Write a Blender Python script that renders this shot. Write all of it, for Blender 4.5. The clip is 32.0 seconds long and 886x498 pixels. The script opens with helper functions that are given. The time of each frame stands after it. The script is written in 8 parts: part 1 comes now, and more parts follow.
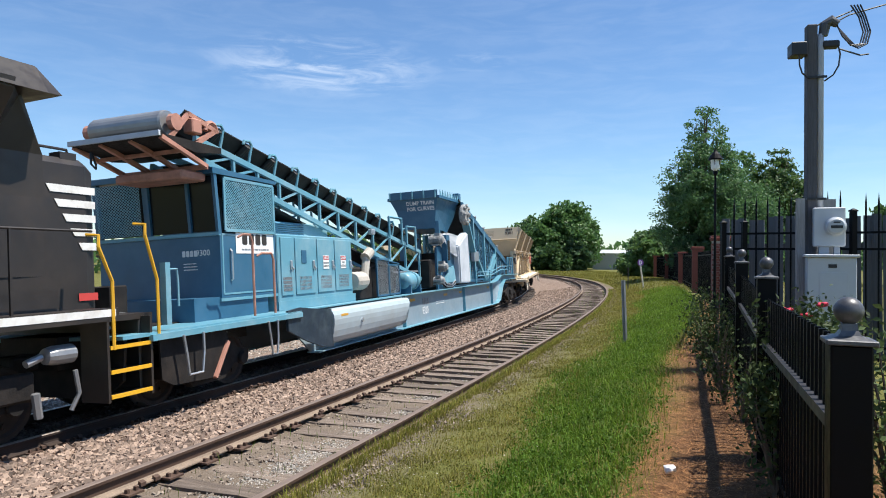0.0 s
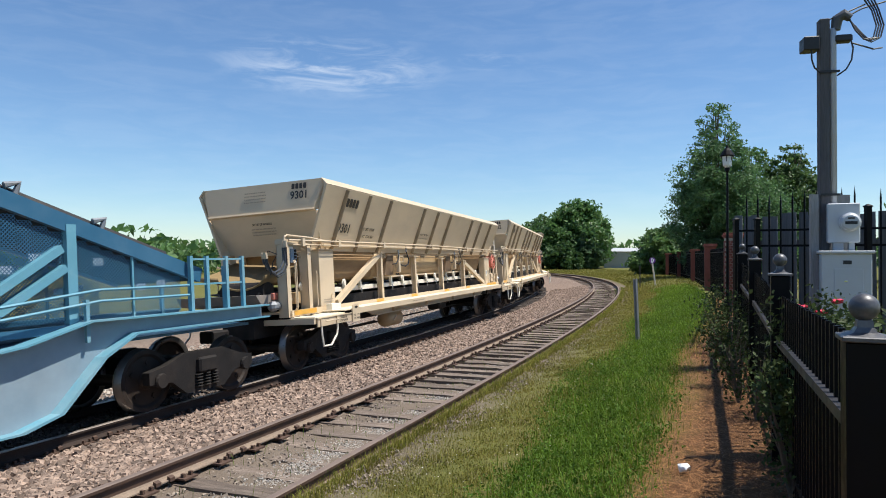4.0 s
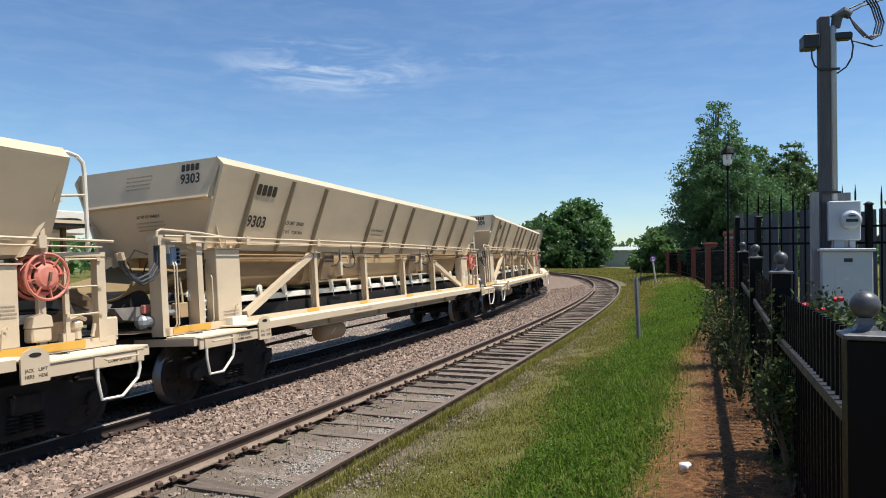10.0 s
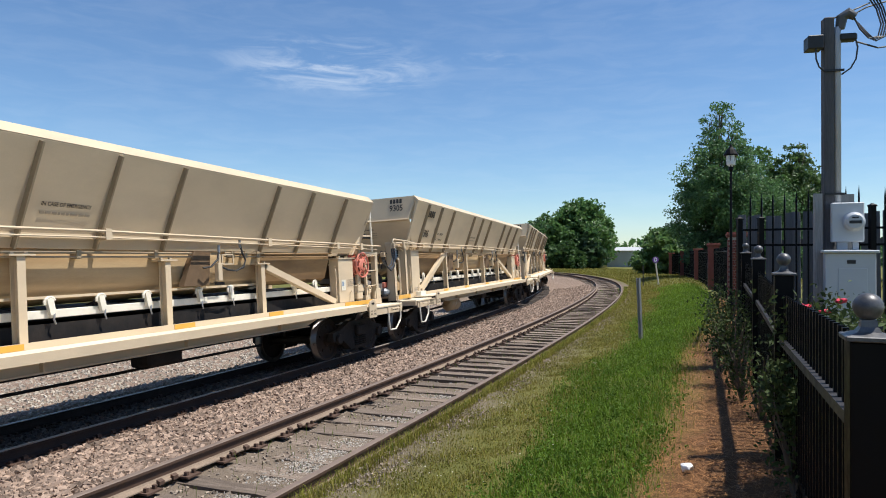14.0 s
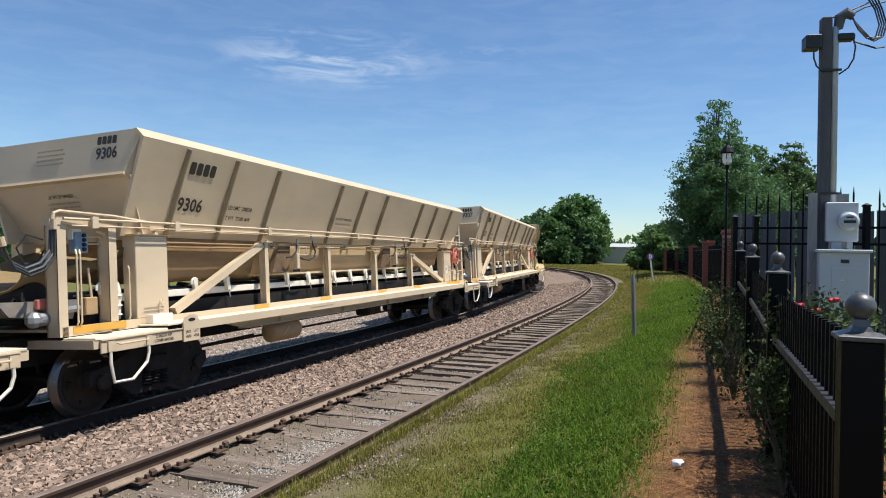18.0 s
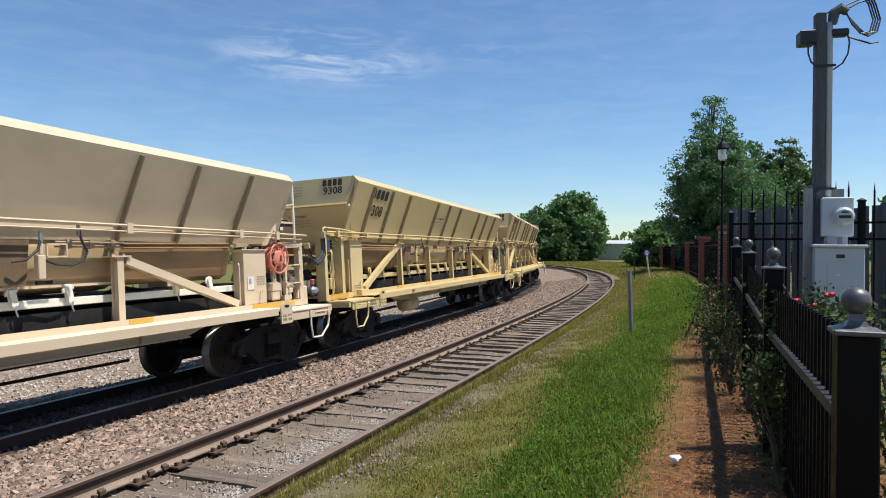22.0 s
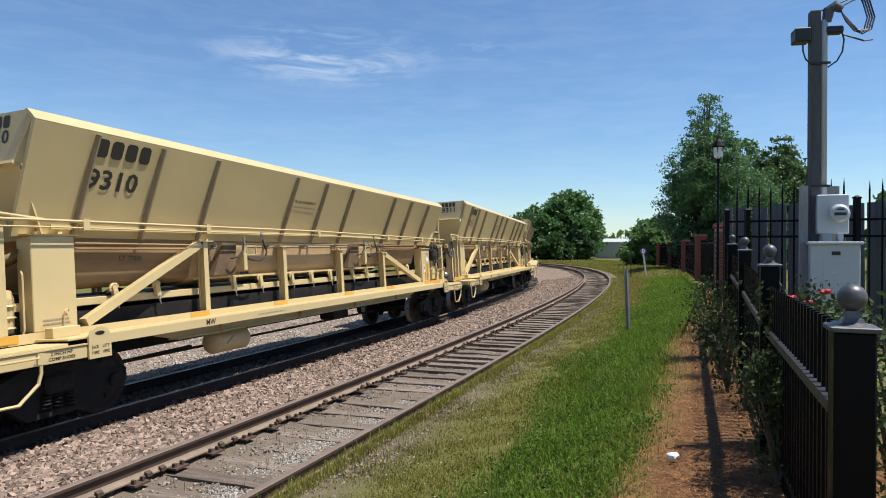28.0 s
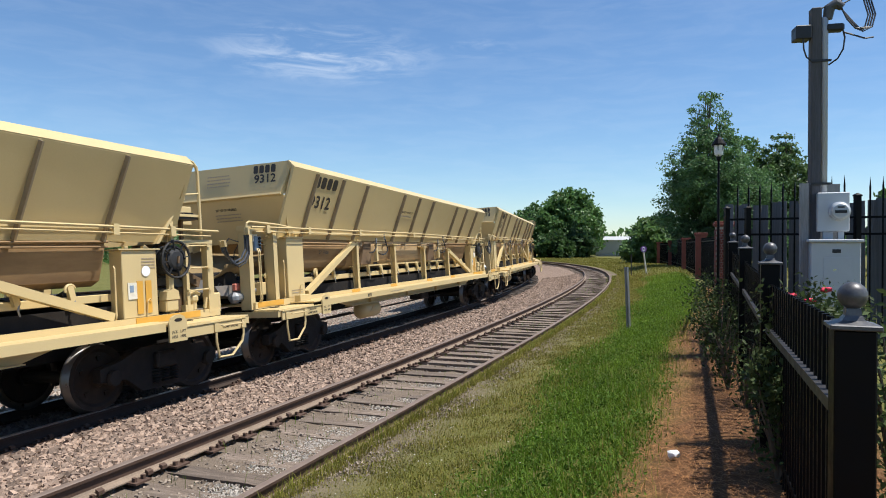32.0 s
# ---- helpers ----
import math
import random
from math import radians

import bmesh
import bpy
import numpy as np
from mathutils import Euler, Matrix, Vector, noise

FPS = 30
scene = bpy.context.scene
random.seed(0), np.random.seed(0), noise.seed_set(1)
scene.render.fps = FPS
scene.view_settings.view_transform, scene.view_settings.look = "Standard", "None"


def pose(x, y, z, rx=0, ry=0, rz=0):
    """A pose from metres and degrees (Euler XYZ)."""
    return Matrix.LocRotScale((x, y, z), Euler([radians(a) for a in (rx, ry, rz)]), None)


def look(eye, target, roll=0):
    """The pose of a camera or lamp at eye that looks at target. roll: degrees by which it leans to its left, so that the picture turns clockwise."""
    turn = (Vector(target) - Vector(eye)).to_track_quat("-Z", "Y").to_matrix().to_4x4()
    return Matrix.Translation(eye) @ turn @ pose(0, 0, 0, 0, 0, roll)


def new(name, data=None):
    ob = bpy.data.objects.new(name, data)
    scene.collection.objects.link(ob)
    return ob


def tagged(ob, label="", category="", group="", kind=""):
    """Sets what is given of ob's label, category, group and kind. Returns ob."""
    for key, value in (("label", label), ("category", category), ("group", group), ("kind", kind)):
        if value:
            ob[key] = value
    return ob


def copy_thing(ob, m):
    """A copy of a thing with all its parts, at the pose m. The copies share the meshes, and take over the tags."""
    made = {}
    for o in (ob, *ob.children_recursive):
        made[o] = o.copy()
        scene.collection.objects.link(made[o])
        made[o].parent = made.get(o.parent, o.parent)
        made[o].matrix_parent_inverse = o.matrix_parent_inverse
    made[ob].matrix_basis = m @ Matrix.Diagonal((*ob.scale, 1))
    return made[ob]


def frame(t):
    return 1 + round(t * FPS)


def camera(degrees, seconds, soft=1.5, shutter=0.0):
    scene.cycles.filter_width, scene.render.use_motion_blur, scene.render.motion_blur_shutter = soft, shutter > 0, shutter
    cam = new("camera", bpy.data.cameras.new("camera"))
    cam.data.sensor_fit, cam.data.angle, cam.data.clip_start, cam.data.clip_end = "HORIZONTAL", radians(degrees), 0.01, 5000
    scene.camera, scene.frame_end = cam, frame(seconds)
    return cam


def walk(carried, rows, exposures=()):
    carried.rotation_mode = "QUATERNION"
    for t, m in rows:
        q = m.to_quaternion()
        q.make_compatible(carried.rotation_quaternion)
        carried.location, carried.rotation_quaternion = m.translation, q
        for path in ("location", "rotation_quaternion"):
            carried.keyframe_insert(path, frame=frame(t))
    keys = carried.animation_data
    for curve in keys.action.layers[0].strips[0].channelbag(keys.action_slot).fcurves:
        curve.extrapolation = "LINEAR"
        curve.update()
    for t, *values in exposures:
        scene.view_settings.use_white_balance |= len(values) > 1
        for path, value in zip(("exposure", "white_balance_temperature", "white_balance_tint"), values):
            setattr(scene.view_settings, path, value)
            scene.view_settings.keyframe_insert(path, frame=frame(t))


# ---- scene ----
# ---------------------------------------------------------------- camera
EYE = (0.0, 0.0, 1.967)
TURNS = [  # seconds, yaw, pitch, roll
    (0, -0.9, 0.6, -0.58),
    (0.5, -0.66, 0.69, -0.15),
    (1, -0.83, 0.76, 0.1),
    (1.5, -0.9, 0.69, 0.11),
    (2, -0.74, 0.53, -0.13),
    (2.5, -0.08, 0.59, 0.05),
    (3, 0.13, 0.59, 0.03),
    (3.5, 0.01, 0.6, -0.05),
    (5.5, 0.34, 0.45, 0.1),
    (6, 0.55, 0.55, 0.49),
    (6.5, 0.28, 0.43, 0.36),
    (7, 0.27, 0.42, 0.57),
    (7.5, 0.41, 0.35, 0.08),
    (8, 0.42, 0.36, -0.17),
    (8.5, 0.27, 0.32, -0.17),
    (9, 0.41, 0.52, -0.16),
    (9.5, 0.43, 0.36, -0.2),
    (10, 0.08, 0.53, 0.18),
    (10.5, 0.2, 0.82, 0.08),
    (11, 0.55, 0.63, -0.09),
    (11.5, 0.63, 0.72, -0.01),
    (12, 0.69, 0.64, -0.08),
    (12.5, 0.24, 0.52, 0.01),
    (13, -0, 0.52, 0.03),
    (13.5, 0.34, 0.34, -0.11),
    (14, 0.28, 0.48, -0.14),
    (14.5, 0.14, 0.46, 0.11),
    (15, 0.14, 0.54, -0.16),
    (15.5, 0.12, 0.36, -0.25),
    (17.5, 0.01, 0.08, -0.72),
    (18, -0.11, -0.04, -0.95),
    (18.5, -0.04, -0.26, -0.7),
    (19, -0.25, -0.19, -0.67),
    (19.5, -0.39, -0.27, -0.74),
    (20, -0.33, 0.02, -0.37),
    (20.5, -0.21, -0.24, -0.5),
    (21, -0.12, -0.18, -0.55),
    (21.5, -0.19, -0.11, -0.43),
    (22, -0.4, -0.2, -0.5),
    (22.5, -0.65, -0.26, -0.44),
    (23, -0.72, -0.14, -0.32),
    (23.5, -0.58, -0.02, -0.29),
    (24, -0.59, -0.09, -0.34),
    (24.5, -0.46, -0.08, -0.24),
    (25, -0.45, -0.21, -0.38),
    (25.5, -0.47, -0.1, -0.04),
    (27.5, -0.61, -0.16, -0.32),
    (28, -0.68, -0.26, -0.17),
    (28.5, -0.67, -0.44, -0.19),
    (29, -0.85, -0.34, -0.28),
    (29.5, -0.86, -0.38, -0.26),
    (30, -0.67, -0.34, -0.3),
    (30.5, -0.72, -0.43, -0.16),
    (31, -0.81, -0.52, -0.16),
    (31.5, -0.59, -0.46, -0.22),
    (32, -0.65, -0.43, -0.14),]
cam = camera(67.0, 32.0, soft=1.0)
walk(cam, [(t, pose(*EYE, 90 + p, r, y)) for t, y, p, r in TURNS],
     exposures=[(0, 0.62), (1, 0.48), (3, 0.42), (6, 0.36), (24, 0.36), (32, 0.42)])

# ---------------------------------------------------------------- sky and sun
SUN_DIR = Vector((0.44, -0.04, 1.0)).normalized()      # from the ground towards the sun
elev = math.asin(SUN_DIR.z)
azim = math.atan2(SUN_DIR.x, SUN_DIR.y)
world = bpy.data.worlds.new("sky")
scene.world = world
world.use_nodes = True
wn, wl = world.node_tree.nodes, world.node_tree.links
wn.clear()
w_out = wn.new("ShaderNodeOutputWorld")
w_bg = wn.new("ShaderNodeBackground")
sky = wn.new("ShaderNodeTexSky")
sky.sky_type = "NISHITA"
sky.sun_disc = False
sky.sun_elevation = elev
sky.sun_rotation = azim
sky.air_density, sky.dust_density, sky.ozone_density = 1.0, 0.05, 2.8
w_co = wn.new("ShaderNodeTexCoord")
# faint cirrus: a drawn-out wisp and a shorter one, broken up by stretched noise
w_map = wn.new("ShaderNodeMapping")
w_map.inputs["Scale"].default_value = (5.0, 5.0, 26.0)
w_map.inputs["Rotation"].default_value = (0, radians(4), 0)
wl.new(w_co.outputs["Generated"], w_map.inputs["Vector"])
w_n1 = wn.new("ShaderNodeTexNoise")
w_n1.inputs["Scale"].default_value = 2.2
w_n1.inputs["Detail"].default_value = 8
w_n1.inputs["Roughness"].default_value = 0.6
w_n1.inputs["Distortion"].default_value = 0.6
wl.new(w_map.outputs["Vector"], w_n1.inputs["Vector"])


def w_math(op, a, b):
    n = wn.new("ShaderNodeMath")
    n.operation = op
    for k, v in enumerate((a, b)):
        if isinstance(v, (int, float)):
            n.inputs[k].default_value = v
        else:
            wl.new(v, n.inputs[k])
    return n.outputs[0]


def w_range(src, a, b, lo, hi):
    n = wn.new("ShaderNodeMapRange")
    n.interpolation_type = "SMOOTHSTEP"
    for k, v in (("From Min", a), ("From Max", b), ("To Min", lo), ("To Max", hi)):
        n.inputs[k].default_value = v
    wl.new(src, n.inputs["Value"])
    return n.outputs["Result"]


def wisp(centre, half, strength):
    m = wn.new("ShaderNodeMapping")
    m.vector_type = "POINT"
    m.inputs["Location"].default_value = tuple(-c / h for c, h in zip(centre, half))
    m.inputs["Scale"].default_value = tuple(1 / h for h in half)
    wl.new(w_co.outputs["Generated"], m.inputs["Vector"])
    ln = wn.new("ShaderNodeVectorMath")
    ln.operation = "LENGTH"
    wl.new(m.outputs["Vector"], ln.inputs[0])
    return w_range(ln.outputs["Value"], 0.1, 1.0, strength, 0.0)


w_broken = w_range(w_n1.outputs["Fac"], 0.36, 0.72, 0.0, 1.0)
w_mask = w_math("MAXIMUM", wisp((-0.155, 0.95, 0.268), (0.21, 0.6, 0.055), 0.50), wisp((0.062, 0.958, 0.279), (0.075, 0.6, 0.018), 0.30))
w_mask = w_math("MAXIMUM", w_mask, wisp((-0.19, 0.95, 0.285), (0.16, 0.6, 0.03), 0.22))
w_mask = w_math("MAXIMUM", w_mask, 0.05)
w_cloud = w_math("MULTIPLY", w_broken, w_mask)
w_hsv = wn.new("ShaderNodeHueSaturation")
w_hsv.inputs["Saturation"].default_value = 1.05
w_hsv.inputs["Value"].default_value = 1.0
wl.new(sky.outputs["Color"], w_hsv.inputs["Color"])
w_tint = wn.new("ShaderNodeMixRGB")
w_tint.blend_type = "MULTIPLY"
w_tint.inputs["Fac"].default_value = 1.0
w_tint.inputs["Color2"].default_value = (0.88, 1.0, 1.11, 1)
wl.new(w_hsv.outputs["Color"], w_tint.inputs["Color1"])
w_mix = wn.new("ShaderNodeMixRGB")
w_mix.inputs["Color2"].default_value = (8.0, 8.6, 9.3, 1)
wl.new(w_cloud, w_mix.inputs["Fac"])
wl.new(w_tint.outputs["Color"], w_mix.inputs["Color1"])
wl.new(w_mix.outputs["Color"], w_bg.inputs["Color"])
w_bg.inputs["Strength"].default_value = 0.094
wl.new(w_bg.outputs["Background"], w_out.inputs["Surface"])
sun = new("sun", bpy.data.lights.new("sun", "SUN"))
sun.data.energy = 5.0
sun.data.angle = radians(0.53)
sun.data.color = (1.0, 0.955, 0.88)
sun.matrix_world = look(SUN_DIR * 50, (0, 0, 0))


# ---------------------------------------------------------------- materials
def mat(name, color, rough=0.6, metal=0.0, var=0.12, scale=3.0, grain=0.0, grain_scale=60.0, bump=0.0,
        bump_scale=80.0, stain=None, stain_amt=0.0, stain_scale=1.2, stretch=(1, 1, 1), rand=0.0, spec=0.5, leafy=0.0):
    """Colour with large and fine variation, stains, relief and a change from object to object."""
    m = bpy.data.materials.new(name)
    m.use_nodes = True
    n, l = m.node_tree.nodes, m.node_tree.links
    b = n["Principled BSDF"]
    b.inputs["Roughness"].default_value = rough
    b.inputs["Metallic"].default_value = metal
    b.inputs["Specular IOR Level"].default_value = spec
    co = n.new("ShaderNodeTexCoord")
    mp = n.new("ShaderNodeMapping")
    mp.inputs["Scale"].default_value = stretch
    l.new(co.outputs["Object"], mp.inputs["Vector"])

    def noise_tex(sc, detail=4.0, rough_=0.6):
        t = n.new("ShaderNodeTexNoise")
        t.inputs["Scale"].default_value = sc
        t.inputs["Detail"].default_value = detail
        t.inputs["Roughness"].default_value = rough_
        l.new(mp.outputs["Vector"], t.inputs["Vector"])
        return t.outputs["Fac"]

    def rng(src, a, z, lo, hi):
        r = n.new("ShaderNodeMapRange")
        for k, v in (("From Min", a), ("From Max", z), ("To Min", lo), ("To Max", hi)):
            r.inputs[k].default_value = v
        l.new(src, r.inputs["Value"])
        return r.outputs["Result"]

    def times(src, col):
        x = n.new("ShaderNodeMixRGB")
        x.blend_type = "MULTIPLY"
        x.inputs["Fac"].default_value = 1
        l.new(col, x.inputs["Color1"])
        l.new(src, x.inputs["Color2"])
        return x.outputs["Color"]

    rgb = n.new("ShaderNodeRGB")
    rgb.outputs[0].default_value = (*color, 1)
    out = rgb.outputs[0]
    if stain is not None:
        x = n.new("ShaderNodeMixRGB")
        x.inputs["Color2"].default_value = (*stain, 1)
        l.new(out, x.inputs["Color1"])
        l.new(rng(noise_tex(stain_scale, 6.0, 0.65), 0.45, 0.72, 0, stain_amt), x.inputs["Fac"])
        out = x.outputs["Color"]
    if var:
        out = times(rng(noise_tex(scale), 0.25, 0.75, 1 - var, 1 + var), out)
    if grain:
        out = times(rng(noise_tex(grain_scale, 3.0), 0.25, 0.75, 1 - grain, 1 + grain), out)
    if rand:
        oi = n.new("ShaderNodeObjectInfo")
        out = times(rng(oi.outputs["Random"], 0, 1, 1 - rand, 1 + rand), out)
        geo = n.new("ShaderNodeNewGeometry")
        out = times(rng(geo.outputs["Random Per Island"], 0, 1, 1 - rand, 1 + rand), out)
    l.new(out, b.inputs["Base Color"])
    if var:
        l.new(rng(noise_tex(scale * 4), 0.3, 0.7, max(rough - 0.1, 0.02), min(rough + 0.1, 1)), b.inputs["Roughness"])
    if bump:
        bp = n.new("ShaderNodeBump")
        bp.inputs["Strength"].default_value = bump
        bp.inputs["Distance"].default_value = 0.02
        l.new(noise_tex(bump_scale, 5.0), bp.inputs["Height"])
        l.new(bp.outputs["Normal"], b.inputs["Normal"])
    if leafy:
        tr = n.new("ShaderNodeBsdfTranslucent")
        l.new(out, tr.inputs["Color"])
        mx = n.new("ShaderNodeMixShader")
        mx.inputs["Fac"].default_value = leafy
        l.new(b.outputs["BSDF"], mx.inputs[1])
        l.new(tr.outputs["BSDF"], mx.inputs[2])
        l.new(mx.outputs["Shader"], n["Material Output"].inputs["Surface"])
    return m


RUST = (0.16, 0.075, 0.04)
M = {}
M["cream_old"] = mat("weathered_cream_paint", (0.60, 0.475, 0.32), 0.5, var=0.06, scale=0.8, grain=0.04, stain=(0.42, 0.33, 0.23), stain_amt=0.35, stain_scale=0.9, stretch=(1, 1, 2.0), bump=0.05, bump_scale=30)
M["cream_new"] = mat("fresh_cream_paint", (0.59, 0.455, 0.225), 0.42, var=0.05, scale=0.8, grain=0.03, stain=(0.50, 0.40, 0.22), stain_amt=0.22, stain_scale=0.9, bump=0.04, bump_scale=30)
M["white_paint"] = mat("white_paint", (0.76, 0.71, 0.60), 0.45, var=0.06, stain=(0.5, 0.45, 0.36), stain_amt=0.35, stain_scale=4)
M["ochre"] = mat("ochre_reflector", (0.62, 0.33, 0.05), 0.4, var=0.08)
M["ink"] = mat("dark_lettering", (0.035, 0.028, 0.022), 0.5, var=0.05)
M["ink_pale"] = mat("pale_lettering", (0.70, 0.72, 0.72), 0.5, var=0.05)
M["black_iron"] = mat("sooty_black_iron", (0.020, 0.018, 0.017), 0.7, metal=0.1, var=0.3, scale=4, stain=(0.06, 0.045, 0.035), stain_amt=0.4, stain_scale=3, bump=0.2, bump_scale=40, spec=0.2)
M["wheel_steel"] = mat("worn_wheel_steel", (0.16, 0.15, 0.14), 0.35, metal=0.8, var=0.2)
M["wheel_dark"] = mat("brown_wheel_plate", (0.035, 0.027, 0.022), 0.6, metal=0.2, var=0.3, scale=5, stain=(0.06, 0.036, 0.026), stain_amt=0.4, stain_scale=5, spec=0.2)
M["rubber"] = mat("black_rubber", (0.018, 0.018, 0.019), 0.7, var=0.2)
M["belt"] = mat("conveyor_belt_rubber", (0.022, 0.022, 0.023), 0.75, var=0.3, stain=(0.12, 0.10, 0.08), stain_amt=0.3)
M["red_hose"] = mat("red_hose", (0.50, 0.085, 0.05), 0.5, var=0.15)
M["grey_steel"] = mat("grey_steel", (0.30, 0.31, 0.32), 0.45, metal=0.5, var=0.15, stain=RUST, stain_amt=0.2)
M["galvanised"] = mat("galvanised_steel", (0.46, 0.48, 0.50), 0.4, metal=0.7, var=0.12, grain=0.06, grain_scale=25)
M["blue"] = mat("light_blue_paint", (0.12, 0.31, 0.395), 0.42, var=0.1, scale=1.2, grain=0.04, stain=(0.31, 0.43, 0.46), stain_amt=0.6, stain_scale=1.3, bump=0.05, bump_scale=25)
# copy of the blue paint, darkened for faces turned from the sun
M["blue_dark"] = mat("shade_darkened_blue_paint", (0.028, 0.115, 0.20), 0.42, var=0.15, scale=1.5, stain=(0.09, 0.15, 0.20), stain_amt=0.35, stain_scale=1.5)
M["girder"] = mat("chalky_pale_blue_steel", (0.245, 0.315, 0.36), 0.4, var=0.1, stain=(0.15, 0.25, 0.32), stain_amt=0.6, stain_scale=0.8)
M["tank_grey"] = mat("chalky_pale_blue_tank", (0.42, 0.50, 0.53), 0.4, var=0.08, stain=(0.35, 0.37, 0.36), stain_amt=0.5, stain_scale=1.2)
M["dusty_metal"] = mat("dust_caked_machine_steel", (0.30, 0.30, 0.29), 0.8, var=0.25, stain=(0.12, 0.13, 0.14), stain_amt=0.7, stain_scale=9, bump=0.4, bump_scale=30)
M["tarp"] = mat("white_tarpaulin", (0.55, 0.58, 0.61), 0.6, var=0.09, stain=(0.36, 0.41, 0.46), stain_amt=0.6, bump=0.3, bump_scale=6)
M["dark_glass"] = mat("dark_window_glass", (0.010, 0.014, 0.018), 0.12, var=0.0, spec=0.25)
M["rust_pink"] = mat("rusty_pink_steel", (0.46, 0.22, 0.16), 0.7, var=0.2, stain=RUST, stain_amt=0.6, stain_scale=4)
M["loco_black"] = mat("faded_black_paint", (0.026, 0.021, 0.018), 0.45, var=0.25, scale=1.5, stain=(0.06, 0.044, 0.032), stain_amt=0.5, stain_scale=1.1)
M["stripe_white"] = mat("white_stripe_paint", (0.75, 0.74, 0.70), 0.5, var=0.06, stain=(0.4, 0.33, 0.26), stain_amt=0.5, stain_scale=5)
M["safety_yellow"] = mat("safety_yellow_paint", (0.75, 0.40, 0.02), 0.45, var=0.08, stain=(0.3, 0.18, 0.05), stain_amt=0.3, stain_scale=6)
M["notice_cream"] = mat("cream_notice_plate", (0.70, 0.66, 0.55), 0.45, var=0.05, stain=(0.4, 0.35, 0.28), stain_amt=0.4, stain_scale=14)
M["sign_white"] = mat("white_sign_board", (0.82, 0.82, 0.80), 0.4, var=0.03)
M["sign_red"] = mat("red_sign_paint", (0.55, 0.06, 0.05), 0.45, var=0.05)
M["rail_rust"] = mat("rusty_rail_steel", (0.10, 0.060, 0.042), 0.7, metal=0.2, var=0.2, scale=4, grain=0.15, grain_scale=70, bump=0.15)
M["rail_head"] = mat("worn_rail_head", (0.42, 0.36, 0.31), 0.38, metal=0.6, var=0.15, scale=6)
M["rail_head_old"] = mat("dull_rail_head", (0.17, 0.125, 0.10), 0.7, metal=0.1, var=0.2, scale=6)
M["tie"] = mat("weathered_wooden_tie", (0.13, 0.098, 0.075), 0.9, var=0.3, scale=3, grain=0.3, grain_scale=14, stretch=(0.5, 7, 4), stain=(0.24, 0.195, 0.155), stain_amt=0.5, stain_scale=1.5, bump=0.6, bump_scale=18, rand=0.25)
M["rail_main"] = mat("dark_rail_steel", (0.045, 0.032, 0.026), 0.75, metal=0.1, var=0.2, scale=4, grain=0.15, grain_scale=70, bump=0.15, spec=0.2)
M["rail_dust"] = mat("dusty_rail_foot", (0.22, 0.165, 0.12), 0.85, var=0.25, scale=5, grain=0.2, grain_scale=60, bump=0.2)
M["grass_olive"] = mat("olive_grass_blade", (0.19, 0.195, 0.032), 0.6, var=0.25, scale=0.7, rand=0.32, leafy=0.35, spec=0.15)
# darker tie wood, used on the main line only
M["tie_dark"] = mat("dark_wooden_tie", (0.06, 0.048, 0.04), 0.9, var=0.3, scale=3, grain=0.3, grain_scale=14, stretch=(0.5, 7, 4), bump=0.6, bump_scale=18, rand=0.25)
# stone colour darkened for the shadow under the train
M["stone_shaded"] = mat("shadow_dark_ballast", (0.15, 0.12, 0.10), 0.85, var=0.2, scale=9, grain=0.15, rand=0.4, bump=0.2)
M["stone"] = mat("ballast_stone", (0.24, 0.172, 0.13), 0.85, var=0.2, scale=9, grain=0.2, rand=0.5, bump=0.2)
M["stone_grey"] = mat("grey_ballast_stone", (0.33, 0.29, 0.245), 0.85, var=0.15, scale=9, grain=0.15, rand=0.38, bump=0.2)
M["grass"] = mat("grass_blade", (0.115, 0.19, 0.02), 0.55, var=0.3, scale=0.7, rand=0.38, leafy=0.4, spec=0.15)
M["grass_dry"] = mat("dry_grass_blade", (0.25, 0.215, 0.055), 0.65, var=0.25, scale=0.7, rand=0.35, leafy=0.35, spec=0.15)
M["straw"] = mat("pine_straw", (0.25, 0.115, 0.038), 0.8, var=0.2, rand=0.4)
M["fence_black"] = mat("black_metal_paint", (0.004, 0.004, 0.005), 0.45, var=0.2, spec=0.12)
M["brick"] = mat("red_brick", (0.21, 0.062, 0.045), 0.85, var=0.15, scale=6, grain=0.2, rand=0.2, bump=0.3)
M["mortar"] = mat("grey_mortar", (0.38, 0.34, 0.30), 0.9, var=0.12)
M["board"] = mat("grey_weathered_board", (0.11, 0.115, 0.125), 0.85, var=0.2, scale=2, grain=0.25, grain_scale=12, stretch=(6, 6, 0.5), rand=0.2, bump=0.3)
M["pole_wood"] = mat("grey_timber_pole", (0.095, 0.092, 0.098), 0.85, var=0.2, scale=2, grain=0.25, grain_scale=15, stretch=(8, 8, 0.5), bump=0.4)
M["cabinet"] = mat("pale_grey_cabinet_paint", (0.50, 0.525, 0.55), 0.4, var=0.05, stain=(0.45, 0.46, 0.46), stain_amt=0.3)
M["conduit"] = mat("grey_conduit", (0.42, 0.44, 0.47), 0.5, var=0.08)
M["purple"] = mat("purple_sign_face", (0.16, 0.05, 0.26), 0.45, var=0.05)
M["bark"] = mat("brown_bark", (0.12, 0.09, 0.065), 0.9, var=0.25, scale=4, bump=0.5, bump_scale=20)
M["leaf"] = mat("green_leaf", (0.095, 0.185, 0.055), 0.5, var=0.25, scale=0.5, rand=0.35, leafy=0.4)
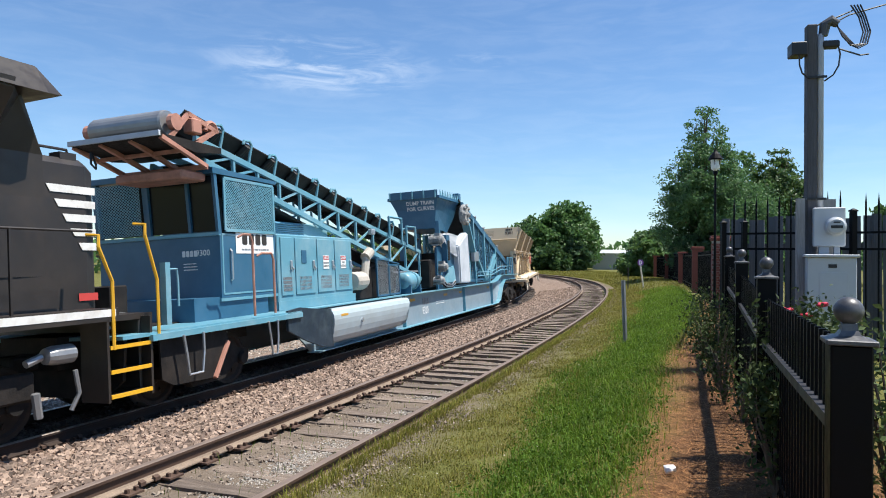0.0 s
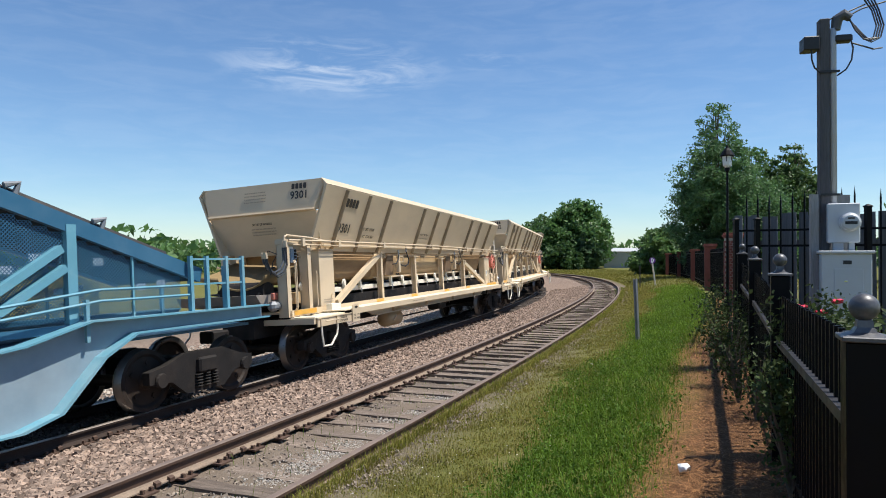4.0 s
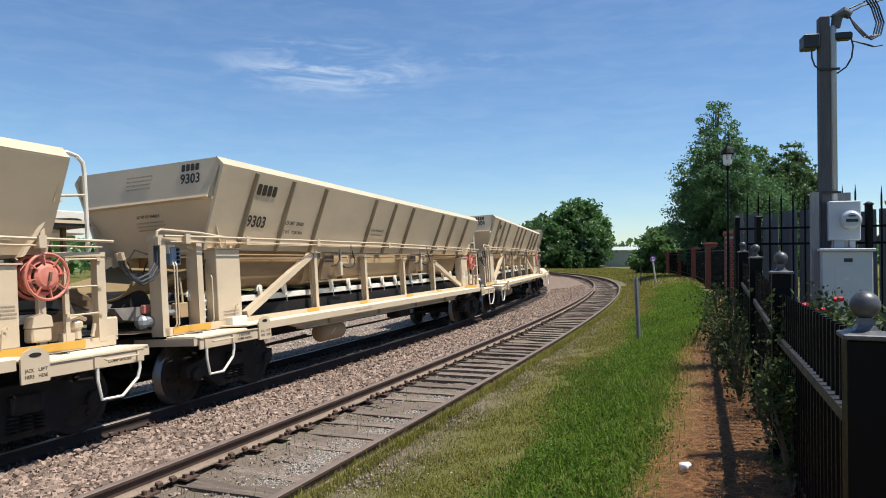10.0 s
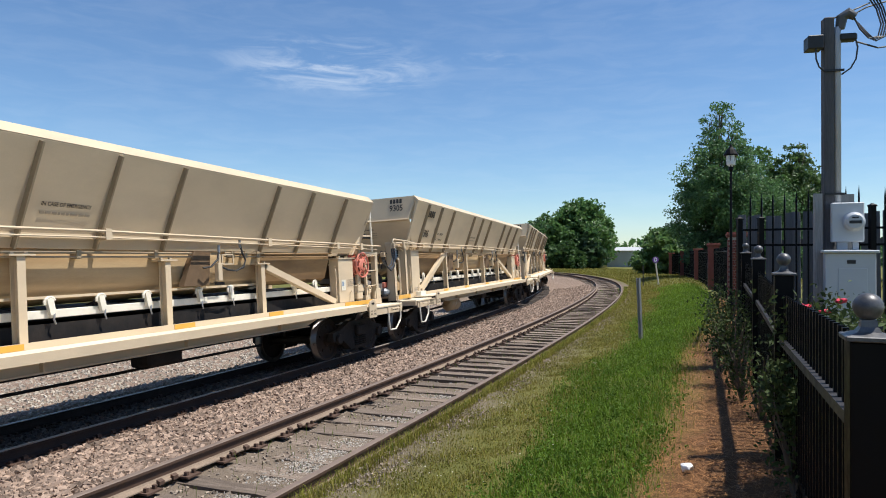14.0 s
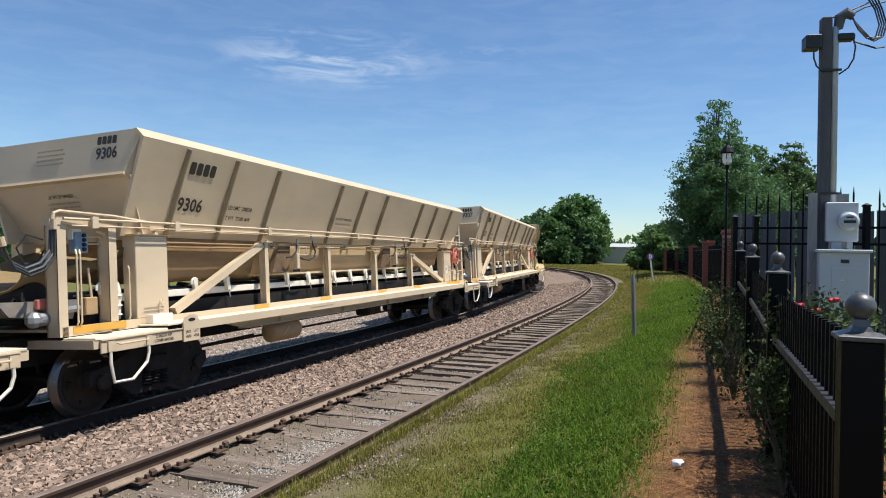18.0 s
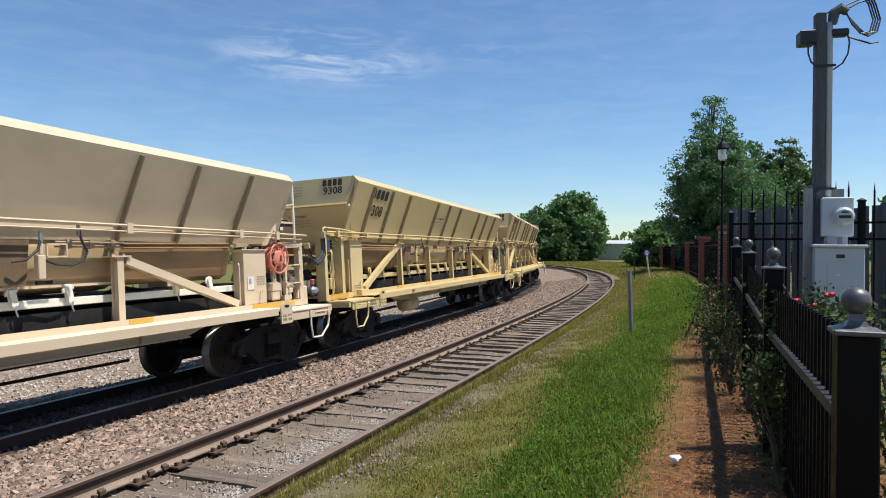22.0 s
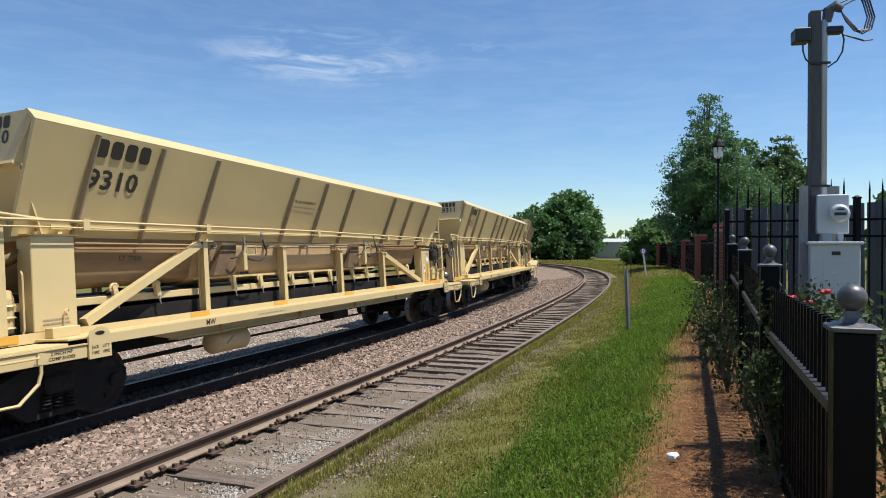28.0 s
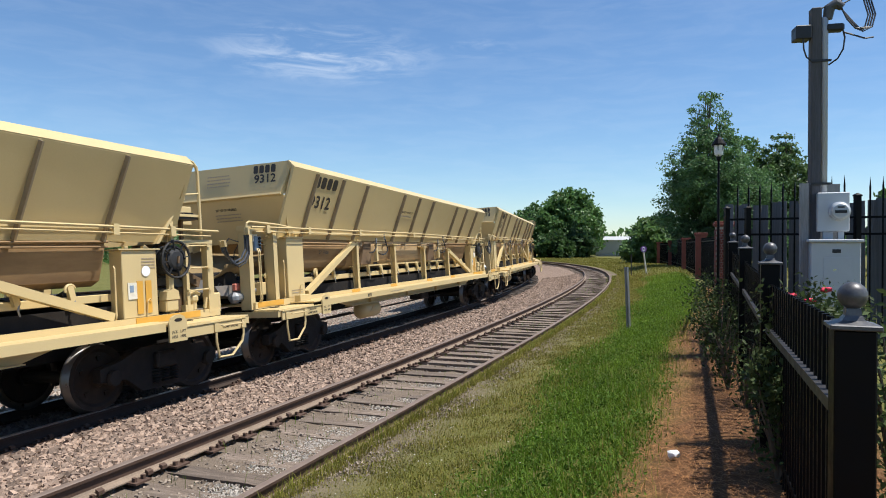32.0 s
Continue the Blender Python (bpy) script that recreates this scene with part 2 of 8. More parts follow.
M["leaf_dark"] = mat("dark_green_leaf", (0.085, 0.165, 0.062), 0.5, var=0.25, scale=0.4, rand=0.35, leafy=0.4)
M["leaf_light"] = mat("light_green_leaf", (0.12, 0.21, 0.065), 0.5, var=0.25, scale=0.6, rand=0.3, leafy=0.4)
M["leaf_rose"] = mat("rose_leaf", (0.055, 0.080, 0.028), 0.6, var=0.2, rand=0.35, leafy=0.3, spec=0.15)
M["petal"] = mat("red_petal", (0.60, 0.02, 0.05), 0.5, var=0.1, rand=0.15)
M["shed_wall"] = mat("pale_metal_siding", (0.40, 0.41, 0.40), 0.5, var=0.06)
M["shed_roof"] = mat("grey_metal_roof", (0.46, 0.47, 0.47), 0.5, var=0.1)
M["concrete"] = mat("pale_concrete", (0.46, 0.42, 0.36), 0.85, var=0.12, grain=0.1, bump=0.2)
M["stone_dull"] = mat("dull_brown_stone", (0.18, 0.145, 0.112), 0.9, var=0.15, scale=9, grain=0.15, rand=0.4, bump=0.2)
M["print_faint"] = mat("faint_brown_print", (0.36, 0.29, 0.21), 0.5, var=0.1)
M["clover"] = mat("pale_clover_bloom", (0.46, 0.45, 0.36), 0.6, var=0.1)
M["litter"] = mat("white_paper", (0.8, 0.8, 0.8), 0.6, var=0.05)
M["lamp_glass"] = mat("frosted_lamp_glass", (0.72, 0.74, 0.76), 0.3, var=0.03)
M["insulated"] = mat("black_cable", (0.02, 0.02, 0.022), 0.5, var=0.1)


# ---------------------------------------------------------------- mesh helpers
def part(name, bm, material, parent=None, label="", smooth=False, mats=()):
    me = bpy.data.meshes.new(name)
    bm.normal_update()
    bm.to_mesh(me)
    bm.free()
    me.materials.append(M[material] if isinstance(material, str) else material)
    for x in mats:
        me.materials.append(M[x])
    if smooth:
        for p in me.polygons:
            p.use_smooth = True
    ob = new(name, me)
    if parent is not None:
        ob.parent = parent
    if label:
        ob["label"] = label
    return ob


def mesh_of(name, verts, faces, material, parent=None, label=""):
    me = bpy.data.meshes.new(name)
    me.from_pydata(verts, [], faces)
    me.materials.append(M[material] if isinstance(material, str) else material)
    ob = new(name, me)
    if parent is not None:
        ob.parent = parent
    if label:
        ob["label"] = label
    return ob


def root(name, label, category, group="", m=None, kind=""):
    ob = new(name)
    if m is not None:
        ob.matrix_world = m
    return tagged(ob, label, category, group, kind)


def box(bm, x0, x1, y0, y1, z0, z1, bevel=0.0):
    """An upright box; a bevel chamfers all its edges."""
    vs = [bm.verts.new((x, y, z)) for x in (x0, x1) for y in (y0, y1) for z in (z0, z1)]
    fs = [(0, 1, 3, 2), (4, 6, 7, 5), (0, 4, 5, 1), (2, 3, 7, 6), (0, 2, 6, 4), (1, 5, 7, 3)]
    faces = [bm.faces.new([vs[i] for i in f]) for f in fs]
    if bevel:
        edges = list({e for f in faces for e in f.edges})
        bmesh.ops.bevel(bm, geom=edges, offset=bevel, segments=1, affect="EDGES", profile=0.7)
    return bm


def Bx(x0, x1, y0, y1, z0, z1, bevel=0.0):
    return box(bmesh.new(), x0, x1, y0, y1, z0, z1, bevel)


def prism(bm, outline, a, b, axis="x"):
    """A closed outline pushed along an axis from a to b; the outline is given in the other two axes, in order."""
    def at(p, s):
        return {"x": (s, p[0], p[1]), "y": (p[0], s, p[1]), "z": (p[0], p[1], s)}[axis]
    n = len(outline)
    v0 = [bm.verts.new(at(p, a)) for p in outline]
    v1 = [bm.verts.new(at(p, b)) for p in outline]
    for i in range(n):
        bm.faces.new((v0[i], v0[(i + 1) % n], v1[(i + 1) % n], v1[i]))
    bm.faces.new(v0[::-1])
    bm.faces.new(v1)
    bmesh.ops.recalc_face_normals(bm, faces=bm.faces)
    return bm


def loft(bm, sections, close=True, caps=True):
    """A skin over closed sections of the same number of points."""
    rings = [[bm.verts.new(p) for p in s] for s in sections]
    n = len(rings[0])
    for a, b in zip(rings, rings[1:]):
        for i in range(n if close else n - 1):
            bm.faces.new((a[i], a[(i + 1) % n], b[(i + 1) % n], b[i]))
    if caps and close:
        bm.faces.new(rings[0][::-1])
        bm.faces.new(rings[-1])
    bmesh.ops.recalc_face_normals(bm, faces=bm.faces)
    return bm


def bar(bm, p, q, w, h=None, up=(0, 0, 1)):
    """A square-cut bar from p to q, w wide and h high."""
    h = h or w
    p, q = Vector(p), Vector(q)
    d = (q - p).normalized()
    u = Vector(up)
    if abs(d.dot(u)) > 0.98:
        u = Vector((1, 0, 0))
    s = d.cross(u).normalized() * w / 2
    t = s.cross(d).normalized() * h / 2
    sec = [[c + a * s + b * t for a, b in ((-1, -1), (1, -1), (1, 1), (-1, 1))] for c in (p, q)]
    return loft(bm, sec)


def tube(bm, pts, r, n=8, caps=True):
    """A round tube along a line of points."""
    pts = [Vector(p) for p in pts]
    secs = []
    ref = None
    for i, p in enumerate(pts):
        d = (pts[min(i + 1, len(pts) - 1)] - pts[max(i - 1, 0)]).normalized()
        if ref is None:
            ref = Vector((0, 0, 1)) if abs(d.z) < 0.9 else Vector((1, 0, 0))
        s = d.cross(ref).normalized()
        t = s.cross(d).normalized()
        ref = t
        rr = r[i] if isinstance(r, (list, tuple)) else r
        secs.append([p + (math.cos(2 * math.pi * k / n) * s + math.sin(2 * math.pi * k / n) * t) * rr for k in range(n)])
    return loft(bm, secs, caps=caps)


def lathe(bm, profile, n=16, axis="z", at=(0, 0, 0)):
    """A profile of (radius, height) turned round an axis."""
    ax = {"z": (0, 1, 2), "y": (2, 0, 1), "x": (1, 2, 0)}[axis]
    secs = []
    for r, h in profile:
        ring = []
        for k in range(n):
            a = 2 * math.pi * k / n
            v = [0, 0, 0]
            v[ax[0]], v[ax[1]], v[ax[2]] = r * math.cos(a), r * math.sin(a), h
            ring.append(Vector(v) + Vector(at))
        secs.append(ring)
    return loft(bm, secs)


def ball(bm, c, r, seg=12, squash=1.0):
    return bmesh.ops.create_uvsphere(bm, u_segments=seg, v_segments=max(seg // 2, 4), radius=r,
                                     matrix=Matrix.Translation(c) @ Matrix.Diagonal((1, 1, squash, 1))) and bm


def arc(c, r, a0, a1, n, plane="xz"):
    out = []
    for i in range(n + 1):
        a = radians(a0 + (a1 - a0) * i / n)
        u, v = r * math.cos(a), r * math.sin(a)
        out.append({"xz": (c[0] + u, c[1], c[2] + v), "yz": (c[0], c[1] + u, c[2] + v), "xy": (c[0] + u, c[1] + v, c[2])}[plane])
    return out


LETTERS = {}


def set_letters(texts):
    """Type meshes, one a text, made once with the built-in font; middle at 0, 1 high, 2 mm thick when laid."""
    for text in texts:
        cu = bpy.data.curves.new("lettering", "FONT")
        cu.body, cu.size, cu.align_x, cu.align_y = text, 1.0, "CENTER", "CENTER"
        cu.offset = 0.022
        cu.resolution_u = 2
        tmp = bpy.data.objects.new("tmp", cu)
        scene.collection.objects.link(tmp)
        me = bpy.data.meshes.new_from_object(tmp.evaluated_get(bpy.context.evaluated_depsgraph_get()))
        bpy.data.objects.remove(tmp)
        LETTERS[text] = me


def words(name, text, size, m, material, parent=None, label="", width=None):
    """Lettering lying on a face; m places its middle, x along the writing and y up."""
    me = LETTERS[text].copy()
    me.name = name
    xs = [v.co.x for v in me.vertices]
    k = width / max(max(xs) - min(xs), 1e-6) if width else size
    me.transform(Matrix.Diagonal((k, size, size, 1)))
    me.materials.clear()
    me.materials.append(M[material])
    ob = new(name, me)
    if parent is not None:
        ob.parent = parent
    ob.matrix_basis = m
    if label:
        ob["label"] = label
    return ob


set_letters(["LD LMT  208500", "LT WT  77500 MW", "LT  77500", "MW", "IN CASE OF EMERGENCY", '36" HT CP WHEELS', "LIFT", "JACK", "HERE", "2 INCH HP",
             "COMP SHOES", "DUMP TRAIN", "FOR CURVES", "DANGER", "HIGH", "VOLTAGE", "D", "9300"] + [str(k) for k in range(9301, 9317)])


# ---------------------------------------------------------------- lines of the two tracks
DS = 0.25
_s = np.arange(-120.0, 340.0, DS)
_q = np.clip(_s, -15, 72)
_th = 0.39206 - 0.0024378 * _q + 0.5 * 1.476e-6 * _q ** 2 - 6.5614e-6 * _q ** 3 / 6
_th = _th - np.clip(_s - 72, 0, None) / 90.0
_i0 = int(round(120 / DS))
_x = np.cumsum(np.sin(_th)) * DS
_y = np.cumsum(np.cos(_th)) * DS
_x += -2.40426 - _x[_i0]
_y += 5.0 - _y[_i0]
_D = 4.46105 + 0.0022978 * _q + 0.36583e-3 * _q ** 2
MAIN_Z, BANK = -0.4027, 0.0638
_mx, _my = _x - np.cos(_th) * _D, _y + np.sin(_th) * _D
_ms = np.concatenate([[0], np.cumsum(np.hypot(np.diff(_mx), np.diff(_my)))])
_ms -= _ms[_i0]


def siding_at(s):
    """Place and heading of the siding's centre line; s runs away from the camera."""
    return float(np.interp(s, _s, _x)), float(np.interp(s, _s, _y)), float(np.interp(s, _s, _th))


def main_at(s):
    return float(np.interp(s, _ms, _mx)), float(np.interp(s, _ms, _my))


def main_pose(s, base=11.0):
    """The pose of a car whose bogies stand base apart on the main line: x away from the camera, y to the far side, z up."""
    ax, ay = main_at(s - base / 2)
    bx, by = main_at(s + base / 2)
    u = Vector((bx - ax, by - ay, 0)).normalized()
    n = Vector((u.y, -u.x, BANK)).normalized()
    up = n.cross(u)
    m = Matrix((u, -n, up)).transposed().to_4x4()
    m.translation = ((ax + bx) / 2, (ay + by) / 2, MAIN_Z)
    return m


def car8(t):
    """How far along the main line the middle of the eighth hopper car stands at t seconds."""
    return 2.80913e-4 * t ** 3 - 3.5565e-2 * t ** 2 - 5.75539 * t + 157.5227


def side_of(x, y):
    """Distance to the right of the siding's centre line, and the place along it (arrays)."""
    x, y = np.asarray(x, float), np.asarray(y, float)
    px, py, pt, ps = _x[::4], _y[::4], _th[::4], _s[::4]
    best = np.full(x.shape, 1e18)
    w, along = np.zeros(x.shape), np.zeros(x.shape)
    for i in range(len(px)):
        d2 = (x - px[i]) ** 2 + (y - py[i]) ** 2
        k = d2 < best
        best = np.where(k, d2, best)
        lat = (x - px[i]) * math.cos(pt[i]) - (y - py[i]) * math.sin(pt[i])
        w = np.where(k, lat, w)
        along = np.where(k, ps[i] + (x - px[i]) * math.sin(pt[i]) + (y - py[i]) * math.cos(pt[i]), along)
    sg = np.sqrt(best) * np.sign(w)
    return np.where(np.abs(w) > 0.9 * np.sqrt(best), w, sg), along


PROFILE = ((-400, -0.3), (-40, -0.35), (-16, -0.62), (-9.5, -1.15), (-7.6, -1.10), (-6.3, -0.68), (-5.6, -0.64), (-3.5, -0.57), (-3.3, -0.485), (-2.75, -0.50), (-1.5, -0.245), (-1.3, -0.215), (-0.9, -0.235), (0.60, -0.235), (0.95, -0.06),
           (1.6, -0.02), (2.4, 0.06), (3.3, 0.30), (3.9, 0.40), (6, 0.42), (30, 0.42), (400, 0.4))


def ground_z(x, y):
    w, a = side_of(x, y)
    z = np.interp(w, [p[0] for p in PROFILE], [p[1] for p in PROFILE])
    far = np.clip((a - 45) / 25, 0, 1)
    return z * (1 - far) + np.where(w > 1.2, 0.0, z) * far


def gz(x, y):
    return float(ground_z(np.array([x]), np.array([y]))[0])


# ---------------------------------------------------------------- ground, one sheet to the horizon
def ground_material():
    m = bpy.data.materials.new("ground_surface")
    m.use_nodes = True
    n, l = m.node_tree.nodes, m.node_tree.links
    b = n["Principled BSDF"]
    b.inputs["Roughness"].default_value = 0.95
    b.inputs["Specular IOR Level"].default_value = 0.2
    at = n.new("ShaderNodeAttribute")
    at.attribute_name = "cover"
    co = n.new("ShaderNodeTexCoord")

    def nz(sc, det=5.0, ro=0.65):
        t = n.new("ShaderNodeTexNoise")
        t.inputs["Scale"].default_value, t.inputs["Detail"].default_value, t.inputs["Roughness"].default_value = sc, det, ro
        l.new(co.outputs["Object"], t.inputs["Vector"])
        return t.outputs["Fac"]

    def ramp(src, stops):
        r = n.new("ShaderNodeValToRGB")
        r.color_ramp.elements[0].position, r.color_ramp.elements[0].color = stops[0][0], (*stops[0][1], 1)
        r.color_ramp.elements[1].position, r.color_ramp.elements[1].color = stops[1][0], (*stops[1][1], 1)
        for p, c in stops[2:]:
            r.color_ramp.elements.new(p).color = (*c, 1)
        l.new(src, r.inputs["Fac"])
        return r.outputs["Color"]

    def mix(fac, a, c, blend="MIX"):
        x = n.new("ShaderNodeMixRGB")
        x.blend_type = blend
        if isinstance(fac, float):
            x.inputs["Fac"].default_value = fac
        else:
            l.new(fac, x.inputs["Fac"])
        l.new(a, x.inputs["Color1"])
        l.new(c, x.inputs["Color2"])
        return x.outputs["Color"]

    sep = n.new("ShaderNodeSeparateColor")
    l.new(at.outputs["Color"], sep.inputs["Color"])
    vor = n.new("ShaderNodeTexVoronoi")
    vor.inputs["Scale"].default_value = 22
    l.new(co.outputs["Object"], vor.inputs["Vector"])
    vs = n.new("ShaderNodeSeparateColor")
    l.new(vor.outputs["Color"], vs.inputs["Color"])
    gravel = mix(0.35, ramp(vs.outputs["Red"], ((0.0, (0.10, 0.068, 0.05)), (1.0, (0.34, 0.27, 0.215)), (0.5, (0.215, 0.15, 0.115)))),
                 ramp(nz(3), ((0.3, (0.15, 0.105, 0.08)), (0.7, (0.29, 0.22, 0.175)))))
    grass = mix(0.5, ramp(nz(0.9), ((0.3, (0.07, 0.085, 0.018)), (0.7, (0.16, 0.14, 0.045)))), ramp(nz(40), ((0.3, (0.05, 0.055, 0.012)), (0.7, (0.20, 0.19, 0.05)))))
    dirt = mix(0.5, ramp(nz(1.5), ((0.3, (0.115, 0.088, 0.065)), (0.7, (0.215, 0.17, 0.128)))), ramp(nz(60), ((0.3, (0.08, 0.06, 0.045)), (0.7, (0.25, 0.20, 0.155)))))
    mulch = mix(0.5, ramp(nz(2.5), ((0.3, (0.09, 0.040, 0.018)), (0.7, (0.16, 0.078, 0.032)))), ramp(nz(90), ((0.3, (0.035, 0.018, 0.011)), (0.7, (0.20, 0.10, 0.042)))))
    c = mix(sep.outputs["Red"], dirt, gravel)
    c = mix(sep.outputs["Green"], c, grass)
    c = mix(sep.outputs["Blue"], c, mulch)
    l.new(c, b.inputs["Base Color"])
    bp = n.new("ShaderNodeBump")
    bp.inputs["Strength"].default_value = 0.7
    bp.inputs["Distance"].default_value = 0.03
    l.new(nz(30), bp.inputs["Height"])
    l.new(bp.outputs["Normal"], b.inputs["Normal"])
    return m


def build_ground():
    def axis(lo, a, c, hi, fine):
        out = list(np.arange(a, c, fine))
        st = fine
        v = a
        while v > lo:
            st *= 1.16
            v -= st
            out.insert(0, v)
        st, v = fine, out[-1]
        while v < hi:
            st *= 1.16
            v += st
            out.append(v)
        return np.array(out)
    xs = axis(-2500, -12, 14, 2500, 0.3)
    ys = axis(-1200, -3, 36, 3500, 0.3)
    X, Y = np.meshgrid(xs, ys)
    w, a = side_of(X.ravel(), Y.ravel())
    Z = ground_z(X.ravel(), Y.ravel())
    rng = np.random.RandomState(5)
    rough = np.where((np.abs(X.ravel()) < 60) & (Y.ravel() < 90), 0.012, 0)
    Z = Z + rng.normal(0, 1, Z.shape) * rough
    nx, ny = len(xs), len(ys)
    verts = np.stack([X.ravel(), Y.ravel(), Z], 1).tolist()
    faces = [(j * nx + i, j * nx + i + 1, (j + 1) * nx + i + 1, (j + 1) * nx + i) for j in range(ny - 1) for i in range(nx - 1)]
    ob = mesh_of("ground", verts, faces, ground_material())
    me = ob.data
    col = me.color_attributes.new("cover", "FLOAT_COLOR", "POINT")
    wob = np.array([noise.noise((x * 0.5, y * 0.5, 0)) for x, y in zip(X.ravel(), Y.ravel())])
    gravel = np.clip((-0.9 - w) / 0.3, 0, 1) * np.clip((w + 13.5) / 2.0, 0, 1)
    gravel = gravel * np.where(a > 30, np.clip((w + 9.5 + np.clip((50 - a) / 10, 0, 2)) / 1.5, 0, 1), 1.0)
    gravel = np.maximum(gravel, np.where((np.abs(w) < 1.0) & (a > 8), 0.55, 0))
    grass = np.clip((w - 1.0 + wob * 0.3) / 0.7, 0, 1)
    grass = np.maximum(grass, np.clip((-w - 15) / 4, 0, 1))
    grass = np.maximum(grass, np.where((a > 45) & (w < -9), np.clip((-w - 9) / 2, 0, 1), 0))
    grass = np.maximum(grass, np.where(w > 1.2, np.clip((a - 30) / 15, 0, 1), 0))
    edge = np.interp(a, [-10, -1, 2, 8, 16, 22], [3.45, 3.45, 3.65, 3.62, 4.3, 4.5])
    mulch = np.clip((w - edge + wob * 0.3) / 0.25, 0, 1) * np.clip((5.6 - w) / 0.4, 0, 1) * np.clip((24 - a) / 4, 0, 1)
    rgba = np.stack([gravel, grass, mulch, np.ones_like(w)], 1).astype(np.float32)
    col.data.foreach_set("color", rgba.ravel())
    for p in me.polygons:
        p.use_smooth = True
    tagged(ob, "uneven ground of grass, gravel, dirt and pine-straw mulch", "ground", kind="structure")


build_ground()


# ---------------------------------------------------------------- tracks
def rail_section(h=0.165):
    a = [(0.068, 0.0), (0.068, 0.012), (0.02, 0.028), (0.009, 0.045), (0.009, h - 0.045), (0.034, h - 0.034), (0.036, h - 0.008), (0.026, h)]
    return a + [(-x, z) for x, z in reversed(a)]


def sweep_rail(name, line, offset, top, bank, parent, head, s0, s1, label, tilt=0.0):
    """One rail along a line; line(s) gives place and heading."""
    sec = rail_section()
    verts, faces, mats_ = [], [], []
    ss = np.arange(s0, s1, 0.8)
    for s in ss:
        x, y, th = line(s)
        cx, cy = x + math.cos(th) * offset, y - math.sin(th) * offset
        z0 = top + bank * offset - 0.165
        for u, v in sec:
            verts.append((cx + math.cos(th) * u, cy - math.sin(th) * u, z0 + v))
    k = len(sec)
    for j in range(len(ss) - 1):
        for i in range(k):
            faces.append((j * k + i, j * k + (i + 1) % k, (j + 1) * k + (i + 1) % k, (j + 1) * k + i))
            mats_.append(1 if i in (6, 7, 8) else 2 if i in (0, 1, 2, 12, 13, 14, 15) else 0)
    faces.append(tuple(range(k))[::-1])
    faces.append(tuple((len(ss) - 1) * k + i for i in range(k)))
    mats_ += [0, 0]
    old = head == "rail_head_old"
    ob = mesh_of(name, verts, faces, "rail_rust" if old else "rail_main", parent, label)
    ob.data.materials.append(M[head])
    ob.data.materials.append(M["rail_dust" if old else "rail_main"])
    ob.data.polygons.foreach_set("material_index", mats_)
    bm = bmesh.new()
    bm.from_mesh(ob.data)
    bmesh.ops.recalc_face_normals(bm, faces=bm.faces)
    bm.to_mesh(ob.data)
    bm.free()
    return ob


def main_line(s):
    x, y = main_at(s)
    x1, y1 = main_at(s + 0.5)
    return x, y, math.atan2(x1 - x, y1 - y)


siding = root("siding_track", "disused rusty railway siding with weathered wooden ties and weeds", "railway track", kind="structure")
main_track = root("main_track", "main railway line with polished rails on pale pink ballast", "railway track", kind="structure")
G = 1.435 + 0.07
for o in (-G / 2, G / 2):
    sweep_rail("rail", siding_at, o, 0.0, 0.008, siding, "rail_head_old", -14, 110, "rusty steel rail")
    sweep_rail("rail", main_line, o, MAIN_Z, BANK, main_track, "rail_head", -60, 130, "steel rail with a bright worn head")


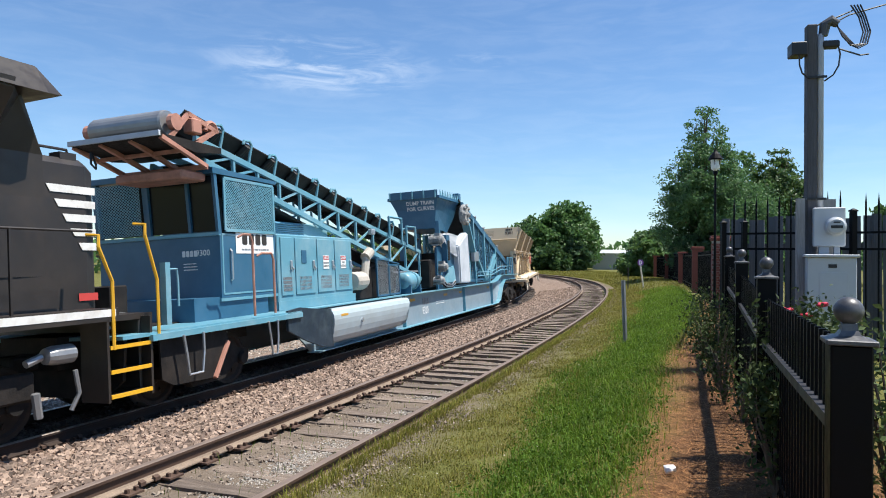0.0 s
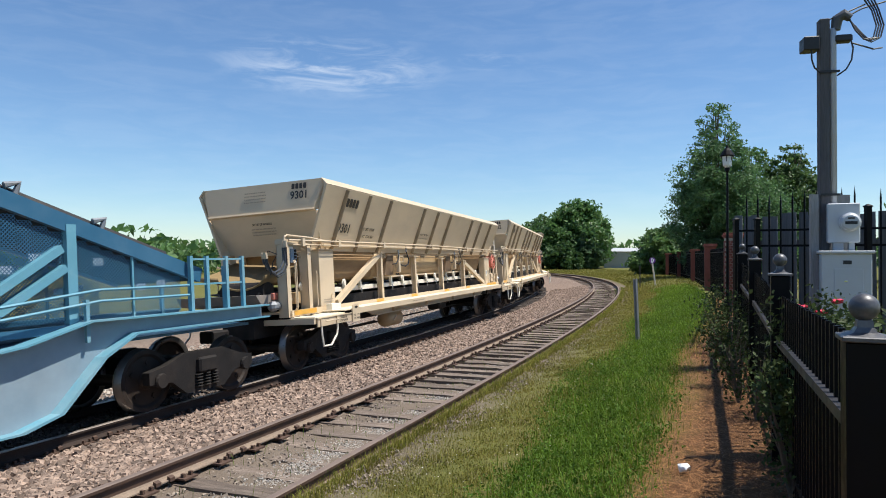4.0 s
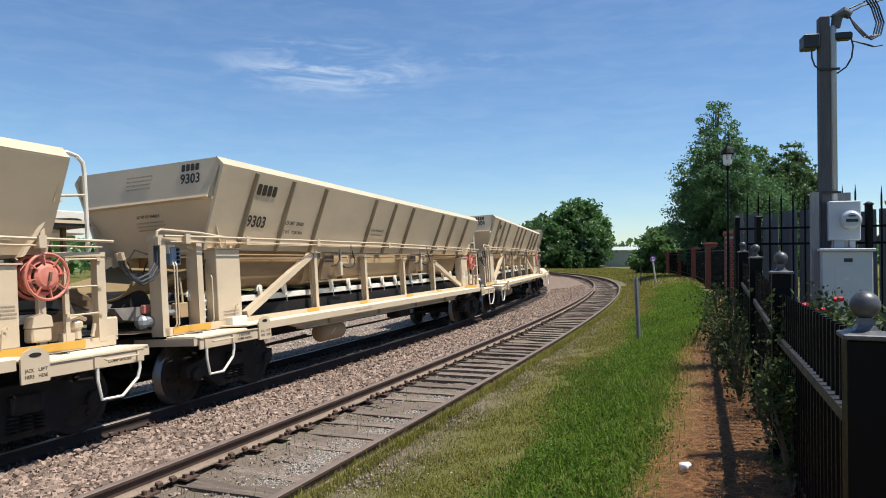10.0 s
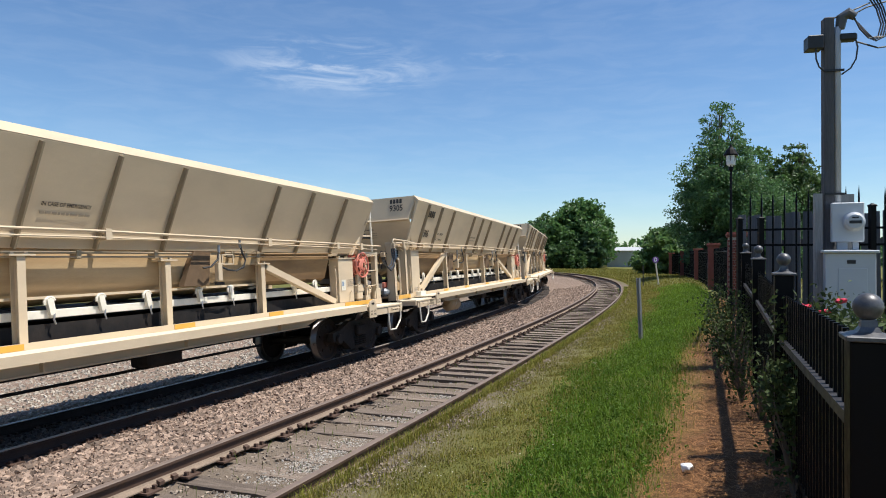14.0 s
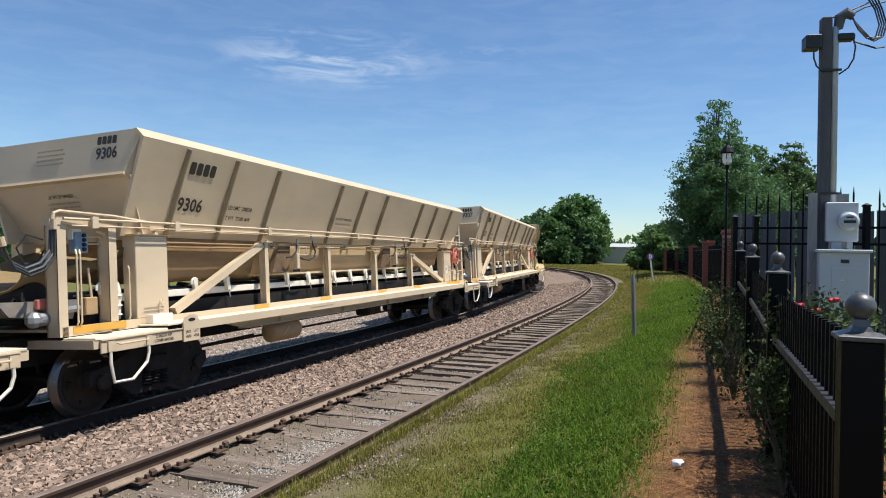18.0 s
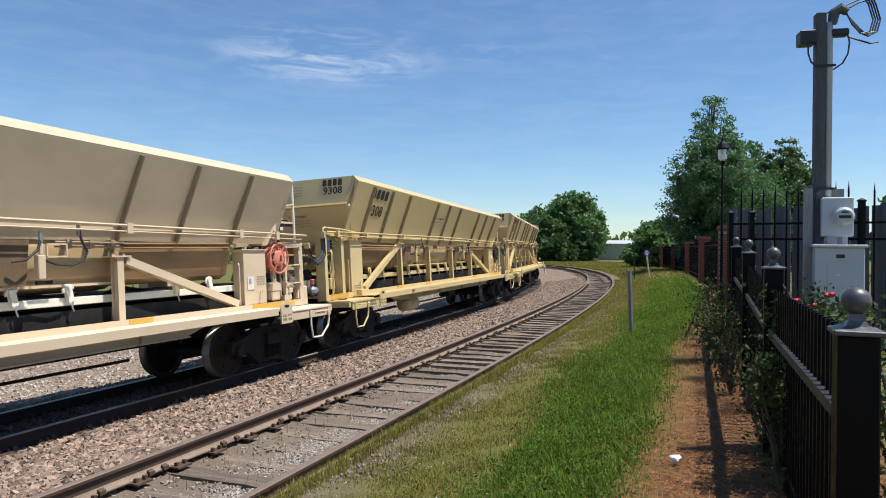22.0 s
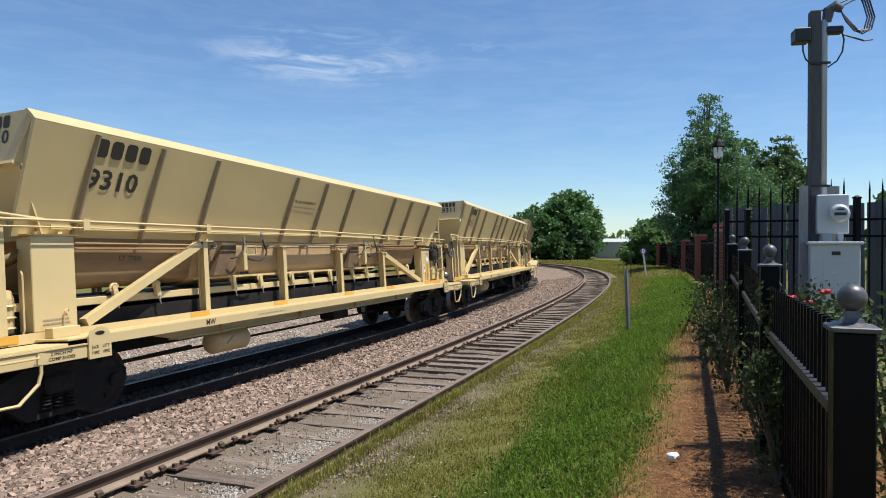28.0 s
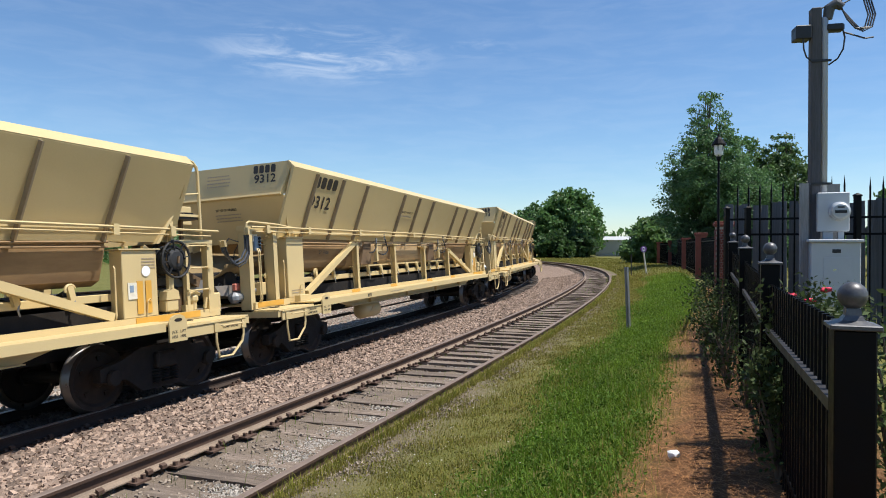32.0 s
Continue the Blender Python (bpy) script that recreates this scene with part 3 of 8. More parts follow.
def build_ties():
    rng = random.Random(3)
    shapes = []
    for k in range(6):
        bm = bmesh.new()
        box(bm, -1.3, 1.3, -0.115, 0.115, -0.17, 0.0)
        bmesh.ops.subdivide_edges(bm, edges=[e for e in bm.edges if abs(e.verts[0].co.x - e.verts[1].co.x) > 1], cuts=6)
        for v in bm.verts:
            v.co.z += rng.uniform(-0.012, 0.008)
            v.co.y += rng.uniform(-0.012, 0.012)
            v.co.x += rng.uniform(-0.05, 0.05) if abs(v.co.x) > 1.2 else 0
        me = bpy.data.meshes.new("tie")
        bm.normal_update()
        bm.to_mesh(me)
        bm.free()
        me.materials.append(M["tie"])
        shapes.append(me)
    dark_shapes = []
    for me in shapes:
        dk = me.copy()
        dk.materials.clear()
        dk.materials.append(M["tie_dark"])
        dark_shapes.append(dk)
    bm = box(bmesh.new(), -0.17, 0.17, -0.09, 0.09, -0.004, 0.014)
    for sx in (-0.11, 0.11):
        for sy in (-0.05, 0.05):
            box(bm, sx - 0.018, sx + 0.018, sy - 0.014, sy + 0.014, 0.012, 0.05)
    plate = bpy.data.meshes.new("tie_plate")
    bm.to_mesh(plate)
    bm.free()
    plate.materials.append(M["rail_rust"])
    bm = bmesh.new()
    prism(bm, [(0.05, 0.0), (0.09, 0.0), (0.09, 0.035), (0.05, 0.05)], -0.03, 0.03, "y")
    anchor = bpy.data.meshes.new("rail_anchor")
    bm.to_mesh(anchor)
    bm.free()
    anchor.materials.append(M["rail_rust"])

    def lay(parent, line, s0, s1, top, bank, plates_to):
        s = s0
        while s < s1:
            x, y, th = line(s)
            sink = rng.uniform(0.0, 0.02) + (0.032 * max(0.0, min(1.0, (7.5 - s) / 3)) if line is siding_at else 0.0)
            m = Matrix.Translation((x, y, top - 0.178 - sink)) @ Euler((0, -bank, -th + rng.uniform(-0.03, 0.03))).to_matrix().to_4x4()
            t = new("tie", rng.choice(shapes if line is siding_at else dark_shapes))
            t.parent = parent
            t.matrix_basis = m @ Matrix.Translation((rng.uniform(-0.06, 0.06), 0, 0))
            if s < plates_to:
                for o in (-G / 2, G / 2):
                    p = new("tie_plate", plate)
                    p.parent = parent
                    p.matrix_basis = Matrix.Translation((x, y, top - 0.177)) @ Euler((0, -bank, -th)).to_matrix().to_4x4() @ Matrix.Translation((o, 0, 0))
                    a = new("rail_anchor", anchor)
                    a.parent = parent
                    a.matrix_basis = Matrix.Translation((x, y, top - 0.165)) @ Euler((0, -bank, -th)).to_matrix().to_4x4() @ Matrix.Translation((o, 0.16 * rng.choice((-1, 1)), 0))
            s += rng.uniform(0.49, 0.58)
    lay(siding, siding_at, -6, 75, 0.0, 0.008, 36)
    lay(main_track, main_line, -12, 75, MAIN_Z, BANK, 26)


build_ties()


# ---------------------------------------------------------------- ballast stones
def scatter(name, label, category, count, place, make, material, seed):
    """Many small pieces in one mesh: place(rng) gives a point, make(rng) the verts and faces of a piece round 0."""
    rng = random.Random(seed)
    verts, faces = [], []
    for _ in range(count):
        p = place(rng)
        if p is None:
            continue
        vs, fs = make(rng)
        k = len(verts)
        verts += [(p[0] + v[0], p[1] + v[1], p[2] + v[2]) for v in vs]
        faces += [tuple(k + i for i in f) for f in fs]
    return tagged(mesh_of(name, verts, faces, material), label, category, kind="stuff")


def stone(lo, hi):
    cube = [(-1, -1, -1), (1, -1, -1), (1, 1, -1), (-1, 1, -1), (-1, -1, 1), (1, -1, 1), (1, 1, 1), (-1, 1, 1)]
    fs = [(3, 2, 1, 0), (4, 5, 6, 7), (0, 1, 5, 4), (1, 2, 6, 5), (2, 3, 7, 6), (3, 0, 4, 7)]

    def make(rng):
        r = rng.uniform(lo, hi)
        q = Euler((rng.uniform(0, 6), rng.uniform(0, 6), rng.uniform(0, 6))).to_matrix()
        sx, sy, sz = r * rng.uniform(0.6, 1.1), r * rng.uniform(0.5, 1.0), r * rng.uniform(0.4, 0.8)
        out = []
        for v in cube:
            k = rng.uniform(0.55, 1.0)
            out.append(q @ Vector((v[0] * sx * k, v[1] * sy * rng.uniform(0.6, 1), v[2] * sz * k)))
        return out, fs
    return make


_PX, _PZ = [p[0] for p in PROFILE], [p[1] for p in PROFILE]


def on_ground(s, w):
    x, y, th = siding_at(s)
    far = min(max((s - 45) / 25, 0), 1)
    z = float(np.interp(w, _PX, _PZ))
    if w > 1.2:
        z *= 1 - far
    return x + math.cos(th) * w, y - math.sin(th) * w, z


def near_s(rng, a, b, power=1.7):
    return a + (b - a) * rng.random() ** power


scatter("ballast_stones", "pinkish crushed-stone ballast between the tracks", "ballast", 46000,
        lambda r: on_ground(near_s(r, -3, 46), r.uniform(-3.7, -1.05)), stone(0.024, 0.060), "stone", 11)
scatter("ballast_stones", "ballast between the main line's rails, coloured dark for shadow", "ballast", 12000,
        lambda r: on_ground(near_s(r, -3, 30), r.uniform(-5.9, -3.75)), stone(0.025, 0.05), "stone_shaded", 12)
scatter("ballast_stones", "pale grey gravel beyond the main line", "gravel", 18000,
        lambda r: on_ground(near_s(r, 0, 40), r.uniform(-11.5, -5.9)), stone(0.02, 0.055), "stone_grey", 13)
scatter("siding_gravel", "loose stones lying in the siding", "gravel", 17000,
        lambda r: on_ground(near_s(r, -4, 40), r.uniform(-1.1, 1.4)), stone(0.008, 0.027), "stone_dull", 14)


M["rubble_pale"] = mat("pale_lime_rubble", (0.38, 0.345, 0.30), 0.9, var=0.15, scale=9, grain=0.15, rand=0.25)
scatter("siding_rubble", "pale crushed rubble spilled along the middle of the siding", "gravel", 16000,
        lambda r: on_ground(near_s(r, -3.5, 9.5, 1.2), 0.12 + r.gauss(0, 0.17) + 0.12 * math.sin(2.0 * r.random())), stone(0.005, 0.017), "rubble_pale", 15)


# ---------------------------------------------------------------- the train
# every car: x away from the camera, y to the far side, z up from the rail heads; the near side is at negative y
def wheelset_mesh(name, r=0.457):
    bm = bmesh.new()
    for sgn in (-1, 1):
        y = sgn * 0.72
        prof = [(0.09, -0.09), (0.12, -0.08), (0.14, -0.04), (r - 0.10, -0.035), (r - 0.06, -0.065), (r, -0.065), (r, 0.045), (r + 0.028, 0.05),
                (r + 0.028, 0.075), (r - 0.07, 0.075), (r - 0.10, 0.02), (0.14, 0.02), (0.12, 0.09), (0.09, 0.09)]
        lathe(bm, [(a, -sgn * b) for a, b in prof], 32, "y", (0, y, 0))
        for k in range(5):     # cast marks and a chalk-worn patch so that the turning shows
            a = 2 * math.pi * k / 5
            c = Vector((math.cos(a) * 0.27, y + sgn * 0.045, math.sin(a) * 0.27))
            bmesh.ops.create_cube(bm, size=1.0, matrix=Matrix.Translation(c) @ Matrix.Diagonal((0.06, 0.03, 0.06, 1)))
    tube(bm, [(0, -1.0, 0), (0, 1.0, 0)], 0.085, 12)
    bm.normal_update()
    me = bpy.data.meshes.new(name)
    for f in bm.faces:
        c = f.calc_center_median()
        rr = math.hypot(c.x, c.z)
        f.material_index = 1 if rr > r - 0.03 else 0
        f.smooth = rr > r - 0.03
    bm.to_mesh(me)
    bm.free()
    me.materials.append(M["wheel_dark"])
    me.materials.append(M["wheel_steel"])
    return me


WHEELS = wheelset_mesh("wheelset")
TURNING = []          # (wheelset, place along the main line at 0 s, radius, car)


def bogie(parent, x, base=1.83, name="bogie"):
    """A two-axle bogie: cast side frames, bolster, springs and turning wheelsets."""
    h = base / 2
    frame_ = part(name, Bx(-0.2, 0.2, -1.15, 1.15, 0.46, 0.70, 0.03), "black_iron", parent)
    frame_.location.x = x
    for sgn in (-1, 1):
        bm = bmesh.new()
        y = sgn * 0.99
        y0, y1 = y - 0.07, y + 0.07
        outline = [(-h - 0.20, 0.42), (-h - 0.20, 0.60), (-h + 0.12, 0.66), (-0.42, 0.80), (0.42, 0.80), (h - 0.12, 0.66), (h + 0.20, 0.60), (h + 0.20, 0.42),
                   (h - 0.22, 0.40), (0.40, 0.18), (-0.40, 0.18), (-h + 0.22, 0.40)]
        prism(bm, outline, y0, y1, "y")
        for ax in (-h, h):
            lathe(bm, [(0.02, -0.09), (0.10, -0.08), (0.115, 0.0), (0.10, 0.03)], 12, "y", (ax, y + sgn * 0.10, 0.457)) if sgn > 0 else \
                lathe(bm, [(0.10, -0.03), (0.115, 0.0), (0.10, 0.08), (0.02, 0.09)], 12, "y", (ax, y + sgn * 0.10, 0.457))
        part("side_frame", bm, "black_iron", frame_)
    for sgn in (-1, 1):
        for sx in (-0.17, 0.0, 0.17):
            sb = bmesh.new()
            for k in range(5):
                lathe(sb, [(0.055, -0.012), (0.068, 0.0), (0.055, 0.012)], 10, "z", (sx, sgn * 1.08, 0.26 + k * 0.045))
            part("spring", sb, "black_iron", frame_)
    for ax in (-h, h):
        w = new("wheelset", WHEELS)
        w.parent = frame_
        w.location = (ax, 0, 0.457)
    return frame_


def hopper_top(x):
    return 3.81 - 0.0205 * x


def hopper_foot(x):
    return 2.475 - 0.006 * x


RIM_Y, FOOT_Y, POST_Y = 1.33, 0.86, 0.95


def slant(x, k, out=0.0):
    """A point on the near sloping side: k from 0 at the foot to 1 at the flange."""
    zb, zt = hopper_foot(x), hopper_top(x) - 0.15
    return Vector((x, -(FOOT_Y + (1.322 - FOOT_Y) * k) - out, zb + (zt - zb) * k))


XA, XB = -6.66, 7.53
RIBS = (-5.78, -4.60, -3.36, -0.94, 0.22, 1.42, 3.80, 4.95, 6.24)
POSTS_X = (-3.30, -0.95, 1.40, 3.73)
# cream darkened to brown to give the ribs their shade
M["rib_shaded"] = mat("shade_brown_rib_paint", (0.33, 0.26, 0.17), 0.75, var=0.12, scale=1.5, grain=0.08, stain=(0.24, 0.17, 0.10), stain_amt=0.6, stain_scale=2.5, stretch=(1, 1, 0.4), spec=0.2)
# stained paint, base colour also darkened for the deep shade below the hopper
M["trough_old"] = mat("dust_stained_shaded_trough_paint", (0.46, 0.325, 0.18), 0.6, var=0.14, scale=0.9, grain=0.06, stain=(0.27, 0.165, 0.08), stain_amt=0.75, stain_scale=0.8, stretch=(0.4, 1, 2.5), bump=0.05, bump_scale=30, spec=0.25)
M["reel_red"] = mat("faded_red_reel_paint", (0.62, 0.19, 0.13), 0.6, var=0.12, stain=(0.66, 0.36, 0.27), stain_amt=0.6, stain_scale=3)
# scuffed cream, kept lighter than the body paint for sunlit decks
M["deck_worn_lit"] = mat("scuffed_sunlit_cream_deck", (0.80, 0.70, 0.53), 0.55, var=0.10, scale=1.2, grain=0.08, grain_scale=25, stain=(0.42, 0.33, 0.23), stain_amt=0.5, stain_scale=2.2, stretch=(0.5, 1, 1), bump=0.08, bump_scale=25)
M["switch_blue"] = mat("blue_grey_switch_box", (0.20, 0.28, 0.38), 0.45, var=0.1, stain=(0.4, 0.42, 0.43), stain_amt=0.3, stain_scale=12)
M["hose_grey"] = mat("grey_braided_hose", (0.055, 0.06, 0.068), 0.38, var=0.2, scale=8)


# brown that stands in for the dim shade inside the end bays
M["bay_brown"] = mat("shade_browned_sheet", (0.30, 0.195, 0.10), 0.7, var=0.2, scale=1.0, stain=(0.15, 0.085, 0.045), stain_amt=0.7, stain_scale=1.2, stretch=(0.5, 1, 2.5), spec=0.2)
M["gate_brown"] = mat("grimy_brown_steel", (0.13, 0.085, 0.05), 0.75, var=0.25, scale=4, stain=(0.26, 0.18, 0.11), stain_amt=0.5, stain_scale=3, spec=0.2)
M["chute_brown"] = mat("brown_chute_sheet", (0.25, 0.18, 0.09), 0.8, var=0.2, scale=2, stain=(0.12, 0.08, 0.045), stain_amt=0.6, stain_scale=2, spec=0.15)
M["pan_grey"] = mat("dusty_grey_steel_pan", (0.20, 0.19, 0.18), 0.6, metal=0.2, var=0.2, stain=(0.36, 0.28, 0.2), stain_amt=0.6, stain_scale=2.5)
M["tread_dark"] = mat("dark_grid_tread", (0.055, 0.048, 0.042), 0.7, var=0.2, grain=0.2, grain_scale=30)


def frame_bars(pts, w):
    """A closed frame of square bars through the given corners."""
    bm = bmesh.new()
    for a, b in zip(pts, pts[1:] + pts[:1]):
        bar(bm, a, b, w)
    return bm


def build_hopper(cream, group, reel_mat):
    car = root("hopper_car", "cream ballast hopper car with sloping ribbed sides on a flat underframe", "railway car", group)
    cm = M[cream]
    fresh = cream == "cream_new"
    # hopper body: an open shell with a bright tilted flange along the top edge
    bm = bmesh.new()
    secs = []
    for x in (XA, -3.3, 0.4, 4.0, XB):
        zb, zt = hopper_foot(x), hopper_top(x)
        half = [(1.185, zt), (1.20, zt + 0.004), (RIM_Y, zt - 0.135), (RIM_Y - 0.008, zt - 0.15), (1.322, zt - 0.155), (FOOT_Y, zb), (FOOT_Y - 0.03, zb - 0.09), (FOOT_Y - 0.06, zb - 0.09),
                (FOOT_Y - 0.05, zb), (1.27, zt - 0.14), (1.16, zt - 0.01)]
        secs.append([(x, -y, z) for y, z in half])
    for sgn in (1, -1):
        loft(bm, [[(p[0], p[1] * sgn, p[2]) for p in s] for s in secs])
    body = part("hopper_body", bm, cm, car)
    # ends: an upper panel, a folded ledge, and a lower panel set back
    for x, d in ((XA, 1), (XB, -1)):
        zt, zb = hopper_top(x), hopper_foot(x)
        bm = bmesh.new()
        loft(bm, [[(x + d * 0.03, s * 1.19, zt), (x - d * 0.075, s * 1.02, zt - 0.64), (x - d * 0.055, s * 1.0, zt - 0.64), (x + d * 0.05, s * 1.17, zt)] for s in (-1, 1)])
        e = part("end_wall", bm, cm, body)
        for s in (-1, 1):
            bm = bmesh.new()
            loft(bm, [[(x + d * 0.03, s * 1.19, zt), (x + d * 0.03, s * 1.30, zt - 0.13), (x + d * 0.04, s * 1.22, zt - 0.13)],
                      [(x - d * 0.075, s * 1.02, zt - 0.64), (x + d * 0.10, s * 1.13, zt - 0.66), (x + d * 0.10, s * 1.09, zt - 0.66)]])
            part("corner_gusset", bm, cm, e)
        bm = bmesh.new()
        loft(bm, [[(x - d * 0.085, s * 1.03, zt - 0.615), (x - d * 0.10, s * 1.03, zt - 0.65), (x - d * 0.02, s * 1.03, zt - 0.68), (x - d * 0.02, s * 1.03, zt - 0.63)] for s in (-1, 1)])
        part("ledge", bm, cm, e)
        bm = bmesh.new()
        loft(bm, [[(x - d * 0.03, s * 1.05, zt - 0.64), (x + d * 0.36, s * 0.92, zb - 0.12), (x + d * 0.40, s * 0.90, zb - 0.12), (x + d * 0.02, s * 1.03, zt - 0.64)] for s in (-1, 1)])
        part("lower_panel", bm, cm, e)
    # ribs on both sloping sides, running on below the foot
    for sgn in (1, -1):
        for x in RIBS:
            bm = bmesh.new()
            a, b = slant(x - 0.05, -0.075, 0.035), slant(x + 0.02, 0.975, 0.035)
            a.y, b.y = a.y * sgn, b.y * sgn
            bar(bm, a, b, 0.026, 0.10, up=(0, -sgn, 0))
            part("rib", bm, "rib_shaded", body, "stiffening rib, browned for shade")
    part("inner_floor", Bx(XA + 0.5, XB - 0.5, -0.9, 0.9, 2.52, 2.58), cm, body)
    # rounded conveyor trough below
    bm = bmesh.new()
    secs = []
    for x in (-3.42, -1.2, 1.4, 3.86):
        zb = 2.475
        ring = [(0.80, zb - 0.05), (0.80, zb - 0.22), (0.77, zb - 0.42), (0.73, zb - 0.60), (0.64, zb - 0.72), (0.48, zb - 0.79), (0.2, zb - 0.82)]
        full = ring + [(-y, z) for y, z in reversed(ring)]
        secs.append([(x, -y, z) for y, z in full])
    loft(bm, secs)
    trough = part("trough", bm, "trough_old", car, "dust-stained rounded trough, darkened for shade", smooth=True)
    part("trough_lip", Bx(-3.4, 3.84, -0.76, -0.72, 1.745, 1.78), cm, trough)
    for x0, x1 in ((-3.4, -2.95), (-2.2, 1.95), (2.75, 3.84)):
        bm = bmesh.new()
        tube(bm, [(x0, -0.90, 2.335), (x1, -0.90, 2.33)], 0.017, 6)
        tube(bm, [(x0, -0.90, 2.275), (x1, -0.90, 2.27)], 0.014, 6)
        for k in range(3):
            xx = x0 + (x1 - x0) * (0.18 + 0.32 * k)
            box(bm, xx - 0.035, xx + 0.035, -0.925, -0.80, 2.25, 2.37)
        part("trough_rod", bm, "rib_shaded", trough)
    for x0, x1 in ((-5.85, -3.43), (6.28, 3.87)):
        bm = bmesh.new()
        loft(bm, [[(x, -0.80, 2.44), (x, 0.80, 2.44), (x, 0.78, 2.2), (x, 0.66, 1.80), (x, 0.5, 1.72), (x, -0.5, 1.72), (x, -0.66, 1.80), (x, -0.78, 2.2)] for x in (x0, x1)])
        tube(bm, [(x0, -0.86, 2.34), (x1, -0.86, 2.32)], 0.02, 6)
        tube(bm, [(x0, -0.85, 2.27), (x1, -0.85, 2.26)], 0.016, 6)
        part("end_bay_sheet", bm, "bay_brown", trough, "end bay sheet, coloured brown for the bay's shade")
    # gates in the trough, with their cylinders and looped hoses
    for x in (-2.72, 2.10):
        bm = bmesh.new()
        prism(bm, [(x - 0.08, 2.36), (x + 0.30, 2.36), (x + 0.24, 1.80), (x - 0.34, 1.80)], -0.90, -0.79, "y")
        g = part("gate", bm, "gate_brown", trough, "dark brown slanting gate")
        bm = Bx(x + 0.30, x + 0.40, -1.06, -0.97, 1.86, 2.16, 0.008)
        lathe(bm, [(0.026, 2.16), (0.03, 2.17), (0.03, 2.30), (0.02, 2.31)], 8, "z", (x + 0.36, -1.02, 0))
        part("gate_cylinder", bm, cm, g)
        part("cylinder_bracket", frame_bars([(x + 0.46, -1.0, 2.14), (x + 0.74, -1.0, 2.14), (x + 0.74, -1.0, 2.30), (x + 0.46, -1.0, 2.30)], 0.02), cm, g)
        pts = [(x + 0.36, -1.03, 2.36), (x + 0.30, -1.05, 2.22), (x + 0.14, -1.05, 2.10), (x + 0.0, -1.0, 2.08)]
        part("hydraulic_hose", tube(bmesh.new(), pts, 0.017, 6), "rubber", g)
        pts = [(x + 0.90, -1.03, 2.52), (x + 0.93, -1.05, 2.34), (x + 1.0, -1.06, 2.2), (x + 0.94, -1.06, 2.08), (x + 0.75, -1.05, 2.02), (x + 0.55, -1.04, 2.04), (x + 0.40, -1.02, 2.10)]
        part("hydraulic_hose", tube(bmesh.new(), pts, 0.017, 6), "rubber", g)
        for hx, hz in ((x + 0.36, 2.40), (x + 0.90, 2.50)):
            part("hose_coupling", tube(bmesh.new(), [(hx, -1.03, hz - 0.08), (hx, -1.03, hz + 0.06)], 0.024, 6), "grey_steel", g)
        part("rating_plate", Bx(x + 0.34, x + 0.58, -0.932, -0.925, 1.79, 1.84), "black_iron", g)
    # idler beams with bracket clips and belt rollers
    for sgn in (1, -1):
        part("idler_beam", Bx(-6.9, 7.5, *sorted((-0.72 * sgn, -0.65 * sgn)), 1.49, 1.60, 0.008), cm if fresh else "white_paint", car)
    x, k = -6.95, 0
    while x < 7.3:
        bm = bmesh.new()
        loft(bm, [[(x - 0.055, yy, 1.74), (x + 0.03, yy, 1.75), (x + 0.075, yy, 1.55), (x - 0.01, yy, 1.53)] for yy in (-0.79, -0.73)])
        tube(bm, arc((x, -0.76, 1.69), 0.075, 20, 200, 6, "xz"), 0.02, 6)
        b = part("idler_bracket", bm, cm if fresh else "white_paint", car)
        bm = bmesh.new()
        tube(bm, [(x + 0.05, -0.78, 1.55), (x + 0.03, -0.79, 1.47), (x + 0.06, -0.78, 1.41)], 0.013, 5)
        part("adjuster_chain", bm, "grey_steel", b)
        if k % 2 == 0:
            bm = bmesh.new()
            tube(bm, [(x, -0.68, 1.64), (x, -0.30, 1.50), (x, 0.30, 1.50), (x, 0.68, 1.64)], 0.06, 8)
            part("belt_roller", bm, "black_iron", car)
        x += (1.10, 0.78, 0.82)[k % 3]
        k += 1
    bm = bmesh.new()
    loft(bm, [[(xx, -0.64, 1.60), (xx, -0.30, 1.44), (xx, 0.30, 1.44), (xx, 0.64, 1.60), (xx, 0.64, 1.62), (xx, 0.30, 1.46), (xx, -0.30, 1.46), (xx, -0.64, 1.62)] for xx in (-7.3, 7.8)])
    part("conveyor_belt", bm, "belt", car)
    part("conveyor_frame", Bx(-7.1, 7.6, -0.70, 0.70, 1.17, 1.42), "black_iron", car)
    # underframe: kick plates below the posts, side walkways, end fascias
    for sgn in (1, -1):
        part("kick_plate", Bx(-7.74, 8.40, *sorted((-0.955 * sgn, -0.925 * sgn)), 1.10, 1.225), cm, car)
        part("walkway", Bx(-6.5, 6.9, *sorted((-1.50 * sgn, -0.96 * sgn)), 1.115, 1.14, 0.004), "deck_worn_lit" if not fresh else cm, car, "side walkway of worn cream steel, coloured brighter as sunlit")
        part("walkway_edge", Bx(-5.95, 6.62, *sorted((-1.515 * sgn, -1.50 * sgn)), 1.02, 1.143), cm, car)
        for x0, x1 in ((-7.74, -6.5), (6.9, 8.44)):
            part("end_walkway", Bx(x0, x1, *sorted((-1.50 * sgn, -0.96 * sgn)), 1.06, 1.09, 0.004), "deck_worn_lit" if not fresh else cm, car)
        for x0, x1 in ((-7.68, -6.26), (6.98, 8.34)):
            bm = Bx(x0, x1, *sorted((-1.53 * sgn, -1.50 * sgn)), 0.885, 1.04, 0.006)
            f = part("end_fascia", bm, cm, car)
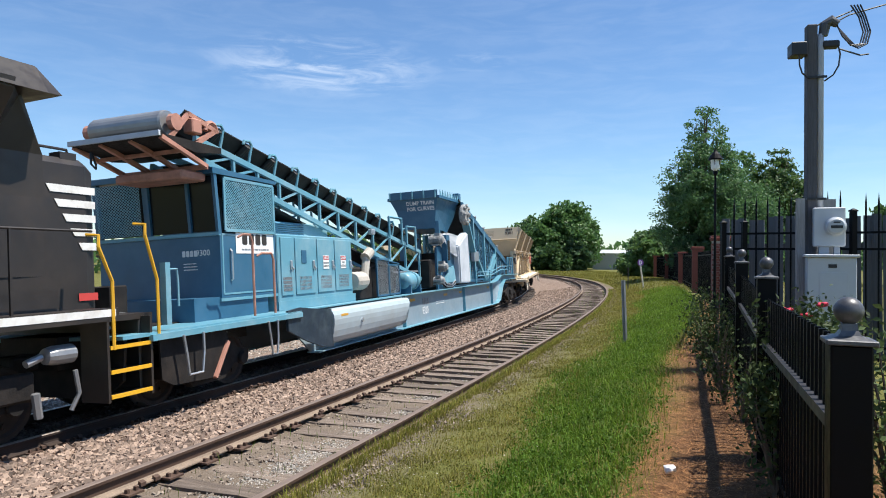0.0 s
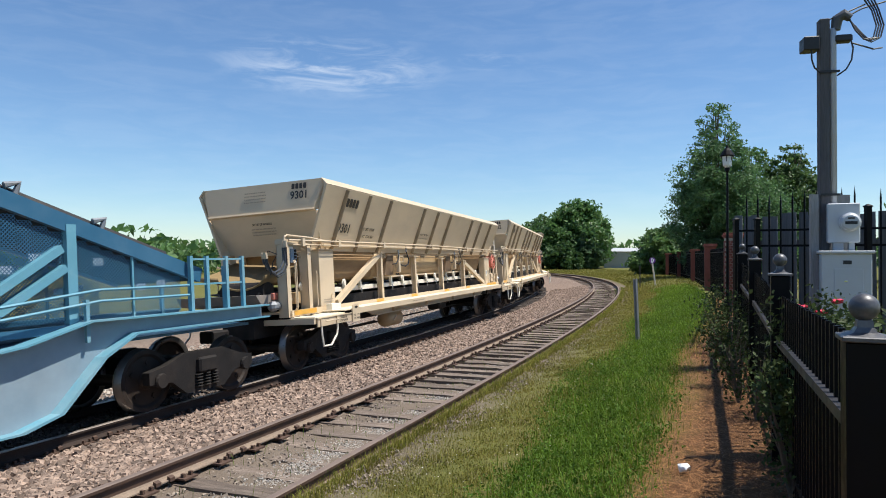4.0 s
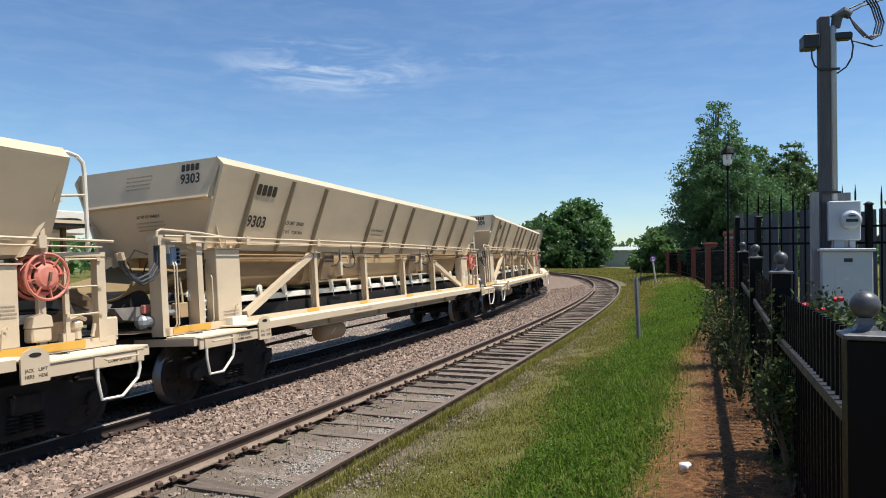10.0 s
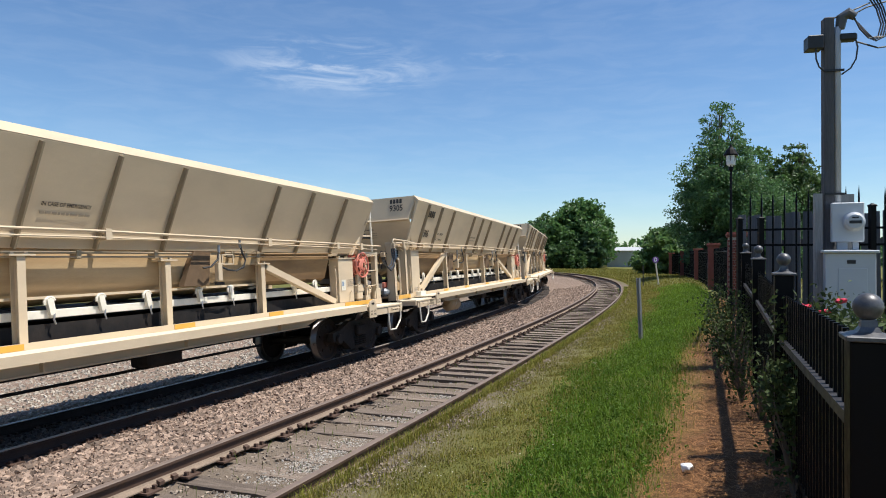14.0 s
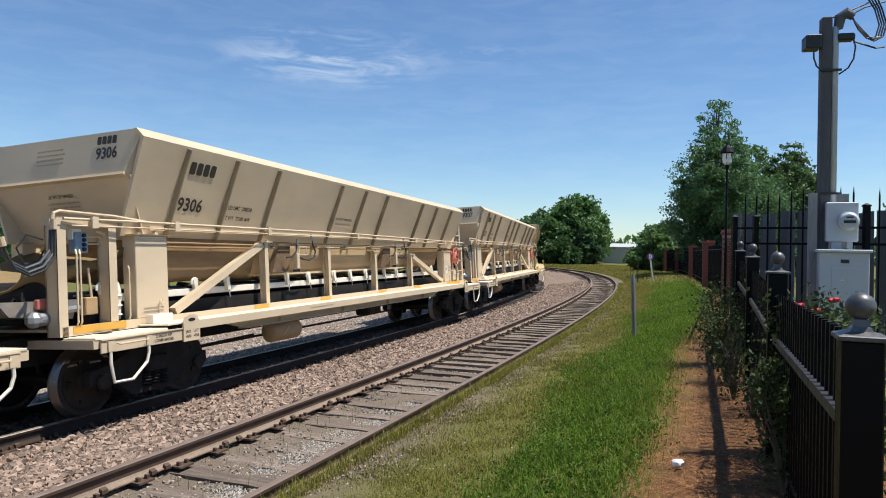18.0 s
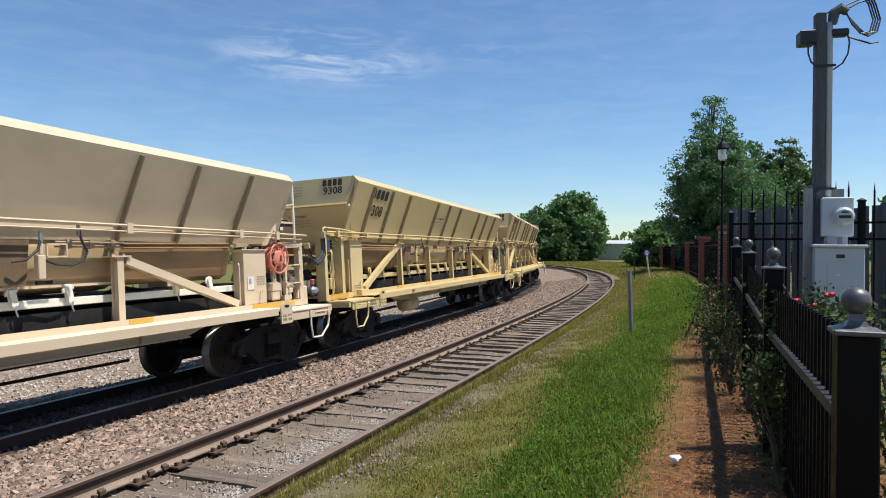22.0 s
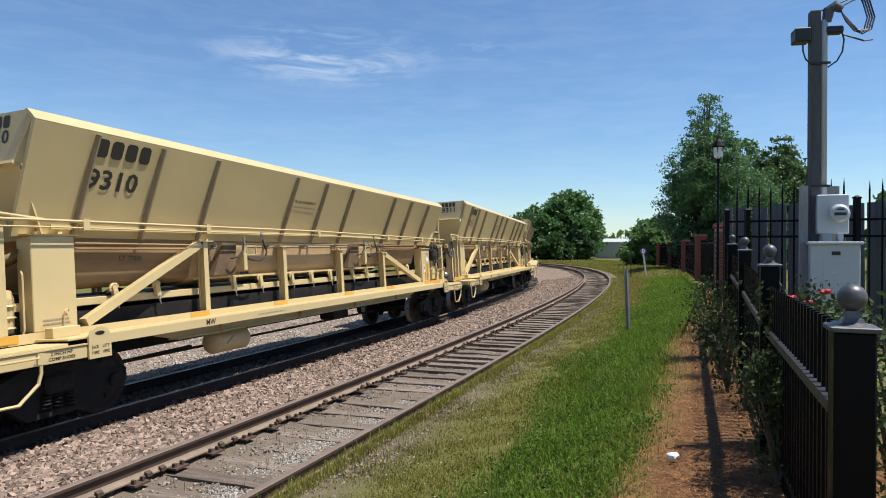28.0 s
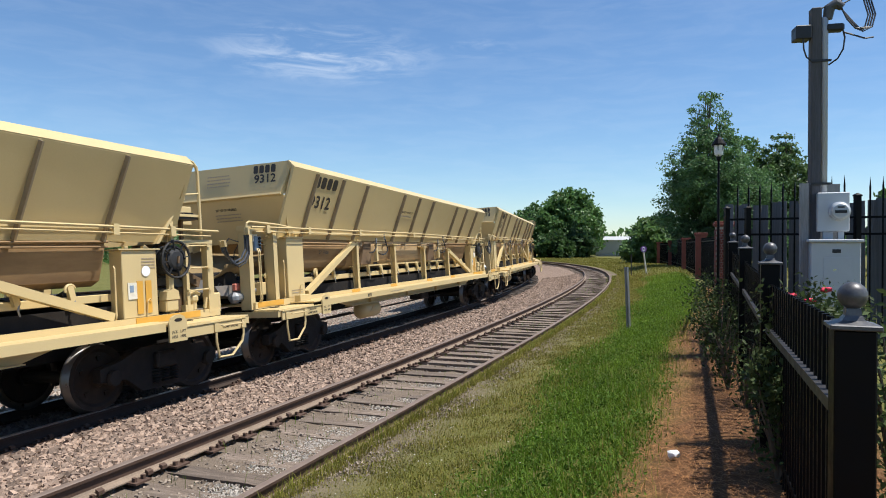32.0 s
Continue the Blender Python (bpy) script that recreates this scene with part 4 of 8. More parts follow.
            part("fascia_angle", Bx(x0, x1, *sorted((-1.545 * sgn, -1.50 * sgn)), 1.045, 1.062), cm, f)
    for sgn in (1, -1):
        bm = bmesh.new()
        prism(bm, [(-5.4, 1.11), (5.6, 1.11), (4.7, 0.88), (-4.4, 0.88)], *sorted((-1.20 * sgn, -1.15 * sgn)), "y")
        fb = part("fish_belly_sill", bm, cm, car)
        part("bottom_flange", Bx(-4.4, 4.7, *sorted((-1.27 * sgn, -1.08 * sgn)), 0.862, 0.88), cm, fb)
        for xx in (-3.36, -0.94, 1.42, 3.77) if sgn > 0 else ():
            part("web_stiffener", Bx(xx - 0.012, xx + 0.012, *sorted((-1.27 * sgn, -1.20 * sgn)), 0.88, 1.11), cm, fb)
    for xx in (-7.2, -4.05, -1.6, 0.8, 3.2, 7.5):
        part("cross_bearer", Bx(xx - 0.06, xx + 0.06, -1.14, 1.14, 0.98, 1.10), "black_iron", car)
    part("centre_sill", Bx(-8.1, 8.5, -0.36, 0.36, 0.72, 1.09), "black_iron", car)
    for d, xe, lift in ((-1, -7.76, -6.09), (1, 8.46, 6.81)):
        dk = part("end_deck", Bx(*sorted((xe, xe - d * 0.55)), -0.92, 0.92, 1.165, 1.20), cm, car)
        part("end_sill", Bx(*sorted((xe, xe - d * 0.10)), -1.49, 1.49, 0.95, 1.06), cm, dk)
        for sgn in (1, -1):
            # lift plates with a rounded top and a slot
            bm = bmesh.new()
            out = [(lift - 0.17, 0.86), (lift + 0.17, 0.86), (lift + 0.17, 1.14), (lift + 0.12, 1.215), (lift + 0.05, 1.245), (lift - 0.05, 1.245), (lift - 0.12, 1.215), (lift - 0.17, 1.14)]
            prism(bm, out, *sorted((-1.56 * sgn, -1.532 * sgn)), "y")
            lp = part("lift_plate", bm, cm, dk)
            bm = bmesh.new()
            prism(bm, [(lift + 0.075 * math.cos(a), 1.17 + 0.026 * math.sin(a)) for a in [2 * math.pi * q / 12 for q in range(12)]], *sorted((-1.5635 * sgn, -1.5605 * sgn)), "y")
            part("lift_slot", bm, "black_iron", lp, "dark oval lifting slot")
            # step irons under the fascia
            y = -1.53 * sgn
            s0 = -7.54 if d < 0 else 7.62
            bm = bmesh.new()
            tube(bm, [(s0, y, 1.03), (s0, y, 0.74), (s0 + 0.05, y, 0.50), (s0 + 0.35, y, 0.49), (s0 + 0.60, y, 0.68), (s0 + 0.64, y, 0.80), (s0 + 0.64, y, 1.02)], 0.021, 6)
            st = part("step", bm, "white_paint" if not fresh else cm, dk, "bent step iron")
            for sx in (s0, s0 + 0.64):
                part("step_bracket", Bx(sx - 0.05, sx + 0.05, *sorted((-1.552 * sgn, -1.532 * sgn)), 0.90, 1.03), cm, st)
            part("grab_bar", tube(bmesh.new(), [(s0 + 0.06, -1.575 * sgn, 1.0), (s0 + 0.08, -1.60 * sgn, 0.985), (s0 + 0.56, -1.60 * sgn, 0.985), (s0 + 0.58, -1.575 * sgn, 1.0)], 0.013, 6), cm, st)
        part("coupler", Bx(*sorted((xe, xe + d * 0.2)), -0.17, 0.17, 0.76, 0.98, 0.03), "black_iron", car)
    for x in (-3.74, -1.40, 1.47, 3.84):
        part("reflector", Bx(x, x + 0.44, -0.963, -0.957, 1.145, 1.22), "ochre", car, "ochre reflective patch")
    for x0, x1 in ((-7.58, -6.72), (6.62, 7.92)):
        part("reflector", Bx(x0, x1, -0.963, -0.957, 1.125, 1.222), "ochre", car, "long ochre reflective strip")
    # side posts, braces and box columns
    for sgn in (1, -1):
        yf, yb = -POST_Y * sgn, -0.815 * sgn
        y0, y1 = sorted((yf, yb))
        for x in POSTS_X:
            zt = 2.37 - 0.035 * (x + 3.3)
            bm = Bx(x - 0.055, x + 0.055, *sorted((yf, yf + 0.016 * sgn)), 1.225, zt)
            box(bm, x - 0.008, x + 0.008, y0 + 0.016, y1 - 0.016, 1.225, zt)
            box(bm, x - 0.055, x + 0.055, *sorted((yb, yb - 0.016 * sgn)), 1.225, zt)
            p = part("side_post", bm, cm, car)
            bm = Bx(x - 0.17, x + 0.17, y0 - 0.03, y1 + 0.02, zt, zt + 0.022)
            for xx in (x - 0.09, x + 0.09):
                box(bm, xx - 0.02, xx + 0.02, *sorted((yf + 0.03 * sgn, yf + 0.07 * sgn)), zt + 0.018, zt + 0.055)
            part("post_head", bm, cm, p)
        ym = -0.89 * sgn
        for x0, x1 in ((-5.72, -3.40), (6.26, 3.85)):
            part("brace", bar(bmesh.new(), (x0, ym, 1.27), (x1, ym, 2.33 - 0.035 * (x1 + 3.3)), 0.12, 0.12), cm, car)
        for x0, x1, zt in ((-6.50, -5.87, 2.43), (6.42, 7.06, 2.215)):
            bm = Bx(x0, x1, *sorted((-POST_Y * sgn, -0.70 * sgn)), 1.225, zt, 0.010)
            c = part("box_column", bm, cm, car)
            bm = Bx(x0 - 0.07, x1 + 0.05, *sorted((-0.98 * sgn, -0.66 * sgn)), zt, zt + 0.02)
            for xx in (x0 + 0.14, x1 - 0.16):
                box(bm, xx - 0.03, xx + 0.03, *sorted((-0.90 * sgn, -0.84 * sgn)), zt + 0.016, zt + 0.06)
            part("cap_plate", bm, cm, c)
            part("grab_rail", tube(bmesh.new(), [(x0 - 0.13, -0.93 * sgn, 1.23), (x0 - 0.13, -0.95 * sgn, 1.28), (x0 - 0.13, -0.95 * sgn, 1.95), (x0 - 0.13, -0.93 * sgn, 1.99)], 0.014, 6), cm, c)
            part("drain_hook", tube(bmesh.new(), [(x0 + 0.40, -0.965 * sgn, 1.23), (x0 + 0.41, -0.985 * sgn, 1.46), (x0 + 0.46, -0.985 * sgn, 1.49), (x0 + 0.48, -0.975 * sgn, 1.45)], 0.008, 5), cm, c)
    # pipes along the near side on brackets at the rib feet
    for dz, r, x0, x1 in ((0.0, 0.021, -7.72, 8.38), (-0.085, 0.012, -7.6, 8.2)):
        bm = bmesh.new()
        tube(bm, [(x, -1.07 if abs(x) < 6.6 else -1.0, 2.615 + dz - 0.012 * max(x, 0)) for x in (x0, -6.5, -3, 0, 3, 6.4, x1)], r, 6)
        part("air_pipe", bm, cm, car)
    for x in RIBS[::2] + (-7.3, 7.3):
        bm = Bx(x - 0.05, x + 0.05, -1.09, -1.05, 2.50 - 0.012 * max(x, 0), 2.655 - 0.012 * max(x, 0))
        box(bm, x - 0.012, x + 0.012, -1.06, -0.94, 2.50 - 0.012 * max(x, 0), 2.59 - 0.012 * max(x, 0))
        part("pipe_clamp", bm, cm, car)
    # portal with electric box and levers at the A end
    bm = bmesh.new()
    for x0, x1 in ((-7.78, -7.65), (-6.975, -6.845)):
        box(bm, x0, x0 + 0.016, -0.95, -0.74, 1.10, 2.54)
        box(bm, x0, x1, -0.955, -0.935, 1.10, 2.54)
        box(bm, x0, x1, -0.755, -0.735, 1.10, 2.54)
    box(bm, -7.80, -6.82, -0.965, -0.73, 2.54, 2.645)
    portal = part("portal_frame", bm, cm, car)
    part("head_pipe", tube(bmesh.new(), [(-7.86, -0.98, 2.57), (-7.84, -0.98, 2.68), (-7.76, -0.98, 2.71), (-6.9, -1.0, 2.68), (-6.4, -1.06, 2.62)], 0.022, 8), cm, portal)
    bm = Bx(-7.44, -7.22, -0.86, -0.74, 2.18, 2.46, 0.015)
    sw = part("switch_box", bm, "switch_blue", portal, "blue-grey ribbed switch box")
    for k in range(4):
        part("switch_knob", lathe(bmesh.new(), [(0.006, -0.02), (0.026, -0.02), (0.026, 0.01), (0.006, 0.01)], 8, "y", (-7.30, -0.868, 2.23 + 0.062 * k)), "rubber", sw)
    part("control_box", Bx(-7.46, -7.32, -0.84, -0.76, 2.36, 2.50), "sign_white", portal)
    for z in (2.40, 2.30):
        part("conduit", tube(bmesh.new(), [(-7.22, -0.8, z), (-7.0, -0.8, z + 0.01), (-6.95, -0.79, z - 0.05)], 0.014, 6), cm, portal)
    for xo in (0.0, 0.055):
        part("grab_rail", tube(bmesh.new(), [(-7.50 + xo, -0.93, 1.22), (-7.53 + xo, -0.99, 1.27), (-7.53 + xo, -0.99, 2.16), (-7.50 + xo, -0.94, 2.22)], 0.013, 6), cm, portal)
    part("conduit_bend", tube(bmesh.new(), [(-6.92, -0.88, 1.25), (-6.92, -0.88, 2.35), (-6.99, -0.88, 2.45), (-7.12, -0.88, 2.47)], 0.02, 6), cm, portal)
    part("lever", tube(bmesh.new(), [(-7.12, -0.72, 1.98), (-7.06, -0.72, 1.44)], 0.018, 6), cm, portal)
    bm = Bx(-7.22, -7.02, -0.78, -0.62, 1.34, 1.58, 0.012)
    part("junction_box", bm, "trough_old" if not fresh else cm, portal)
    part("filler_pot", lathe(bmesh.new(), [(0.03, 1.22), (0.10, 1.24), (0.11, 1.29), (0.135, 1.30), (0.11, 1.32), (0.115, 1.42), (0.14, 1.43), (0.115, 1.45), (0.12, 1.56), (0.145, 1.57), (0.12, 1.59), (0.12, 1.66), (0.09, 1.76), (0.02, 1.78)], 12, "z", (-6.72, -0.72, 0)), cm if fresh else "white_paint", car)
    for k, (o, dz) in enumerate(((0.0, 0.0), (0.05, 0.05), (-0.03, -0.04))):
        hose = [(-7.86, -0.99 + o, 2.60), (-7.87, -1.0 + o, 2.38), (-7.90, -1.02 + o, 2.16 + dz), (-8.05, -1.03 + o, 2.0 + dz), (-8.25, -1.03 + o, 1.935 + dz),
                (-8.42, -1.02 + o, 2.02 + dz), (-8.52, -1.0 + o, 2.18), (-8.56, -0.99 + o, 2.36)]
        hs = part("air_hose", tube(bmesh.new(), hose, 0.021 if k < 2 else 0.014, 7), "hose_grey" if k < 2 else "rubber", car, "looped grey hose between the cars")
        for p_, q_ in ((hose[0], hose[1]), (hose[-1], hose[-2])):
            part("hose_coupling", tube(bmesh.new(), [p_, Vector(p_).lerp(Vector(q_), 0.6)], 0.03, 6), cm, hs)
    for pts in ([(-7.85, -0.8, 2.35), (-8.0, -0.7, 2.42), (-8.1, -0.65, 2.25), (-8.0, -0.65, 2.05), (-7.8, -0.7, 2.1)], [(-6.9, -0.5, 2.3), (-7.4, -0.55, 2.42), (-7.7, -0.6, 2.2), (-7.8, -0.6, 1.95)],
                [(-7.5, -0.45, 1.6), (-7.8, -0.5, 1.5), (-8.0, -0.45, 1.62), (-8.15, -0.4, 1.4)]):
        part("control_cable", tube(bmesh.new(), pts, 0.011, 5), "rubber", car)
    # discharge chute, drum and pipes at the A end
    bm = bmesh.new()
    rings = []
    for x, z0, w in ((-6.2, 2.40, 0.78), (-6.9, 2.10, 0.70), (-7.55, 1.98, 0.62), (-7.95, 1.96, 0.56)):
        rings.append([(x, -w * math.cos(a), z0 - 0.30 * math.sin(a)) for a in [math.pi * q / 9 for q in range(10)]] + [(x, w * 0.96 * math.cos(a), z0 - 0.26 * math.sin(a)) for a in [math.pi * q / 9 for q in range(10)]])
    loft(bm, rings)
    part("discharge_chute", bm, "chute_brown", car, "half-round discharge chute", smooth=True)
    part("belt_drum", lathe(bmesh.new(), [(0.05, -0.5), (0.20, -0.5), (0.21, 0.5), (0.05, 0.5)], 18, "y", (-7.75, 0, 1.62)), "black_iron", car)
    part("catch_pan", loft(bmesh.new(), [[(-8.35, y, 1.58), (-7.2, y, 1.56), (-7.3, y, 1.30), (-8.2, y, 1.40)] for y in (-0.62, 0.62)]), "pan_grey", car, "dusty grey catch pan")
    part("drum_bearing", Bx(-7.86, -7.70, -0.70, -0.60, 1.46, 1.60, 0.02), "reel_red", car, "faded red bearing block")
    part("torque_rod", tube(bmesh.new(), [(-7.2, -0.66, 1.44), (-7.75, -0.66, 1.42)], 0.045, 8), "grey_steel", car)
    bm = bmesh.new()
    ball(bm, (-7.95, -0.72, 1.34), 0.11, 10)
    lathe(bm, [(0.08, -0.14), (0.09, 0.14)], 12, "x", (-7.8, -0.72, 1.34))
    part("hydraulic_motor", bm, "grey_steel", car)
    # ladder frame, platform and grab hoop at the B end
    bm = Bx(7.66, 7.72, -0.955, -0.90, 1.225, 2.30)
    ladder = part("ladder", bm, cm, car)
    part("ladder_post", Bx(8.14, 8.27, -0.96, -0.84, 1.17, 2.36), cm, ladder)
    part("ladder_head", Bx(7.50, 8.27, -0.97, -0.78, 2.31, 2.37), cm, ladder)
    for z in (2.27, 1.91, 1.55):
        bm = tube(bmesh.new(), [(7.67, -0.965, z), (8.2, -0.965, z + 0.01)], 0.014, 6)
        for xx in (7.69, 8.16):
            box(bm, xx - 0.03, xx + 0.03, -0.985, -0.955, z - 0.02, z + 0.025)
        part("rung", bm, cm, ladder)
    hp = [(7.56, -0.98, 3.665), (7.78, -0.96, 3.67), (7.92, -0.95, 3.64), (8.0, -0.95, 3.56), (8.02, -0.95, 3.44), (8.03, -0.95, 2.37)]
    part("grab_hoop", tube(bmesh.new(), hp, 0.028, 8), "white_paint" if not fresh else cm, ladder)
    part("tie_rod", tube(bmesh.new(), [(8.02, -0.95, 3.13), (7.40, -1.05, 3.06)], 0.019, 6), cm, ladder)
    bm = Bx(7.36, 7.42, -0.96, -0.90, 2.2, 2.92)
    part("hoop_post", tube(bm, [(7.39, -0.93, 2.92), (7.40, -0.93, 3.0)], 0.03, 6), cm, ladder)
    pf = part("platform", Bx(7.50, 8.12, -0.92, -0.45, 2.71, 2.76), "tread_dark", car, "dark open-grid platform")
    for xx in (7.56, 7.86):
        part("platform_leg", Bx(xx, xx + 0.05, -0.7, -0.64, 2.37, 2.71), "gate_brown", pf)
    part("platform_edge", Bx(7.42, 8.0, -0.95, -0.92, 2.745, 2.785), cm, pf)
    pk = part("power_pack", Bx(7.72, 8.42, -0.42, 0.5, 2.66, 2.98, 0.012), cm if fresh else "white_paint", car, "boxy cream power pack behind the platform")
    part("pack_slot", Bx(7.80, 8.425, -0.428, -0.42, 2.76, 2.79), "black_iron", pk)
    part("pack_leg", Bx(7.86, 7.94, -0.35, 0.4, 1.2, 2.66), "gate_brown", pk)
    # hose reel
    R0, rz_, rx_ = 0.285, 2.06, 7.38
    reel = part("hose_reel", tube(bmesh.new(), arc((rx_, -1.03, rz_), R0, 0, 360, 24, "xz"), 0.020, 6), reel_mat, car, "round hose reel beside the ladder")
    part("reel_hub", lathe(bmesh.new(), [(0.02, -0.02), (0.12, -0.012), (0.165, 0.01), (0.16, 0.03), (0.02, 0.03)], 16, "y", (rx_, -1.03, rz_)), reel_mat, reel)
    for a in range(0, 360, 45):
        c_, s_ = math.cos(radians(a + 10)), math.sin(radians(a + 10))
        part("spoke", bar(bmesh.new(), (rx_ + 0.15 * c_, -1.03, rz_ + 0.15 * s_), (rx_ + R0 * c_, -1.03, rz_ + R0 * s_), 0.03, 0.012), reel_mat, reel)
    part("crank", bar(bmesh.new(), (rx_, -1.065, rz_ - 0.06), (rx_ + 0.02, -1.065, rz_ + 0.05), 0.03), "gate_brown", reel)
    part("back_flange", tube(bmesh.new(), arc((rx_, -0.76, rz_), R0 - 0.02, 0, 360, 20, "xz"), 0.022, 5), reel_mat, reel)
    coil = []
    for k in range(84):
        a = 2 * math.pi * k / 14
        coil.append((rx_ + 0.205 * math.cos(a), -1.0 + 0.042 * k / 14, rz_ + 0.205 * math.sin(a)))
    part("wound_hose", tube(bmesh.new(), coil, 0.024, 5), reel_mat, reel)
    part("reel_bracket", Bx(rx_ - 0.04, rx_ + 0.06, -0.9, -0.84, 1.225, 1.85), cm, reel)
    # valves, boxes and pipework on the B end
    bm = Bx(7.20, 7.46, -0.97, -0.80, 1.26, 1.44, 0.02)
    loft(bm, [[(7.19, y, 1.44), (7.47, y, 1.44), (7.45, y, 1.57), (7.36, y, 1.61), (7.22, y, 1.57)] for y in (-0.98, -0.82)])
    part("valve_block", bm, cm, car)
    bm = bmesh.new()
    ball(bm, (7.86, -0.86, 1.42), 0.10, 10)
    lathe(bm, [(0.05, 1.23), (0.07, 1.24), (0.07, 1.36)], 10, "z", (7.86, -0.86, 0))
    tube(bm, [(7.7, -0.88, 1.36), (7.76, -0.9, 1.5), (7.86, -0.92, 1.53), (7.98, -0.9, 1.48)], 0.03, 6)
    part("brake_valve", bm, cm, car)
    part("drain_box", Bx(7.62, 7.78, -0.95, -0.85, 1.225, 1.33), cm, car)
    part("cut_off_cock", bar(bmesh.new(), (8.02, -0.97, 1.25), (8.06, -0.97, 1.42), 0.035), cm, car)
    part("jack_pad", Bx(8.28, 8.50, -0.90, -0.68, 1.20, 1.48, 0.02), cm, car)
    bm = bmesh.new()
    for z, y in ((1.9, -0.6), (1.8, -0.4), (2.1, -0.2)):
        tube(bm, [(6.9, y, z + 0.3), (7.5, y, z + 0.25), (7.9, y, z), (8.1, y, 1.4)], 0.022, 6)
    part("pipework", bm, cm, car)
    part("hydraulic_tank", Bx(7.3, 8.0, -0.58, 0.6, 1.2, 1.62, 0.02), "gate_brown", car)
    part("tail_frame", bar(bmesh.new(), (7.1, -0.55, 2.22), (8.35, -0.55, 1.66), 0.08, 0.16), "gate_brown", car)
    part("tail_pan", loft(bmesh.new(), [[(7.9, y, 1.86), (8.75, y, 1.64), (8.6, y, 1.46), (7.8, y, 1.66)] for y in (-0.5, 0.5)]), "pan_grey", car)
    # notices
    pl = part("placard", Bx(6.50, 6.68, -0.962, -0.955, 1.50, 1.74), "notice_cream", car, "small white notice with blue print")
    part("placard_print", Bx(6.53, 6.60, -0.965, -0.962, 1.60, 1.70), "switch_blue", pl)
    if fresh:
        for x0 in (6.66, 6.82):
            part("reflector", Bx(x0, x0 + 0.11, -0.963, -0.957, 1.28, 1.76), "ochre", car, "upright ochre reflective strip")
        part("seal_disc", lathe(bmesh.new(), [(0.01, -0.004), (0.08, -0.004), (0.08, 0.0), (0.01, 0.0)], 16, "y", (6.84, -0.958, 1.90)), "sign_white", car)
    part("notice_box", Bx(-6.42, -6.02, -1.16, -1.02, 1.14, 1.27, 0.006), cm if fresh else "white_paint", car, "small box with worn print on the walkway")
    bw = part("brake_wheel", lathe(bmesh.new(), [(0.03, -0.02), (0.20, -0.03), (0.22, 0.0), (0.20, 0.03), (0.03, 0.02)], 18, "z", (7.95, -0.62, 2.80)), "black_iron", car, "black hand brake wheel")
    part("brake_stem", tube(bmesh.new(), [(7.95, -0.62, 1.2), (7.95, -0.62, 2.80)], 0.022, 8), cm, bw)
    # air reservoir and brake gear under the frame
    bm = bmesh.new()
    lathe(bm, [(0.02, -0.50), (0.14, -0.48), (0.20, -0.40), (0.20, 0.40), (0.14, 0.48), (0.02, 0.50)], 16, "x", (-2.75, -0.86, 0.66))
    rs = part("air_reservoir", bm, cm if fresh else "trough_old", car, smooth=True)
    part("reservoir_strap", bar(bmesh.new(), (-3.0, -1.06, 0.62), (-2.8, -1.06, 0.74), 0.03, 0.02), cm, rs)
    bm = bmesh.new()
    tube(bm, [(-5.0, -0.6, 0.6), (-3.6, -0.8, 0.66)], 0.03, 6)
    part("brake_rod", bm, "black_iron", car)
    part("brake_rod", tube(bmesh.new(), [(-4.8, -0.3, 0.55), (4.4, -0.3, 0.55)], 0.025, 6), "black_iron", car)
    part("brake_cylinder", Bx(1.0, 1.7, -0.9, -0.5, 0.62, 0.92, 0.04), "black_iron", car)
    for ob in car.children_recursive:
        for v in ob.data.vertices:
            if v.co.y > 0.55:
                v.co.y += 0.62
    bogie(car, -6.33)
    bogie(car, 7.00)
    return car


def face_matrix(p, right, up):
    r = Vector(right).normalized()
    u = Vector(up)
    nrm = r.cross(u).normalized()
    u = nrm.cross(r)
    m = Matrix((r, u, nrm)).transposed().to_4x4()
    m.translation = p
    return m


def mark_shapes(parent, m, width, height, material, name="reporting_mark"):
    """Four plain block shapes where the owner's mark stands."""
    w = width / 4
    for k in range(4):
        x, y = -width / 2 + k * w, -height / 2
        d, h = w * 0.76, height
        c = 0.18 * d
        out = [(x + c, y), (x + d - c, y), (x + d, y + c), (x + d, y + h - c), (x + d - c, y + h), (x + c, y + h), (x, y + h - c), (x, y + c)]
        part(name, prism(bmesh.new(), out, -0.002, 0.003, "z"), material, parent).matrix_basis = m


def bars(name, parent, m, width, height, lines, material, seed=1):
    """Rows of short bars where small print stands."""
    rng = random.Random(seed)
    bm = bmesh.new()
    step = height / lines
    for k in range(lines):
        y = height / 2 - (k + 0.5) * step
        x = -width / 2
        while x < width / 2 - 0.02:
            w = min(rng.uniform(0.04, 0.16) * max(width, 0.3), width / 2 - x)
            box(bm, x, x + w, y - step * 0.17, y + step * 0.17, -0.001, 0.002)
            x += w + 0.025 * max(width, 0.3)
    ob = part(name, bm, material, parent)
    ob.matrix_basis = m
    return ob


